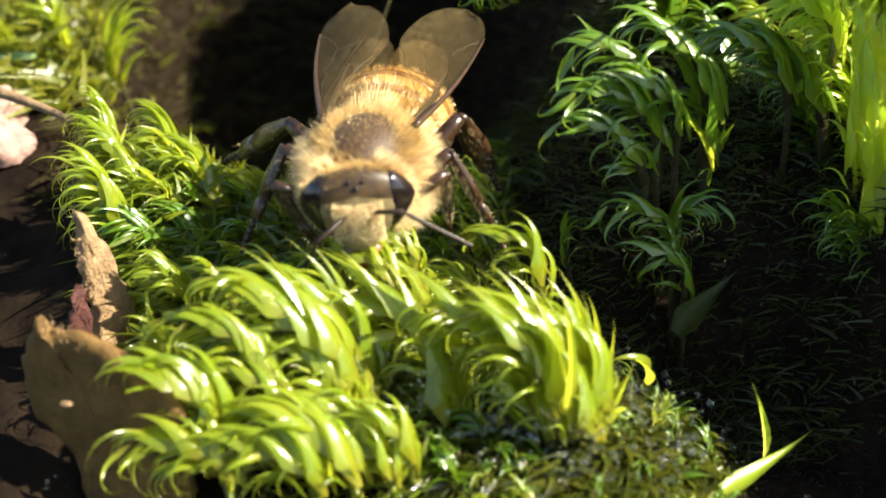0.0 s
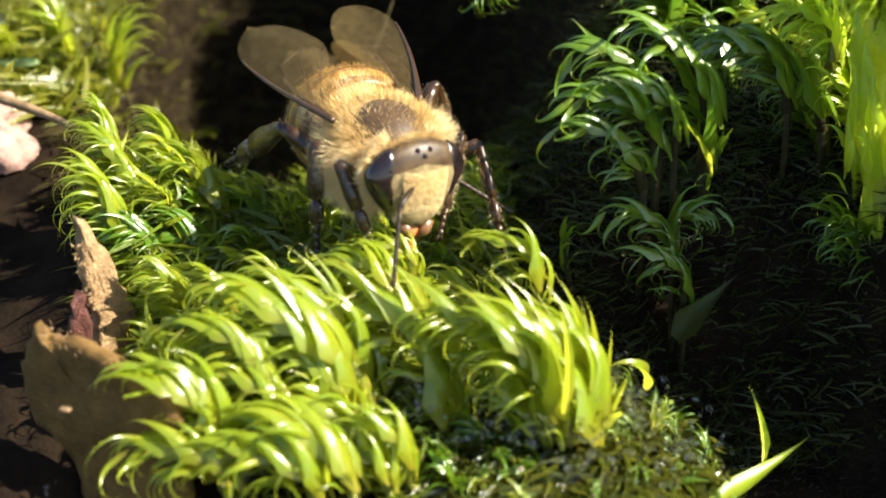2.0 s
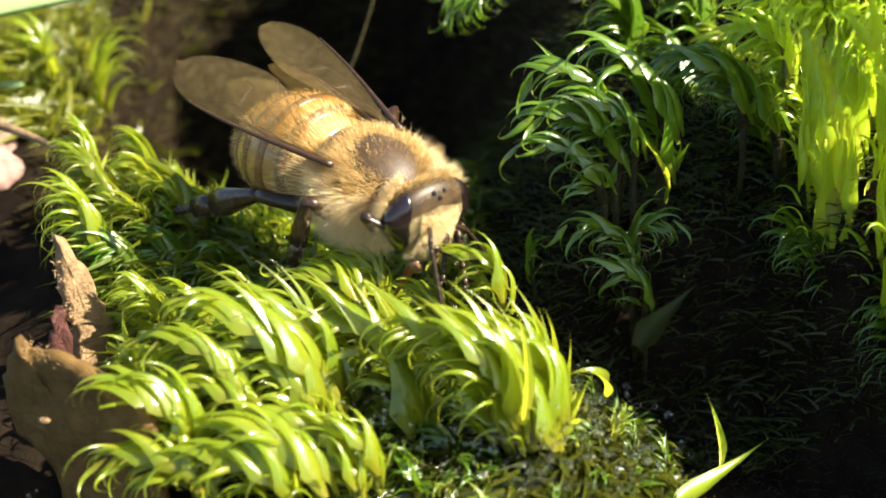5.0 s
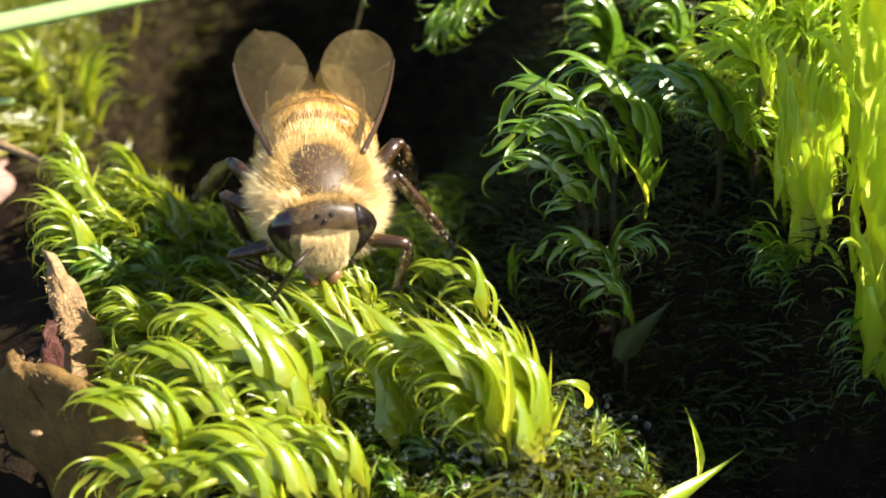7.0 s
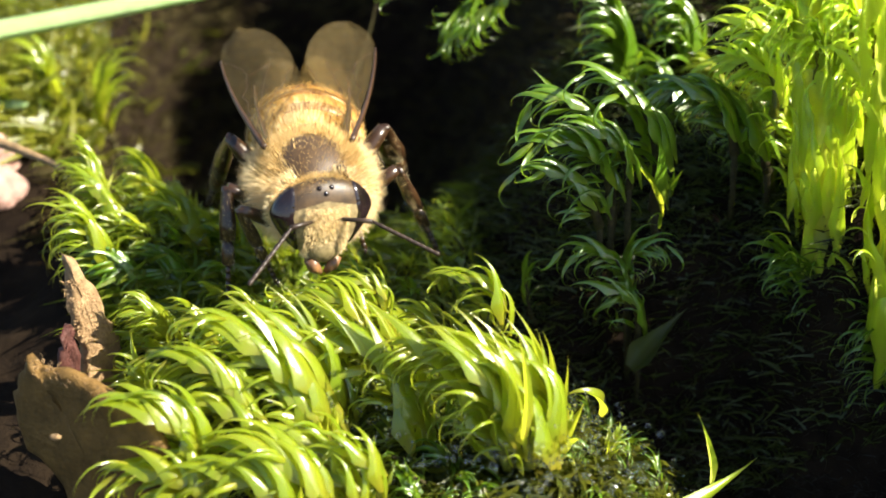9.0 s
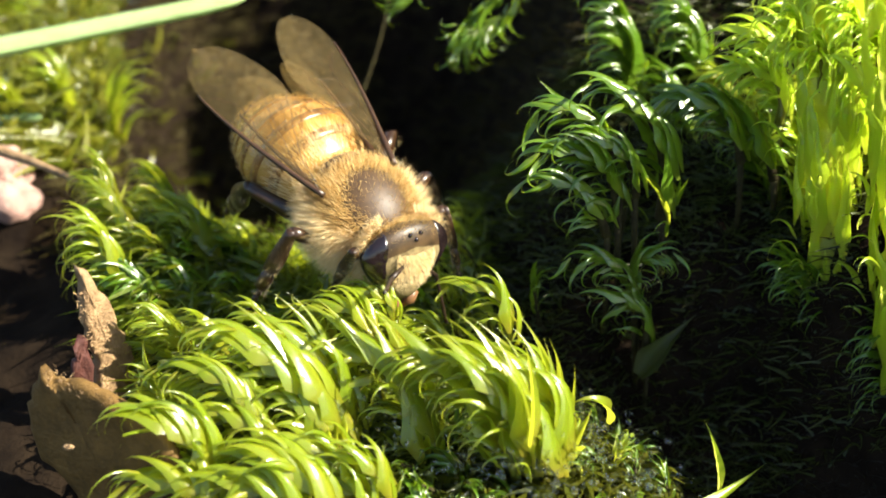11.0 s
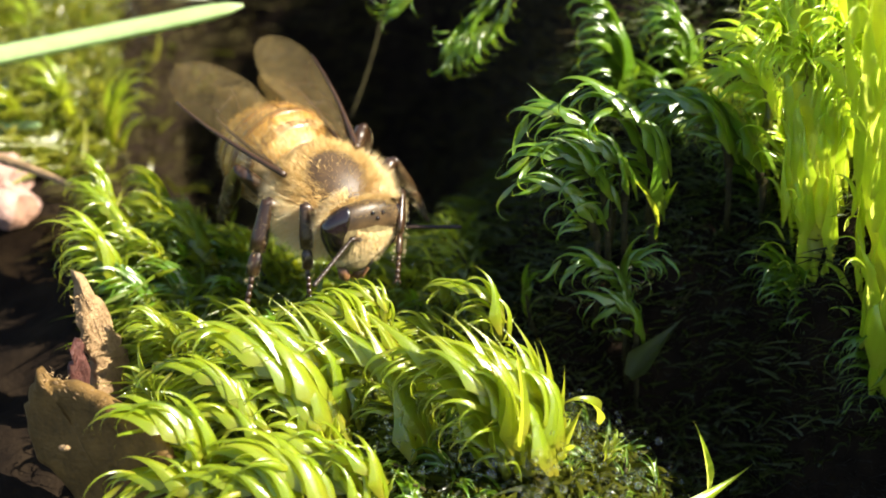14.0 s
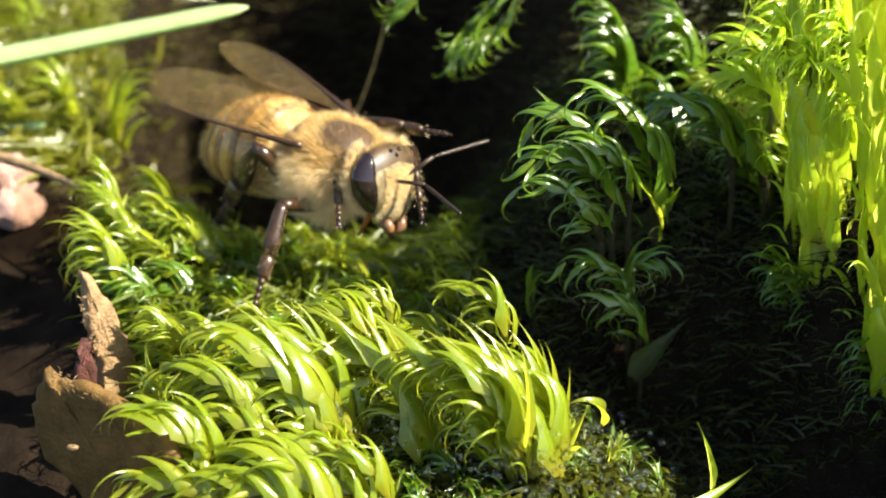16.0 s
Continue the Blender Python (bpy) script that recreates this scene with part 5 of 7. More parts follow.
def with_hair(bm, rows):
    """A leg piece with its bristles in one mesh; the bristles take the second material."""
    for row in rows:
        last = None
        for i, (c, w) in enumerate(row):
            now = [bm.verts.new(c)] if i == len(row) - 1 else [bm.verts.new(c - w), bm.verts.new(c + w)]
            if last:
                bm.faces.new(last + now[::-1]).material_index = 1
            last = now
    me = as_mesh("shin_and_foot", bm)
    me.materials.append(LEG)
    me.materials.append(FUR_PALE)
    return me


def bee_legs():
    """Six legs: front, middle and hind on the right, then on the left; each an upper piece with a lower piece on it."""
    made = []
    for side in (1, -1):
        for (x, y, z), up, low, thick, broad in (((0.85, 1.3, -1.2), 2.5, 3.6, 0.27, 1.05), ((1.1, 0.0, -1.45), 2.7, 4.2, 0.31, 1.15), ((1.05, -1.3, -1.35), 3.1, 5.2, 0.36, 1.55)):
            upper = part("leg", leg_upper(up, thick), LEG, bee, "dark brown hairy leg", place(side * x, y, z))
            part("thigh_hair", as_strips_of(leg_hair(up, thick, 90, 50), FUR_PALE), FUR_PALE, upper, "pale leg hairs")
            shape = leg_lower(low, thick, broad)
            hairs = leg_hair(low, thick * broad, 420, 51, 0.13, 0.004)
            lower = part("shin_and_foot", with_hair(shape, hairs), LEG, upper, "brown shin with pale bristles", place(0, up, 0))
            made.append((upper, lower))
    return made


bee_thorax()
bee_abdomen()
HEAD, TONGUE_PART, SCAPES, WHIPS = bee_head()
RIBS = ((1, 1, 18, 2.4, 0), (1, 2, 19, 5.5, 0.3), (2, 5, 16, 8, 0), (12, 2, 12, 6, 0.2), (17, 2, 17.5, 5.2, 0), (18, 2.4, 23, 0.6, 0.3))
for side in (1, -1):
    bee_wing("forewing", 8.25, 2.55, 1.0, (side * 1.65, -0.45, 1.35), (side * 3.5, -9.1, 2.3), 0.2, side, RIBS, 1)
    bee_wing("hindwing", 6.0, 1.9, 0.6, (side * 1.45, -1.1, 1.1), (side * 1.9, -7.0, 1.35), 0.4, side, RIBS[:3], 2)
LEGS = bee_legs()


def motions():
    """The bee's way over the moss, its head, tongue, antennae and legs."""
    walk(bee, [
        (0, pose(-0.003131, -0.000423, 0.006935, 4.9, 2.2, 171.0)),
        (0.5, pose(-0.003571, -0.001603, 0.006872, 2.2, 0.7, 166.5)),
        (1, pose(-0.003963, -0.001228, 0.006837, 1.1, 0.5, 163.2)),
        (1.5, pose(-0.003309, 0.000121, 0.006703, 7.0, 1.3, 172.2)),
        (2, pose(-0.002511, 0.001197, 0.006816, 8.6, 2.4, -156.9)),
        (2.5, pose(-0.002479, 0.001551, 0.006879, 10.4, 2.5, -156.5)),
        (3, pose(-0.002216, 0.001783, 0.006841, 9.6, 2.8, -153.6)),
        (3.5, pose(-0.002192, 0.00271, 0.006767, 8.9, 1.3, -142.6)),
        (4, pose(-0.002035, 0.003216, 0.006958, 9.1, 0.9, -137.5)),
        (4.2, pose(-0.001606, 0.002399, 0.00699, 3.4, 0.3, -132.9)),
        (6.5, pose(-0.001701, -0.00137, 0.007149, -3.5, 1.5, -160.9)),
        (7, pose(-0.003184, -0.000643, 0.007572, 1.6, -2.5, -175.0)),
        (7.5, pose(-0.00373, -0.000851, 0.007426, -1.2, -5.7, 169.2)),
        (8, pose(-0.004675, -4.2e-05, 0.007388, -3.1, -3.8, 157.1)),
        (8.5, pose(-0.004827, 2.7e-05, 0.007311, -1.4, -4.7, 152.9)),
        (9, pose(-0.004254, 0.001273, 0.007192, 1.1, 0.9, -172.7)),
        (9.2, pose(-0.004032, 0.002442, 0.007143, 2.4, 0.1, -154.8)),
        (11.5, pose(-0.0025, 0.00032, 0.00656, -18.1, 2.3, -141.6)),
        (12, pose(-0.003009, 0.000869, 0.006402, -13.0, 3.9, -143.8)),
        (12.5, pose(-0.003176, 0.000839, 0.006298, -15.1, 5.5, -145.2)),
        (13, pose(-0.003153, 0.000579, 0.006344, -13.8, 3.9, -145.9)),
        (13.5, pose(-0.003536, 0.001731, 0.006467, -6.4, 3.5, -146.7)),
        (14, pose(-0.003752, 0.002433, 0.006531, -3.5, 2.2, -146.5)),
        (14.5, pose(-0.003822, 0.00187, 0.006434, -5.7, 1.2, -152.4)),
        (15, pose(-0.003661, 0.002596, 0.006518, -1.2, -1.2, -148.2)),
        (15.5, pose(-0.003787, 0.003653, 0.00661, 1.0, -1.4, -139.8)),
        (16, pose(-0.00372, 0.004736, 0.006708, 2.2, -1.8, -129.4)),
    ])
    walk(HEAD, [
        (0, pose(0, 0.0019, 0.0001, -15.7, 2.0, 13.0)),
        (0.5, pose(0, 0.0019, 0.0001, -6.1, 5.5, 2.2)),
        (1, pose(0, 0.0019, 0.0001, -2.8, 0.8, 3.5)),
        (1.5, pose(0, 0.0019, 0.0001, -3.7, -2.1, 4.6)),
        (2, pose(0, 0.0019, 0.0001, -11.3, -9.5, 9.0)),
        (2.5, pose(0, 0.0019, 0.0001, -2.8, -14.0, -2.7)),
        (3, pose(0, 0.0019, 0.0001, -11.1, -12.6, 5.1)),
        (3.5, pose(0, 0.0019, 0.0001, -9.0, -9.5, -1.3)),
        (4, pose(0, 0.0019, 0.0001, -19.6, -10.7, -2.3)),
        (4.2, pose(0, 0.0019, 0.0001, -17.8, -10.3, -2.3)),
        (6.5, pose(0, 0.0019, 0.0001, -7.6, -10.5, -1.8)),
        (7, pose(0, 0.0019, 0.0001, -15.7, -0.4, 6.7)),
        (7.5, pose(0, 0.0019, 0.0001, -3.3, 2.2, 1.9)),
        (8, pose(0, 0.0019, 0.0001, -5.7, 6.2, 0.3)),
        (8.5, pose(0, 0.0019, 0.0001, -6.5, 7.0, 0.1)),
        (9, pose(0, 0.0019, 0.0001, 2.0, -7.3, 14.9)),
        (9.2, pose(0, 0.0019, 0.0001, 1.0, -6.7, -4.1)),
        (11.5, pose(0, 0.0019, 0.0001, 6.3, -10.1, -4.0)),
        (12, pose(0, 0.0019, 0.0001, 8.2, -10.0, -11.7)),
        (12.5, pose(0, 0.0019, 0.0001, 0.2, -7.8, -8.6)),
        (13, pose(0, 0.0019, 0.0001, 5.6, -8.5, -13.9)),
        (13.5, pose(0, 0.0019, 0.0001, -5.3, -12.0, -4.7)),
        (14, pose(0, 0.0019, 0.0001, -14.6, -18.9, 1.1)),
        (14.5, pose(0, 0.0019, 0.0001, -1.9, -16.6, -2.2)),
        (15, pose(0, 0.0019, 0.0001, -6.1, -12.0, -2.2)),
        (15.5, pose(0, 0.0019, 0.0001, -7.3, -6.5, 2.3)),
        (16, pose(0, 0.0019, 0.0001, 6.7, -14.0, -2.9)),
    ])
    walk(TONGUE_PART, [
        (0, pose(0, 0.00105, -0.00195, -4.0, -0.0, 0.0)),
        (0.5, pose(0, 0.00105, -0.00195, -4.0, -0.0, 0.0)),
        (1, pose(0, 0.0009, -0.0015, -11.5, -0.0, 0.0)),
        (1.5, pose(0, 0.00105, -0.00195, -4.0, -0.0, 0.0)),
        (2, pose(0, 0.00105, -0.00195, -4.0, -0.0, 0.0)),
        (2.5, pose(0, 0.00105, -0.00195, -4.0, -0.0, 0.0)),
        (3, pose(0, 0.00105, -0.00195, -4.0, -0.0, 0.0)),
        (3.5, pose(0, 0.00105, -0.00195, -4.0, -0.0, 0.0)),
        (4, pose(0, 0.00105, -0.00195, -4.0, -0.0, 0.0)),
        (4.2, pose(0, 0.00105, -0.00195, -4.0, -0.0, 0.0)),
        (6.5, pose(0, 0.00055, -0.00045, -29.0, -0.0, 0.0)),
        (7, pose(0, 0.00055, -0.00045, -29.0, -0.0, 0.0)),
        (7.5, pose(0, 0.00055, -0.00045, -29.0, -0.0, 0.0)),
        (8, pose(0, 0.00055, -0.00045, -29.0, -0.0, 0.0)),
        (8.5, pose(0, 0.00055, -0.00045, -29.0, -0.0, 0.0)),
        (9, pose(0, 0.00055, -0.00045, -29.0, -0.0, 0.0)),
        (9.2, pose(0, 0.00055, -0.00045, -29.0, -0.0, 0.0)),
        (11.5, pose(0, 0.00055, -0.00045, -29.0, -0.0, 0.0)),
        (12, pose(0, 0.00055, -0.00045, -29.0, -0.0, 0.0)),
        (12.5, pose(0, 0.00055, -0.00045, -29.0, -0.0, 0.0)),
        (13, pose(0, 0.00055, -0.00045, -29.0, -0.0, 0.0)),
        (13.5, pose(0, 0.00055, -0.00045, -29.0, -0.0, 0.0)),
        (14, pose(0, 0.00055, -0.00045, -29.0, -0.0, 0.0)),
        (14.5, pose(0, 0.00055, -0.00045, -29.0, -0.0, 0.0)),
        (15, pose(0, 0.00055, -0.00045, -29.0, -0.0, 0.0)),
        (15.5, pose(0, 0.00055, -0.00045, -29.0, -0.0, 0.0)),
        (16, pose(0, 0.00055, -0.00045, -29.0, -0.0, 0.0)),
    ])
    walk(SCAPES[0], [
        (0, pose(0.0003, 0.00135, 5e-05, -6.9, -12.1, -45.7)),
        (0.5, pose(0.0003, 0.00135, 5e-05, -55.4, -12.4, -132.9)),
        (1, pose(0.0003, 0.00135, 5e-05, 34.8, 10.2, 36.9)),
        (1.5, pose(0.0003, 0.00135, 5e-05, 33.3, -14.1, -56.9)),
        (2, pose(0.0003, 0.00135, 5e-05, -4.8, -12.6, -48.3)),
        (2.5, pose(0.0003, 0.00135, 5e-05, 7.7, -6.6, -22.8)),
        (3, pose(0.0003, 0.00135, 5e-05, 20.7, -9.9, -35.5)),
        (3.5, pose(0.0003, 0.00135, 5e-05, 44.0, -9.2, -32.7)),
        (4, pose(0.0003, 0.00135, 5e-05, 12.7, -4.4, -14.8)),
        (4.2, pose(0.0003, 0.00135, 5e-05, 9.7, -7.5, -25.9)),
        (6.5, pose(0.0003, 0.00135, 5e-05, 14.4, -13.3, -52.1)),
        (7, pose(0.0003, 0.00135, 5e-05, 7.9, -11.0, -40.6)),
        (7.5, pose(0.0003, 0.00135, 5e-05, 19.8, -2.6, -8.7)),
        (8, pose(0.0003, 0.00135, 5e-05, -13.9, -15.2, -65.2)),
        (8.5, pose(0.0003, 0.00135, 5e-05, -12.0, -14.7, -61.2)),
        (9, pose(0.0003, 0.00135, 5e-05, 9.5, -14.8, -62.0)),
        (9.2, pose(0.0003, 0.00135, 5e-05, 18.9, -10.8, -39.7)),
        (11.5, pose(0.0003, 0.00135, 5e-05, 11.9, -15.2, -65.1)),
        (12, pose(0.0003, 0.00135, 5e-05, 25.9, -13.6, -53.8)),
        (12.5, pose(0.0003, 0.00135, 5e-05, 15.4, -10.9, -39.9)),
        (13, pose(0.0003, 0.00135, 5e-05, 18.5, -15.7, -69.3)),
        (13.5, pose(0.0003, 0.00135, 5e-05, 12.5, -12.0, -45.3)),
        (14, pose(0.0003, 0.00135, 5e-05, 28.6, -16.0, -72.4)),
        (14.5, pose(0.0003, 0.00135, 5e-05, -1.5, -13.5, -53.3)),
        (15, pose(0.0003, 0.00135, 5e-05, 12.9, -12.1, -45.5)),
        (15.5, pose(0.0003, 0.00135, 5e-05, 25.1, -8.3, -29.1)),
        (16, pose(0.0003, 0.00135, 5e-05, 3.1, 3.1, 10.4)),
    ])
    walk(WHIPS[0], [
        (0, pose(0.001392, 0.002363, -0.000125, -68.4, -15.8, -109.1)),
        (0.5, pose(0.000743, 0.000576, -0.001156, -58.1, -15.7, -110.6)),
        (1, pose(-0.000319, 0.002426, 0.000892, -49.4, -16.6, -96.7)),
        (1.5, pose(0.001242, 0.002202, 0.000848, -24.2, -6.8, -23.3)),
        (2, pose(0.001434, 0.002324, -7.2e-05, -56.1, -5.5, -18.8)),
        (2.5, pose(0.000854, 0.00273, 0.000249, -8.9, -7.3, -25.3)),
        (3, pose(0.001041, 0.002545, 0.000572, -4.7, -6.9, -23.9)),
        (3.5, pose(0.000743, 0.002348, 0.001078, 22.7, -3.3, -10.9)),
        (4, pose(0.000649, 0.002771, 0.00038, -40.1, -3.5, -11.9)),
        (4.2, pose(0.000917, 0.002694, 0.0003, -41.6, -1.9, -6.3)),
        (6.5, pose(0.001394, 0.00231, 0.000413, -94.9, 1.1, 3.5)),
        (7, pose(0.001237, 0.002504, 0.000252, -77.8, -15.6, -68.5)),
        (7.5, pose(0.000492, 0.002748, 0.000558, -49.8, -14.5, -59.2)),
        (8, pose(0.001661, 0.001875, -0.000298, -49.0, -13.1, -50.6)),
        (8.5, pose(0.001624, 0.001988, -0.000252, -36.9, -11.0, -40.6)),
        (9, pose(0.001577, 0.0021, 0.000288, -30.9, -12.6, -48.4)),
        (9.2, pose(0.001136, 0.0025, 0.000528, -4.2, -9.6, -34.3)),
        (11.5, pose(0.001597, 0.002041, 0.000349, 28.0, -14.0, -56.0)),
        (12, pose(0.001298, 0.002272, 0.000686, 5.4, -11.8, -44.0)),
        (12.5, pose(0.001169, 0.002508, 0.000442, -87.6, -2.4, -7.9)),
        (13, pose(0.001586, 0.001972, 0.000508, 16.1, -3.5, -11.8)),
        (13.5, pose(0.001293, 0.002428, 0.000368, -6.6, -11.0, -40.3)),
        (14, pose(0.001497, 0.001935, 0.000739, -16.2, -13.4, -52.4)),
        (14.5, pose(0.001508, 0.002239, 1.1e-05, -53.0, -10.2, -36.7)),
        (15, pose(0.001295, 0.002424, 0.000376, 2.6, -8.6, -30.2)),
        (15.5, pose(0.000881, 0.002581, 0.000679, -24.8, -7.0, -24.0)),
        (16, pose(3.5e-05, 0.002824, 0.000131, -11.6, -4.6, -15.4)),
    ])
    walk(SCAPES[1], [
        (0, pose(-0.0003, 0.00135, 5e-05, 24.0, 15.2, 64.9)),
        (0.5, pose(-0.0003, 0.00135, 5e-05, -21.2, 12.7, 48.9)),
        (1, pose(-0.0003, 0.00135, 5e-05, -21.2, 12.7, 48.9)),
        (1.5, pose(-0.0003, 0.00135, 5e-05, -21.2, 12.7, 48.9)),
        (2, pose(-0.0003, 0.00135, 5e-05, -16.4, 15.9, 108.3)),
        (2.5, pose(-0.0003, 0.00135, 5e-05, 23.0, 14.0, 56.2)),
        (3, pose(-0.0003, 0.00135, 5e-05, 8.8, 16.7, 89.1)),
        (3.5, pose(-0.0003, 0.00135, 5e-05, -16.5, 16.5, 81.7)),
        (4, pose(-0.0003, 0.00135, 5e-05, 1.9, 16.5, 80.3)),
        (4.2, pose(-0.0003, 0.00135, 5e-05, -17.5, 16.3, 77.9)),
        (6.5, pose(-0.0003, 0.00135, 5e-05, -47.5, 15.2, 65.3)),
        (7, pose(-0.0003, 0.00135, 5e-05, -65.5, 16.3, 77.4)),
        (7.5, pose(-0.0003, 0.00135, 5e-05, 24.1, 7.8, 27.0)),
        (8, pose(-0.0003, 0.00135, 5e-05, 15.2, 12.5, 47.9)),
        (8.5, pose(-0.0003, 0.00135, 5e-05, 22.6, 14.0, 56.5)),
        (9, pose(-0.0003, 0.00135, 5e-05, 9.3, 13.1, 51.1)),
        (9.2, pose(-0.0003, 0.00135, 5e-05, 6.9, 16.0, 73.1)),
        (11.5, pose(-0.0003, 0.00135, 5e-05, -53.2, 15.5, 67.7)),
        (12, pose(-0.0003, 0.00135, 5e-05, 10.1, 16.1, 73.9)),
        (12.5, pose(-0.0003, 0.00135, 5e-05, -5.6, 12.6, 48.1)),
        (13, pose(-0.0003, 0.00135, 5e-05, 2.9, 15.2, 64.7)),
        (13.5, pose(-0.0003, 0.00135, 5e-05, 2.4, 16.5, 99.4)),
        (14, pose(-0.0003, 0.00135, 5e-05, -7.9, 15.1, 116.2)),
        (14.5, pose(-0.0003, 0.00135, 5e-05, -3.8, 16.4, 101.8)),
        (15, pose(-0.0003, 0.00135, 5e-05, 4.8, 16.7, 88.3)),
        (15.5, pose(-0.0003, 0.00135, 5e-05, 7.9, 16.5, 81.0)),
        (16, pose(-0.0003, 0.00135, 5e-05, 39.1, 15.0, 63.1)),
    ])
    walk(WHIPS[1], [
        (0, pose(-0.001473, 0.002076, 0.000639, -34.5, 15.7, 69.3)),
        (0.5, pose(-0.001432, 0.00218, -0.000478, -45.2, 8.7, 30.6)),
        (1, pose(-0.001432, 0.00218, -0.000478, -45.2, 8.7, 30.6)),
        (1.5, pose(-0.001432, 0.00218, -0.000478, -45.2, 8.7, 30.6)),
        (2, pose(-0.001629, 0.000787, -0.000358, -31.0, 14.5, 59.9)),
        (2.5, pose(-0.001369, 0.002235, 0.000619, -6.0, 11.6, 43.1)),
        (3, pose(-0.001781, 0.001439, 0.000269, 1.2, 13.5, 53.0)),
        (3.5, pose(-0.001741, 0.001437, -0.000358, -53.5, 15.0, 62.9)),
        (4, pose(-0.001775, 0.001617, 9.8e-05, -37.8, 16.6, 82.5)),
        (4.2, pose(-0.001726, 0.001526, -0.000382, -47.7, 15.1, 64.1)),
        (6.5, pose(-0.001343, 0.00151, -0.001017, -61.3, 16.5, 99.7)),
        (7, pose(-0.000991, 0.001112, -0.00126, -55.2, 11.3, 138.4)),
        (7.5, pose(-0.000849, 0.002607, 0.000657, 5.4, 6.3, 21.5)),
        (8, pose(-0.001317, 0.002384, 0.000434, -2.3, 9.2, 32.8)),
        (8.5, pose(-0.001378, 0.002231, 0.000609, -8.2, 9.4, 33.5)),
        (9, pose(-0.001417, 0.002323, 0.000286, -18.8, 13.0, 50.1)),
        (9.2, pose(-0.00171, 0.00183, 0.000224, -22.0, 12.7, 48.4)),
        (11.5, pose(-0.001254, 0.001393, -0.001107, -75.9, 11.2, 41.2)),
        (12, pose(-0.001699, 0.00183, 0.000302, -43.0, 13.5, 53.2)),
        (12.5, pose(-0.001432, 0.002323, -9.4e-05, -40.3, 10.6, 38.8)),
        (13, pose(-0.001646, 0.002008, 0.000124, -67.0, 11.8, 44.4)),
        (13.5, pose(-0.001781, 0.001122, 0.000111, -4.7, 12.3, 46.4)),
        (14, pose(-0.00161, 0.000647, -0.000148, 23.9, 15.2, 64.6)),
        (14.5, pose(-0.00176, 0.001018, -4.4e-05, -50.6, 7.7, 26.8)),
        (15, pose(-0.001793, 0.001431, 0.000171, -33.5, 13.9, 55.8)),
        (15.5, pose(-0.001758, 0.00164, 0.000249, -20.3, 14.9, 62.4)),
        (16, pose(-0.001227, 0.002094, 0.000964, 10.5, 16.3, 77.5)),
    ])
    walk(LEGS[0][0], [
        (0, pose(0.00085, 0.0013, -0.0012, 148.2, -8.3, 118.2)),
        (0.5, pose(0.00085, 0.0013, -0.0012, 23.8, 15.0, -50.7)),
        (1, pose(0.00085, 0.0013, -0.0012, 25.3, 15.2, -50.4)),
        (1.5, pose(0.00085, 0.0013, -0.0012, 21.9, 14.7, -51.4)),
        (2, pose(0.00085, 0.0013, -0.0012, 125.2, -17.4, 133.5)),
        (2.5, pose(0.00085, 0.0013, -0.0012, 114.8, -24.1, 147.6)),
        (3, pose(0.00085, 0.0013, -0.0012, 27.5, 4.2, -68.2)),
        (3.5, pose(0.00085, 0.0013, -0.0012, 113.2, -22.8, 144.6)),
        (4, pose(0.00085, 0.0013, -0.0012, 20.1, 18.3, -44.8)),
        (4.2, pose(0.00085, 0.0013, -0.0012, 31.7, 17.0, -47.3)),
        (6.5, pose(0.00085, 0.0013, -0.0012, 145.2, 17.0, 78.2)),
        (7, pose(0.00085, 0.0013, -0.0012, -172.9, 1.1, 103.9)),
        (7.5, pose(0.00085, 0.0013, -0.0012, 13.2, 14.6, -51.4)),
        (8, pose(0.00085, 0.0013, -0.0012, 17.2, 14.9, -51.0)),
        (8.5, pose(0.00085, 0.0013, -0.0012, 16.1, 14.8, -51.2)),
        (9, pose(0.00085, 0.0013, -0.0012, 145.3, -6.9, 115.9)),
        (9.2, pose(0.00085, 0.0013, -0.0012, 37.7, 6.1, -65.2)),
        (11.5, pose(0.00085, 0.0013, -0.0012, 106.6, 13.4, 84.7)),
        (12, pose(0.00085, 0.0013, -0.0012, 84.5, 13.8, 83.9)),
        (12.5, pose(0.00085, 0.0013, -0.0012, 87.0, -12.8, 125.4)),
        (13, pose(0.00085, 0.0013, -0.0012, 69.4, -9.2, 119.6)),
        (13.5, pose(0.00085, 0.0013, -0.0012, 101.8, -19.4, 137.4)),
        (14, pose(0.00085, 0.0013, -0.0012, 112.0, -9.6, 120.2)),
        (14.5, pose(0.00085, 0.0013, -0.0012, 81.3, 5.4, 97.3)),
        (15, pose(0.00085, 0.0013, -0.0012, 117.3, 4.3, 99.0)),
        (15.5, pose(0.00085, 0.0013, -0.0012, 53.4, -0.7, -75.5)),
        (16, pose(0.00085, 0.0013, -0.0012, 74.9, -11.1, 122.7)),
    ])
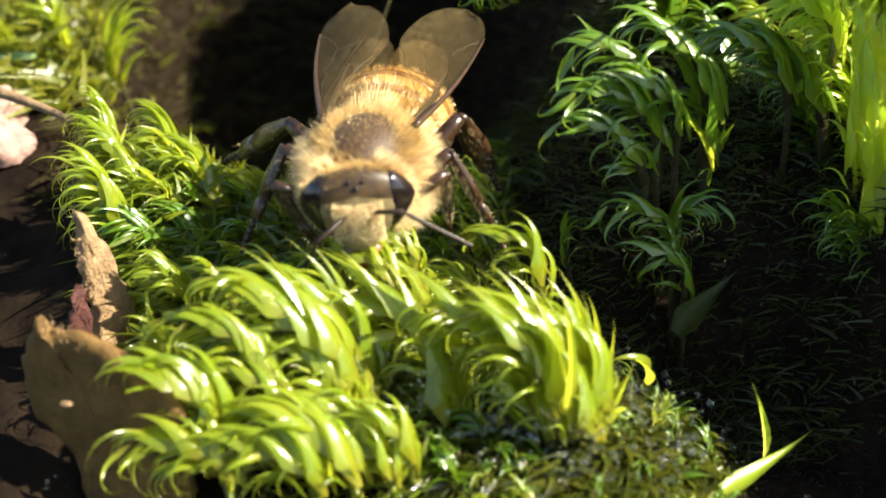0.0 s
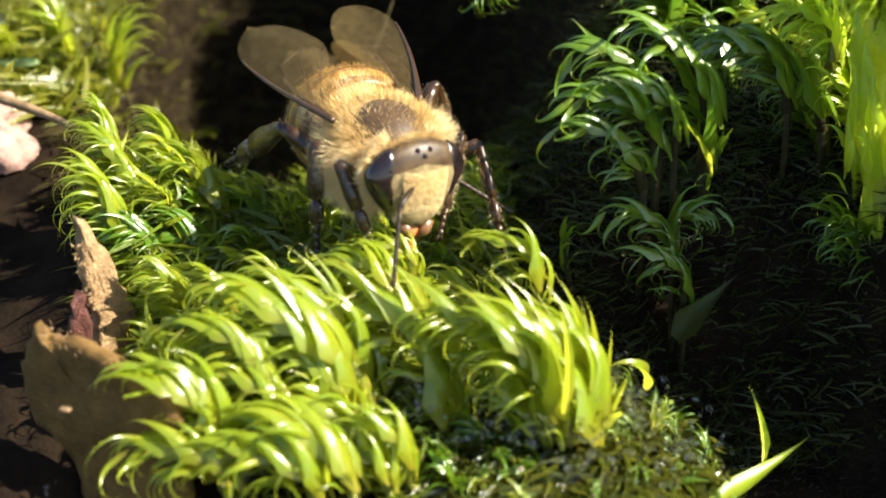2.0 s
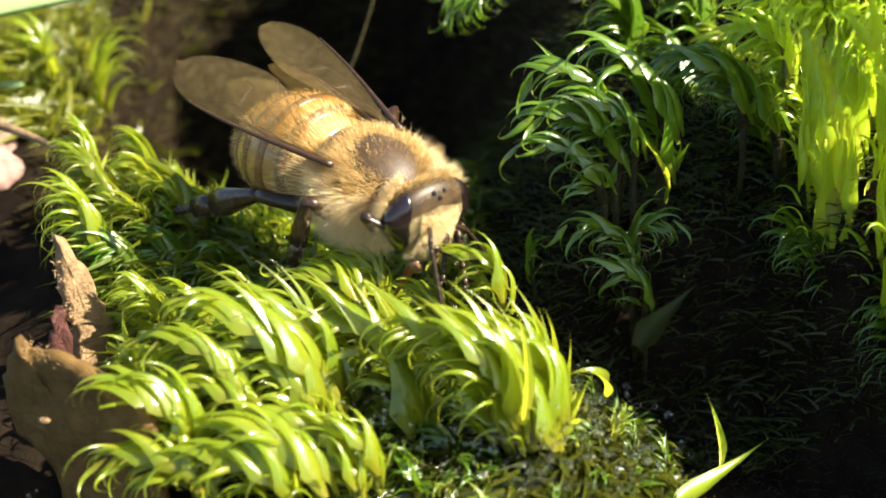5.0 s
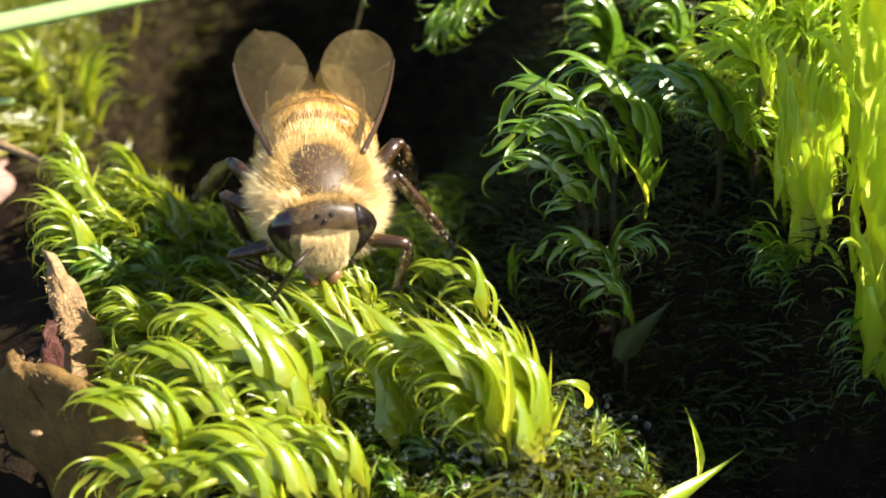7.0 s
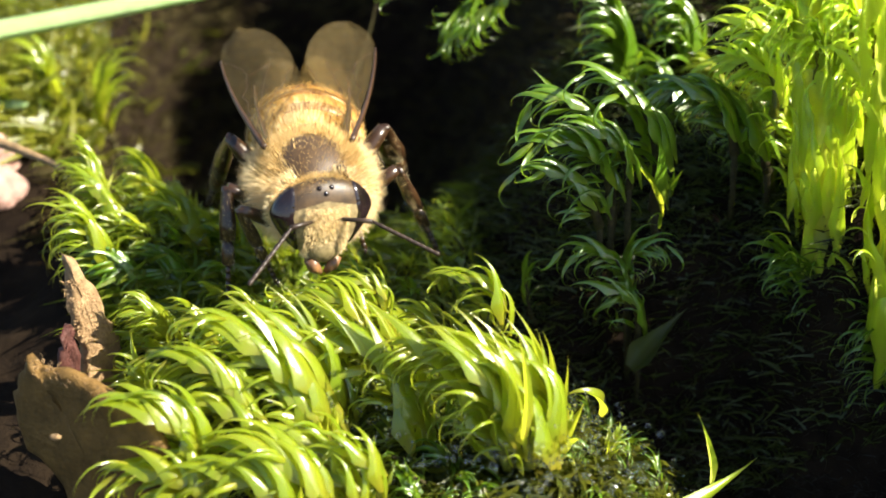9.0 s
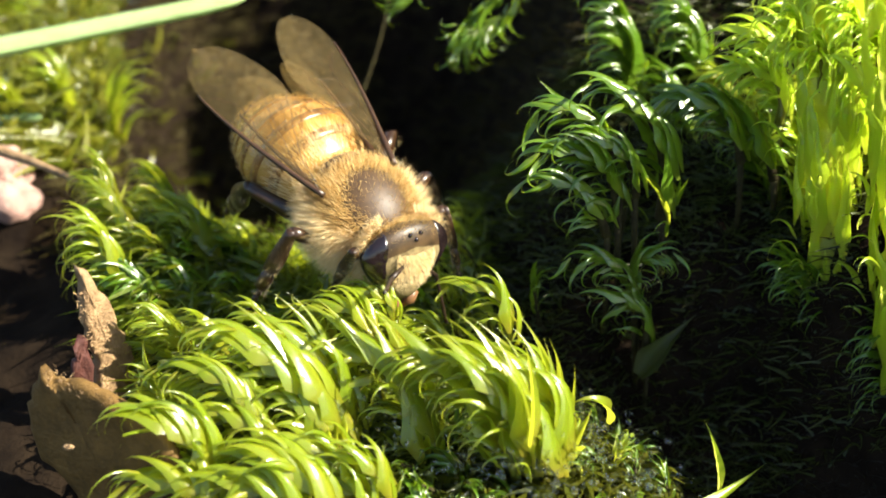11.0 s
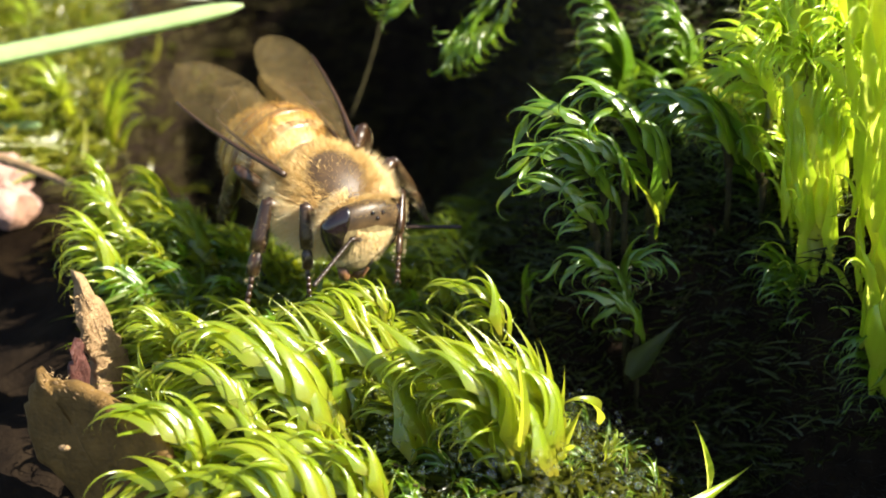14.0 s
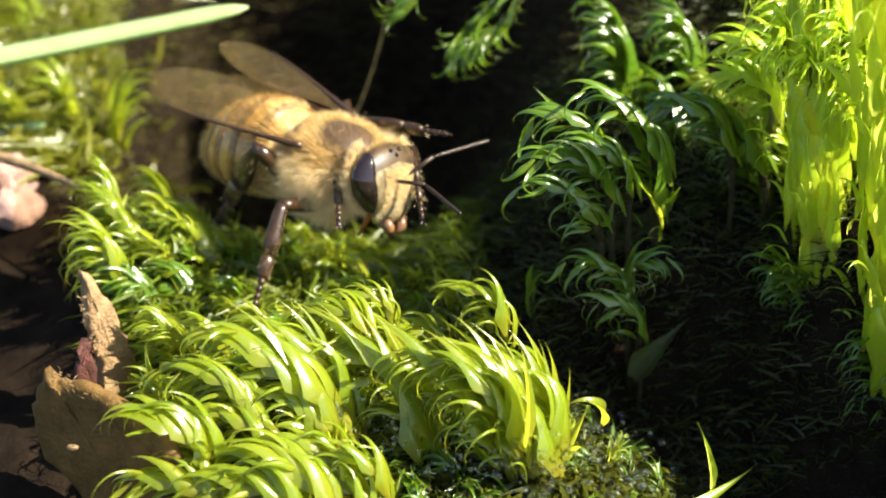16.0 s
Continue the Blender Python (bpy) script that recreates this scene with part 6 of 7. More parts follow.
    walk(LEGS[0][1], [
        (0, pose(0, 0.0025, 0, 30.7, -0.0, -180.0)),
        (0.5, pose(0, 0.0025, 0, -105.5, 0.0, 0.0)),
        (1, pose(0, 0.0025, 0, -106.5, -0.0, -0.0)),
        (1.5, pose(0, 0.0025, 0, -104.5, -0.0, -0.0)),
        (2, pose(0, 0.0025, 0, 37.0, 0.0, 180.0)),
        (2.5, pose(0, 0.0025, 0, 32.3, -0.0, -180.0)),
        (3, pose(0, 0.0025, 0, -119.3, -0.0, -0.0)),
        (3.5, pose(0, 0.0025, 0, 40.2, 0.0, -180.0)),
        (4, pose(0, 0.0025, 0, -92.6, -0.0, -0.0)),
        (4.2, pose(0, 0.0025, 0, -103.8, -0.0, -0.0)),
        (6.5, pose(0, 0.0025, 0, 35.8, -0.0, -180.0)),
        (7, pose(0, 0.0025, 0, 43.2, -0.0, 180.0)),
        (7.5, pose(0, 0.0025, 0, -98.1, -0.0, -0.0)),
        (8, pose(0, 0.0025, 0, -100.7, -0.0, -0.0)),
        (8.5, pose(0, 0.0025, 0, -100.1, -0.0, -0.0)),
        (9, pose(0, 0.0025, 0, 38.3, -0.0, -180.0)),
        (9.2, pose(0, 0.0025, 0, -122.8, -0.0, -0.0)),
        (11.5, pose(0, 0.0025, 0, 27.9, -0.0, 180.0)),
        (12, pose(0, 0.0025, 0, 32.8, -0.0, -180.0)),
        (12.5, pose(0, 0.0025, 0, 37.8, 0.0, 180.0)),
        (13, pose(0, 0.0025, 0, 14.1, -0.0, -180.0)),
        (13.5, pose(0, 0.0025, 0, 33.2, -0.0, 180.0)),
        (14, pose(0, 0.0025, 0, 39.9, -0.0, -180.0)),
        (14.5, pose(0, 0.0025, 0, 24.2, 0.0, 180.0)),
        (15, pose(0, 0.0025, 0, 34.9, 0.0, -180.0)),
        (15.5, pose(0, 0.0025, 0, -131.4, -0.0, -0.0)),
        (16, pose(0, 0.0025, 0, 39.3, 0.0, 180.0)),
    ])
    walk(LEGS[1][0], [
        (0, pose(0.0011, 0, -0.00145, 45.8, 8.2, -83.4)),
        (0.5, pose(0.0011, 0, -0.00145, 49.6, 2.2, -92.9)),
        (1, pose(0.0011, 0, -0.00145, 53.4, 6.5, -86.2)),
        (1.5, pose(0.0011, 0, -0.00145, 50.7, 10.9, -79.1)),
        (2, pose(0.0011, 0, -0.00145, 121.8, -7.0, 94.5)),
        (2.5, pose(0.0011, 0, -0.00145, 123.4, -5.5, 92.3)),
        (3, pose(0.0011, 0, -0.00145, 124.2, -6.7, 94.2)),
        (3.5, pose(0.0011, 0, -0.00145, 56.2, 1.8, -93.5)),
        (4, pose(0.0011, 0, -0.00145, 47.2, 1.9, -93.3)),
        (4.2, pose(0.0011, 0, -0.00145, 47.7, -5.6, -105.0)),
        (6.5, pose(0.0011, 0, -0.00145, 45.6, -10.5, -112.9)),
        (7, pose(0.0011, 0, -0.00145, 154.4, 3.3, 78.6)),
        (7.5, pose(0.0011, 0, -0.00145, 153.3, 0.7, 82.5)),
        (8, pose(0.0011, 0, -0.00145, 160.4, -16.9, 111.6)),
        (8.5, pose(0.0011, 0, -0.00145, 160.6, -18.8, 115.4)),
        (9, pose(0.0011, 0, -0.00145, 40.4, 18.4, -65.3)),
        (9.2, pose(0.0011, 0, -0.00145, 35.6, 14.3, -73.2)),
        (11.5, pose(0.0011, 0, -0.00145, 46.6, -4.1, -102.7)),
        (12, pose(0.0011, 0, -0.00145, 62.1, -2.2, -99.8)),
        (12.5, pose(0.0011, 0, -0.00145, 67.3, -0.1, -96.4)),
        (13, pose(0.0011, 0, -0.00145, 113.9, 1.0, 82.1)),
        (13.5, pose(0.0011, 0, -0.00145, 62.5, 7.9, -83.9)),
        (14, pose(0.0011, 0, -0.00145, 55.4, 12.3, -76.6)),
        (14.5, pose(0.0011, 0, -0.00145, 62.9, 13.7, -74.2)),
        (15, pose(0.0011, 0, -0.00145, 51.0, 12.9, -75.6)),
        (15.5, pose(0.0011, 0, -0.00145, 39.8, 11.9, -77.2)),
        (16, pose(0.0011, 0, -0.00145, 24.5, 8.8, -82.4)),
    ])
    walk(LEGS[1][1], [
        (0, pose(0, 0.0027, 0, -111.8, -0.0, 0.0)),
        (0.5, pose(0, 0.0027, 0, -118.8, 0.0, 0.0)),
        (1, pose(0, 0.0027, 0, -127.8, 0.0, 0.0)),
        (1.5, pose(0, 0.0027, 0, -119.7, 0.0, 0.0)),
        (2, pose(0, 0.0027, 0, 41.6, -0.0, 180.0)),
        (2.5, pose(0, 0.0027, 0, 41.6, -0.0, 180.0)),
        (3, pose(0, 0.0027, 0, 48.1, -0.0, 180.0)),
        (3.5, pose(0, 0.0027, 0, -128.2, 0.0, 0.0)),
        (4, pose(0, 0.0027, 0, -116.9, -0.0, 0.0)),
        (4.2, pose(0, 0.0027, 0, -118.8, -0.0, -0.0)),
        (6.5, pose(0, 0.0027, 0, -128.9, 0.0, 0.0)),
        (7, pose(0, 0.0027, 0, 41.5, 0.0, 180.0)),
        (7.5, pose(0, 0.0027, 0, 42.0, -0.0, -180.0)),
        (8, pose(0, 0.0027, 0, 36.7, 0.0, 180.0)),
        (8.5, pose(0, 0.0027, 0, 36.2, 0.0, -180.0)),
        (9, pose(0, 0.0027, 0, -117.4, 0.0, 0.0)),
        (9.2, pose(0, 0.0027, 0, -103.8, -0.0, -0.0)),
        (11.5, pose(0, 0.0027, 0, -112.8, -0.0, -0.0)),
        (12, pose(0, 0.0027, 0, -125.9, 0.0, 0.0)),
        (12.5, pose(0, 0.0027, 0, -126.9, -0.0, -0.0)),
        (13, pose(0, 0.0027, 0, 49.7, -0.0, 180.0)),
        (13.5, pose(0, 0.0027, 0, -121.9, -0.0, 0.0)),
        (14, pose(0, 0.0027, 0, -114.4, -0.0, 0.0)),
        (14.5, pose(0, 0.0027, 0, -125.8, -0.0, 0.0)),
        (15, pose(0, 0.0027, 0, -115.1, 0.0, 0.0)),
        (15.5, pose(0, 0.0027, 0, -98.2, 0.0, 0.0)),
        (16, pose(0, 0.0027, 0, -72.8, -0.0, -0.0)),
    ])
    walk(LEGS[2][0], [
        (0, pose(0.00105, -0.0013, -0.00135, 30.8, -6.8, -121.2)),
        (0.5, pose(0.00105, -0.0013, -0.00135, 15.8, -8.6, -123.9)),
        (1, pose(0.00105, -0.0013, -0.00135, 25.2, -6.3, -120.5)),
        (1.5, pose(0.00105, -0.0013, -0.00135, 40.1, -7.2, -121.9)),
        (2, pose(0.00105, -0.0013, -0.00135, 42.6, -21.4, -145.8)),
        (2.5, pose(0.00105, -0.0013, -0.00135, 46.5, -20.2, -143.5)),
        (3, pose(0.00105, -0.0013, -0.00135, 45.4, -20.1, -143.2)),
        (3.5, pose(0.00105, -0.0013, -0.00135, 52.3, -23.3, -150.0)),
        (4, pose(0.00105, -0.0013, -0.00135, 49.9, -23.9, -151.3)),
        (4.2, pose(0.00105, -0.0013, -0.00135, 33.3, -27.0, -158.8)),
        (6.5, pose(0.00105, -0.0013, -0.00135, -9.5, -21.2, -145.5)),
        (7, pose(0.00105, -0.0013, -0.00135, 15.5, -16.4, -136.5)),
        (7.5, pose(0.00105, -0.0013, -0.00135, 15.7, -8.9, -124.4)),
        (8, pose(0.00105, -0.0013, -0.00135, 29.1, -0.6, -112.1)),
        (8.5, pose(0.00105, -0.0013, -0.00135, 31.5, 1.2, -109.5)),
        (9, pose(0.00105, -0.0013, -0.00135, 46.7, -13.8, -132.1)),
        (9.2, pose(0.00105, -0.0013, -0.00135, 54.6, -18.5, -140.2)),
        (11.5, pose(0.00105, -0.0013, -0.00135, 8.9, -24.3, -152.3)),
        (12, pose(0.00105, -0.0013, -0.00135, 27.6, -24.7, -153.1)),
        (12.5, pose(0.00105, -0.0013, -0.00135, 28.4, -24.2, -151.9)),
        (13, pose(0.00105, -0.0013, -0.00135, 25.6, -25.0, -153.7)),
        (13.5, pose(0.00105, -0.0013, -0.00135, 46.7, -23.9, -151.2)),
        (14, pose(0.00105, -0.0013, -0.00135, 56.0, -22.1, -147.3)),
        (14.5, pose(0.00105, -0.0013, -0.00135, 51.9, -21.2, -145.4)),
        (15, pose(0.00105, -0.0013, -0.00135, 56.7, -21.5, -146.0)),
        (15.5, pose(0.00105, -0.0013, -0.00135, 63.0, -21.1, -145.2)),
        (16, pose(0.00105, -0.0013, -0.00135, 62.4, -21.2, -145.4)),
    ])
    walk(LEGS[2][1], [
        (0, pose(0, 0.0031, 0, -66.2, -0.0, -0.0)),
        (0.5, pose(0, 0.0031, 0, -45.7, -0.0, -0.0)),
        (1, pose(0, 0.0031, 0, -62.7, -0.0, -0.0)),
        (1.5, pose(0, 0.0031, 0, -77.3, -0.0, 0.0)),
        (2, pose(0, 0.0031, 0, -76.9, 0.0, 0.0)),
        (2.5, pose(0, 0.0031, 0, -81.2, -0.0, -0.0)),
        (3, pose(0, 0.0031, 0, -79.8, 0.0, 0.0)),
        (3.5, pose(0, 0.0031, 0, -92.8, 0.0, 0.0)),
        (4, pose(0, 0.0031, 0, -92.2, -0.0, -0.0)),
        (4.2, pose(0, 0.0031, 0, -77.1, 0.0, 0.0)),
        (6.5, pose(0, 0.0031, 0, -16.5, -0.0, -0.0)),
        (7, pose(0, 0.0031, 0, -60.8, -0.0, -0.0)),
        (7.5, pose(0, 0.0031, 0, -69.0, -0.0, -0.0)),
        (8, pose(0, 0.0031, 0, -91.8, -0.0, -0.0)),
        (8.5, pose(0, 0.0031, 0, -94.6, -0.0, -0.0)),
        (9, pose(0, 0.0031, 0, -106.5, -0.0, 0.0)),
        (9.2, pose(0, 0.0031, 0, -119.8, 0.0, 0.0)),
        (11.5, pose(0, 0.0031, 0, -76.6, -0.0, 0.0)),
        (12, pose(0, 0.0031, 0, -92.0, -0.0, -0.0)),
        (12.5, pose(0, 0.0031, 0, -95.1, -0.0, 0.0)),
        (13, pose(0, 0.0031, 0, -89.7, -0.0, 0.0)),
        (13.5, pose(0, 0.0031, 0, -108.8, -0.0, 0.0)),
        (14, pose(0, 0.0031, 0, -118.8, 0.0, 0.0)),
        (14.5, pose(0, 0.0031, 0, -115.3, 0.0, 0.0)),
        (15, pose(0, 0.0031, 0, -118.1, -0.0, -0.0)),
        (15.5, pose(0, 0.0031, 0, -125.9, -0.0, -0.0)),
        (16, pose(0, 0.0031, 0, -125.4, -0.0, 0.0)),
    ])
    walk(LEGS[3][0], [
        (0, pose(-0.00085, 0.0013, -0.0012, 37.1, 27.8, 126.6)),
        (0.5, pose(-0.00085, 0.0013, -0.0012, 13.8, 11.8, 92.8)),
        (1, pose(-0.00085, 0.0013, -0.0012, 13.2, 10.3, 90.3)),
        (1.5, pose(-0.00085, 0.0013, -0.0012, 3.4, -2.1, 71.4)),
        (2, pose(-0.00085, 0.0013, -0.0012, 116.4, 30.4, -167.1)),
        (2.5, pose(-0.00085, 0.0013, -0.0012, 13.8, -33.2, -4.1)),
        (3, pose(-0.00085, 0.0013, -0.0012, 16.7, -33.7, -14.5)),
        (3.5, pose(-0.00085, 0.0013, -0.0012, 42.2, -33.6, -10.8)),
        (4, pose(-0.00085, 0.0013, -0.0012, 27.0, -33.7, -19.1)),
        (4.2, pose(-0.00085, 0.0013, -0.0012, 41.8, -32.7, -31.6)),
        (6.5, pose(-0.00085, 0.0013, -0.0012, 143.9, 8.8, -119.0)),
        (7, pose(-0.00085, 0.0013, -0.0012, 4.7, -2.6, 70.6)),
        (7.5, pose(-0.00085, 0.0013, -0.0012, 19.3, 4.9, 81.9)),
        (8, pose(-0.00085, 0.0013, -0.0012, 26.4, 4.7, 81.6)),
        (8.5, pose(-0.00085, 0.0013, -0.0012, 158.1, 4.3, -112.0)),
        (9, pose(-0.00085, 0.0013, -0.0012, 96.7, -0.1, -105.4)),
        (9.2, pose(-0.00085, 0.0013, -0.0012, 72.1, -18.9, 43.7)),
        (11.5, pose(-0.00085, 0.0013, -0.0012, 45.7, -15.7, 49.6)),
        (12, pose(-0.00085, 0.0013, -0.0012, 43.0, -15.9, 49.1)),
        (12.5, pose(-0.00085, 0.0013, -0.0012, 45.0, -15.7, 49.5)),
        (13, pose(-0.00085, 0.0013, -0.0012, 44.7, -15.9, 49.2)),
        (13.5, pose(-0.00085, 0.0013, -0.0012, 81.7, -31.5, 7.7)),
        (14, pose(-0.00085, 0.0013, -0.0012, 69.5, -33.6, -11.0)),
        (14.5, pose(-0.00085, 0.0013, -0.0012, 66.1, -33.1, -3.7)),
        (15, pose(-0.00085, 0.0013, -0.0012, 33.7, -16.0, 49.0)),
        (15.5, pose(-0.00085, 0.0013, -0.0012, 29.9, -15.7, 49.6)),
        (16, pose(-0.00085, 0.0013, -0.0012, 70.8, -33.5, -23.2)),
    ])
    walk(LEGS[3][1], [
        (0, pose(0, 0.0025, 0, -112.4, 0.0, 0.0)),
        (0.5, pose(0, 0.0025, 0, -124.0, -0.0, 0.0)),
        (1, pose(0, 0.0025, 0, -127.4, 0.0, -0.0)),
        (1.5, pose(0, 0.0025, 0, -129.9, -0.0, -0.0)),
        (2, pose(0, 0.0025, 0, 35.8, 0.0, 180.0)),
        (2.5, pose(0, 0.0025, 0, -93.6, 0.0, -0.0)),
        (3, pose(0, 0.0025, 0, -92.4, -0.0, 0.0)),
        (3.5, pose(0, 0.0025, 0, -105.8, 0.0, 0.0)),
        (4, pose(0, 0.0025, 0, -83.4, -0.0, -0.0)),
        (4.2, pose(0, 0.0025, 0, -95.7, 0.0, 0.0)),
        (6.5, pose(0, 0.0025, 0, 33.3, 0.0, -180.0)),
        (7, pose(0, 0.0025, 0, -105.5, -0.0, -0.0)),
        (7.5, pose(0, 0.0025, 0, -130.2, -0.0, 0.0)),
        (8, pose(0, 0.0025, 0, -123.6, 0.0, 0.0)),
        (8.5, pose(0, 0.0025, 0, 32.9, -0.0, 180.0)),
        (9, pose(0, 0.0025, 0, 17.6, -0.0, 180.0)),
        (9.2, pose(0, 0.0025, 0, -128.8, -0.0, 0.0)),
        (11.5, pose(0, 0.0025, 0, -120.0, 0.0, 0.0)),
        (12, pose(0, 0.0025, 0, -117.7, 0.0, 0.0)),
        (12.5, pose(0, 0.0025, 0, -118.9, 0.0, 0.0)),
        (13, pose(0, 0.0025, 0, -118.7, 0.0, 0.0)),
        (13.5, pose(0, 0.0025, 0, -121.8, -0.0, -0.0)),
        (14, pose(0, 0.0025, 0, -111.3, 0.0, 0.0)),
        (14.5, pose(0, 0.0025, 0, -112.8, -0.0, -0.0)),
        (15, pose(0, 0.0025, 0, -111.7, 0.0, 0.0)),
        (15.5, pose(0, 0.0025, 0, -109.4, -0.0, 0.0)),
        (16, pose(0, 0.0025, 0, -104.8, -0.0, -0.0)),
    ])
    walk(LEGS[4][0], [
        (0, pose(-0.0011, 0, -0.00145, 48.3, -3.9, 90.4)),
        (0.5, pose(-0.0011, 0, -0.00145, 46.1, 7.8, 108.5)),
        (1, pose(-0.0011, 0, -0.00145, 42.1, 7.2, 107.6)),
        (1.5, pose(-0.0011, 0, -0.00145, 47.2, -6.4, 86.3)),
        (2, pose(-0.0011, 0, -0.00145, 33.6, -28.3, 39.8)),
        (2.5, pose(-0.0011, 0, -0.00145, 24.7, -29.2, 36.7)),
        (3, pose(-0.0011, 0, -0.00145, 24.2, -31.0, 28.2)),
        (3.5, pose(-0.0011, 0, -0.00145, 12.6, -32.9, 9.3)),
        (4, pose(-0.0011, 0, -0.00145, 3.7, -32.6, -1.6)),
        (4.2, pose(-0.0011, 0, -0.00145, 20.4, -31.9, -9.1)),
        (6.5, pose(-0.0011, 0, -0.00145, 65.3, -7.9, 84.0)),
        (7, pose(-0.0011, 0, -0.00145, 49.4, -1.7, 93.6)),
        (7.5, pose(-0.0011, 0, -0.00145, 125.3, -8.0, -71.1)),
        (8, pose(-0.0011, 0, -0.00145, 42.0, 0.0, 96.3)),
        (8.5, pose(-0.0011, 0, -0.00145, 43.2, -2.8, 92.1)),
        (9, pose(-0.0011, 0, -0.00145, 34.2, -0.0, 96.3)),
        (9.2, pose(-0.0011, 0, -0.00145, 35.9, 0.0, 96.4)),
        (11.5, pose(-0.0011, 0, -0.00145, 37.7, -0.8, 95.2)),
        (12, pose(-0.0011, 0, -0.00145, 39.4, -0.4, 95.7)),
        (12.5, pose(-0.0011, 0, -0.00145, 38.4, -0.6, 95.5)),
        (13, pose(-0.0011, 0, -0.00145, 40.0, -0.4, 95.7)),
        (13.5, pose(-0.0011, 0, -0.00145, 76.9, -12.9, 75.6)),
        (14, pose(-0.0011, 0, -0.00145, 41.6, -0.1, 96.2)),
        (14.5, pose(-0.0011, 0, -0.00145, 43.7, -0.1, 96.2)),
        (15, pose(-0.0011, 0, -0.00145, 46.1, -0.1, 96.2)),
        (15.5, pose(-0.0011, 0, -0.00145, 45.2, -0.1, 96.2)),
        (16, pose(-0.0011, 0, -0.00145, 105.4, -32.7, -0.3)),
    ])
    walk(LEGS[4][1], [
        (0, pose(0, 0.0027, 0, -110.4, 0.0, 0.0)),
        (0.5, pose(0, 0.0027, 0, -99.7, -0.0, -0.0)),
        (1, pose(0, 0.0027, 0, -92.1, -0.0, -0.0)),
        (1.5, pose(0, 0.0027, 0, -102.2, -0.0, 0.0)),
        (2, pose(0, 0.0027, 0, -100.2, 0.0, 0.0)),
        (2.5, pose(0, 0.0027, 0, -90.4, -0.0, 0.0)),
        (3, pose(0, 0.0027, 0, -88.1, 0.0, 0.0)),
        (3.5, pose(0, 0.0027, 0, -62.9, -0.0, 0.0)),
        (4, pose(0, 0.0027, 0, -50.3, -0.0, -0.0)),
        (4.2, pose(0, 0.0027, 0, -68.3, -0.0, -0.0)),
        (6.5, pose(0, 0.0027, 0, -128.4, 0.0, 0.0)),
        (7, pose(0, 0.0027, 0, -104.6, 0.0, 0.0)),
        (7.5, pose(0, 0.0027, 0, 21.1, -0.0, 180.0)),
        (8, pose(0, 0.0027, 0, -113.7, 0.0, -0.0)),
        (8.5, pose(0, 0.0027, 0, -109.1, -0.0, -0.0)),
        (9, pose(0, 0.0027, 0, -103.5, -0.0, -0.0)),
        (9.2, pose(0, 0.0027, 0, -104.4, 0.0, 0.0)),
        (11.5, pose(0, 0.0027, 0, -105.8, 0.0, 0.0)),
        (12, pose(0, 0.0027, 0, -106.8, -0.0, -0.0)),
        (12.5, pose(0, 0.0027, 0, -106.4, 0.0, 0.0)),
        (13, pose(0, 0.0027, 0, -107.1, 0.0, 0.0)),
        (13.5, pose(0, 0.0027, 0, -119.4, 0.0, 0.0)),
        (14, pose(0, 0.0027, 0, -107.7, -0.0, -0.0)),
        (14.5, pose(0, 0.0027, 0, -108.8, 0.0, 0.0)),
        (15, pose(0, 0.0027, 0, -110.0, -0.0, 0.0)),
        (15.5, pose(0, 0.0027, 0, -109.5, -0.0, -0.0)),
        (16, pose(0, 0.0027, 0, -97.1, -0.0, -0.0)),
    ])
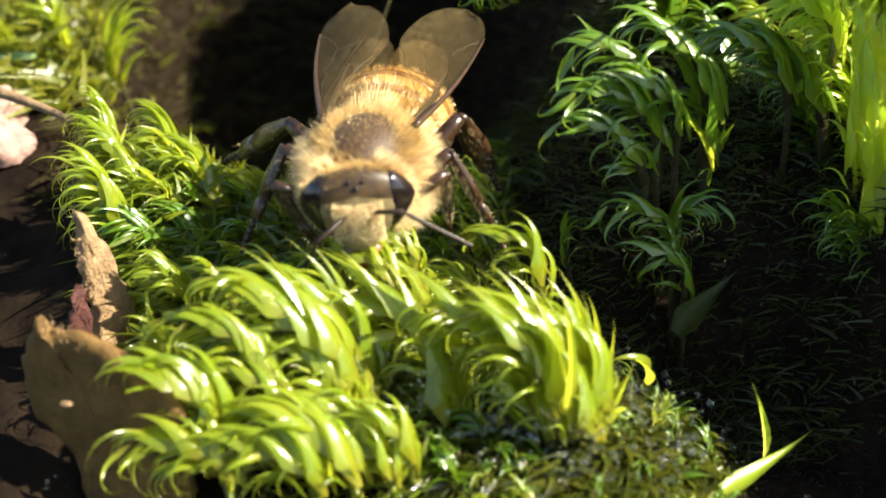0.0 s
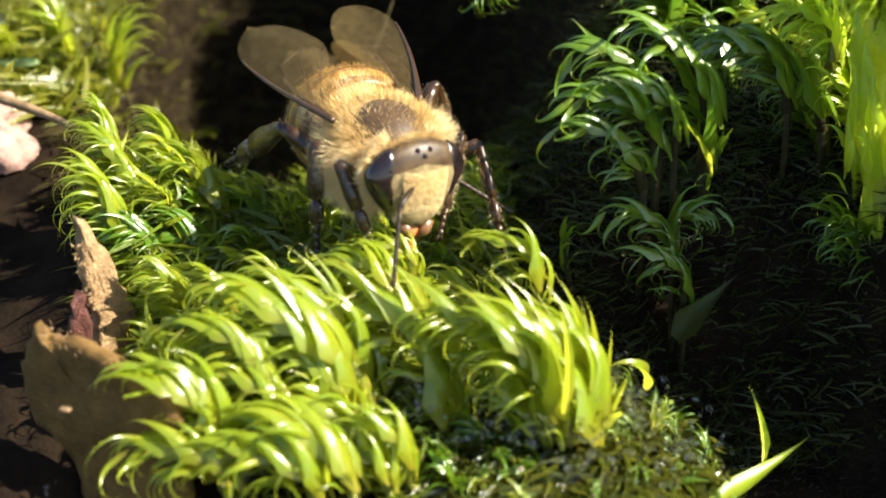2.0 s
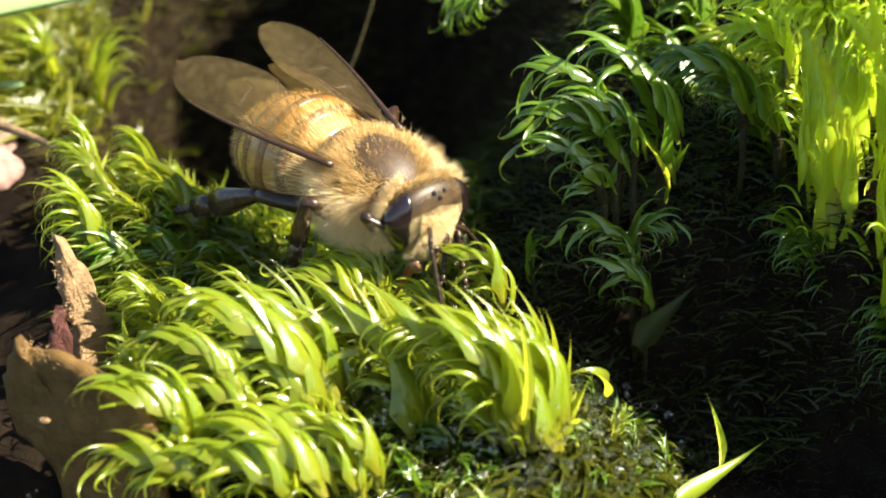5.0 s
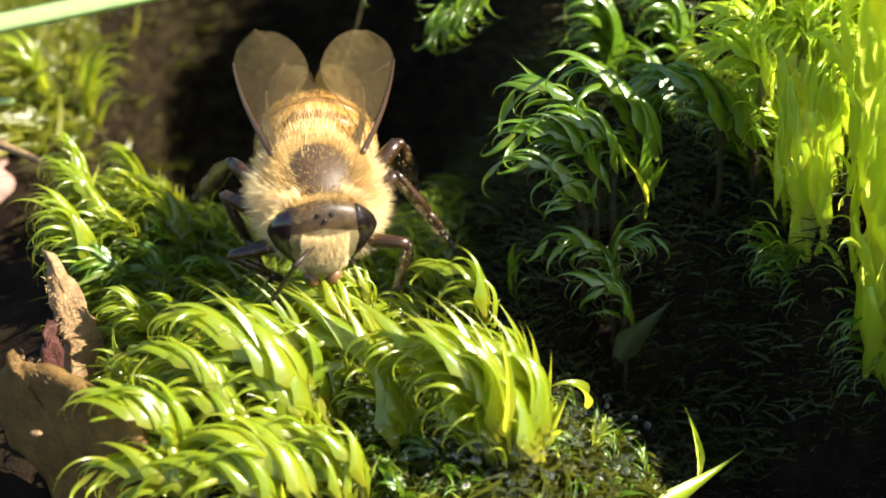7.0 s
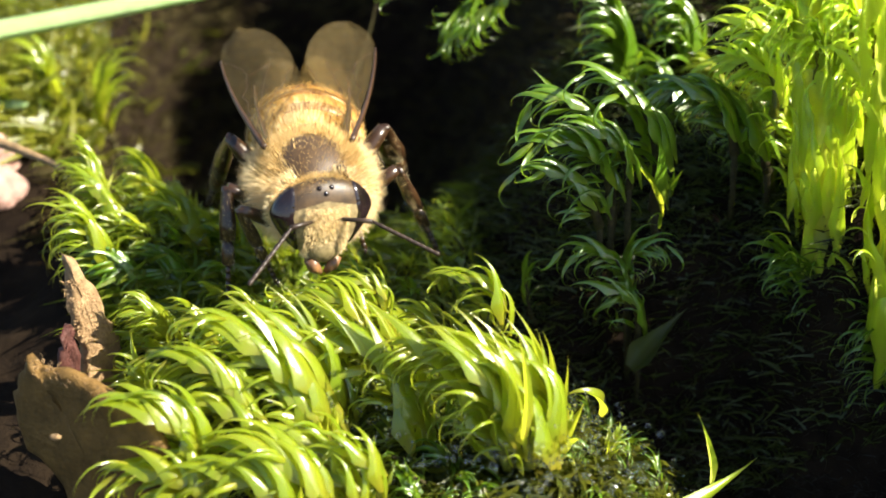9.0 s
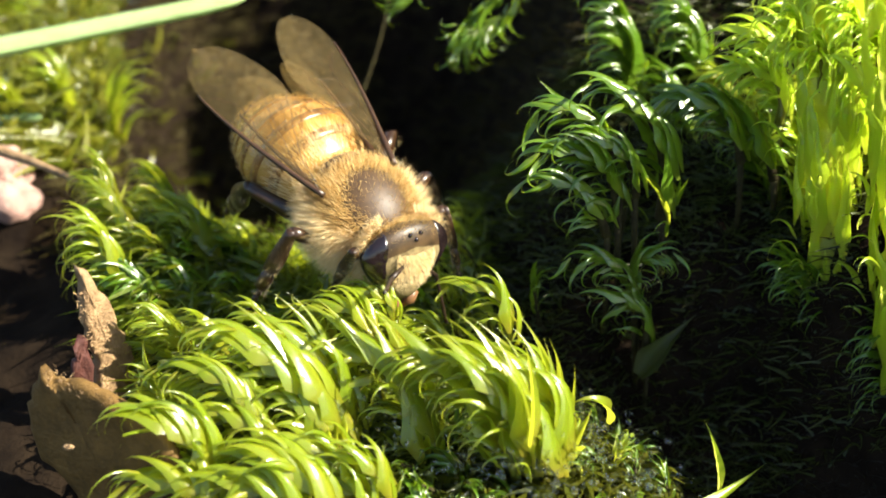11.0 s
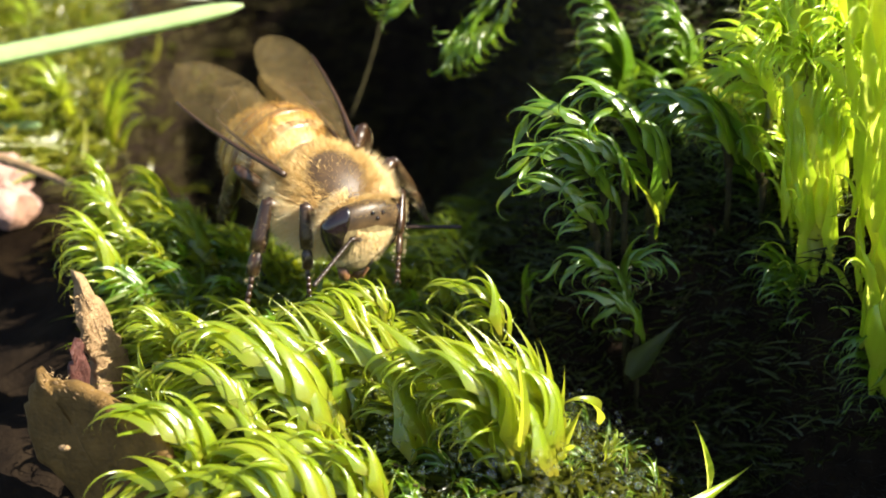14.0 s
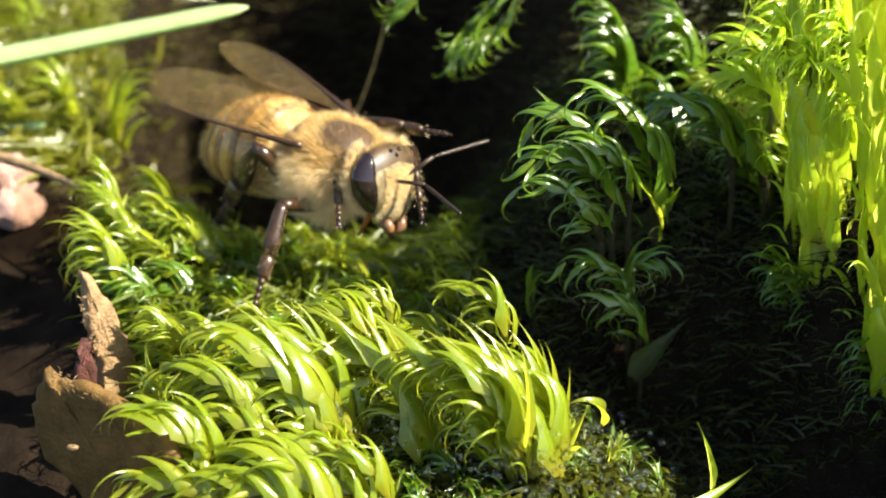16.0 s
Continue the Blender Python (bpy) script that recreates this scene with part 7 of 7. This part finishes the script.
    walk(LEGS[5][0], [
        (0, pose(-0.00105, -0.0013, -0.00135, 49.1, 15.4, 134.8)),
        (0.5, pose(-0.00105, -0.0013, -0.00135, 48.4, 15.3, 134.6)),
        (1, pose(-0.00105, -0.0013, -0.00135, 48.0, 15.2, 134.5)),
        (1.5, pose(-0.00105, -0.0013, -0.00135, 54.6, 15.8, 135.4)),
        (2, pose(-0.00105, -0.0013, -0.00135, 53.9, 15.7, 135.3)),
        (2.5, pose(-0.00105, -0.0013, -0.00135, 54.7, 15.7, 135.3)),
        (3, pose(-0.00105, -0.0013, -0.00135, 54.2, 15.7, 135.3)),
        (3.5, pose(-0.00105, -0.0013, -0.00135, 55.8, 15.8, 135.5)),
        (4, pose(-0.00105, -0.0013, -0.00135, 53.9, 15.7, 135.3)),
        (4.2, pose(-0.00105, -0.0013, -0.00135, 48.6, 15.3, 134.7)),
        (6.5, pose(-0.00105, -0.0013, -0.00135, 39.1, 14.3, 132.9)),
        (7, pose(-0.00105, -0.0013, -0.00135, 41.9, 14.7, 133.6)),
        (7.5, pose(-0.00105, -0.0013, -0.00135, 82.6, 10.8, 127.3)),
        (8, pose(-0.00105, -0.0013, -0.00135, 40.5, 14.2, 132.8)),
        (8.5, pose(-0.00105, -0.0013, -0.00135, 43.8, 14.7, 133.5)),
        (9, pose(-0.00105, -0.0013, -0.00135, 43.4, 14.9, 133.9)),
        (9.2, pose(-0.00105, -0.0013, -0.00135, 45.9, 15.1, 134.3)),
        (11.5, pose(-0.00105, -0.0013, -0.00135, 32.1, 12.1, 129.4)),
        (12, pose(-0.00105, -0.0013, -0.00135, 37.1, 13.5, 131.6)),
        (12.5, pose(-0.00105, -0.0013, -0.00135, 70.5, 1.3, 113.1)),
        (13, pose(-0.00105, -0.0013, -0.00135, 37.0, 13.4, 131.4)),
        (13.5, pose(-0.00105, -0.0013, -0.00135, 42.6, 14.5, 133.4)),
        (14, pose(-0.00105, -0.0013, -0.00135, 45.7, 14.9, 134.0)),
        (14.5, pose(-0.00105, -0.0013, -0.00135, 45.3, 14.8, 133.8)),
        (15, pose(-0.00105, -0.0013, -0.00135, 50.8, 15.5, 134.9)),
        (15.5, pose(-0.00105, -0.0013, -0.00135, 52.0, 15.6, 135.1)),
        (16, pose(-0.00105, -0.0013, -0.00135, 52.4, 15.6, 135.2)),
    ])
    walk(LEGS[5][1], [
        (0, pose(0, 0.0031, 0, -108.1, -0.0, -0.0)),
        (0.5, pose(0, 0.0031, 0, -107.8, -0.0, -0.0)),
        (1, pose(0, 0.0031, 0, -107.7, 0.0, 0.0)),
        (1.5, pose(0, 0.0031, 0, -110.7, -0.0, -0.0)),
        (2, pose(0, 0.0031, 0, -110.4, -0.0, -0.0)),
        (2.5, pose(0, 0.0031, 0, -110.8, -0.0, -0.0)),
        (3, pose(0, 0.0031, 0, -110.5, 0.0, 0.0)),
        (3.5, pose(0, 0.0031, 0, -111.3, 0.0, -0.0)),
        (4, pose(0, 0.0031, 0, -110.4, 0.0, 0.0)),
        (4.2, pose(0, 0.0031, 0, -107.8, -0.0, -0.0)),
        (6.5, pose(0, 0.0031, 0, -103.7, 0.0, 0.0)),
        (7, pose(0, 0.0031, 0, -104.3, -0.0, -0.0)),
        (7.5, pose(0, 0.0031, 0, -114.4, 0.0, 0.0)),
        (8, pose(0, 0.0031, 0, -103.9, -0.0, -0.0)),
        (8.5, pose(0, 0.0031, 0, -105.4, -0.0, -0.0)),
        (9, pose(0, 0.0031, 0, -105.4, -0.0, -0.0)),
        (9.2, pose(0, 0.0031, 0, -106.5, -0.0, -0.0)),
        (11.5, pose(0, 0.0031, 0, -103.3, 0.0, 0.0)),
        (12, pose(0, 0.0031, 0, -104.7, -0.0, -0.0)),
        (12.5, pose(0, 0.0031, 0, -98.1, 0.0, -0.0)),
        (13, pose(0, 0.0031, 0, -104.8, -0.0, 0.0)),
        (13.5, pose(0, 0.0031, 0, -106.0, 0.0, 0.0)),
        (14, pose(0, 0.0031, 0, -107.0, 0.0, 0.0)),
        (14.5, pose(0, 0.0031, 0, -106.9, 0.0, -0.0)),
        (15, pose(0, 0.0031, 0, -109.0, -0.0, -0.0)),
        (15.5, pose(0, 0.0031, 0, -109.5, -0.0, -0.0)),
        (16, pose(0, 0.0031, 0, -109.7, 0.0, 0.0)),
    ])


motions()
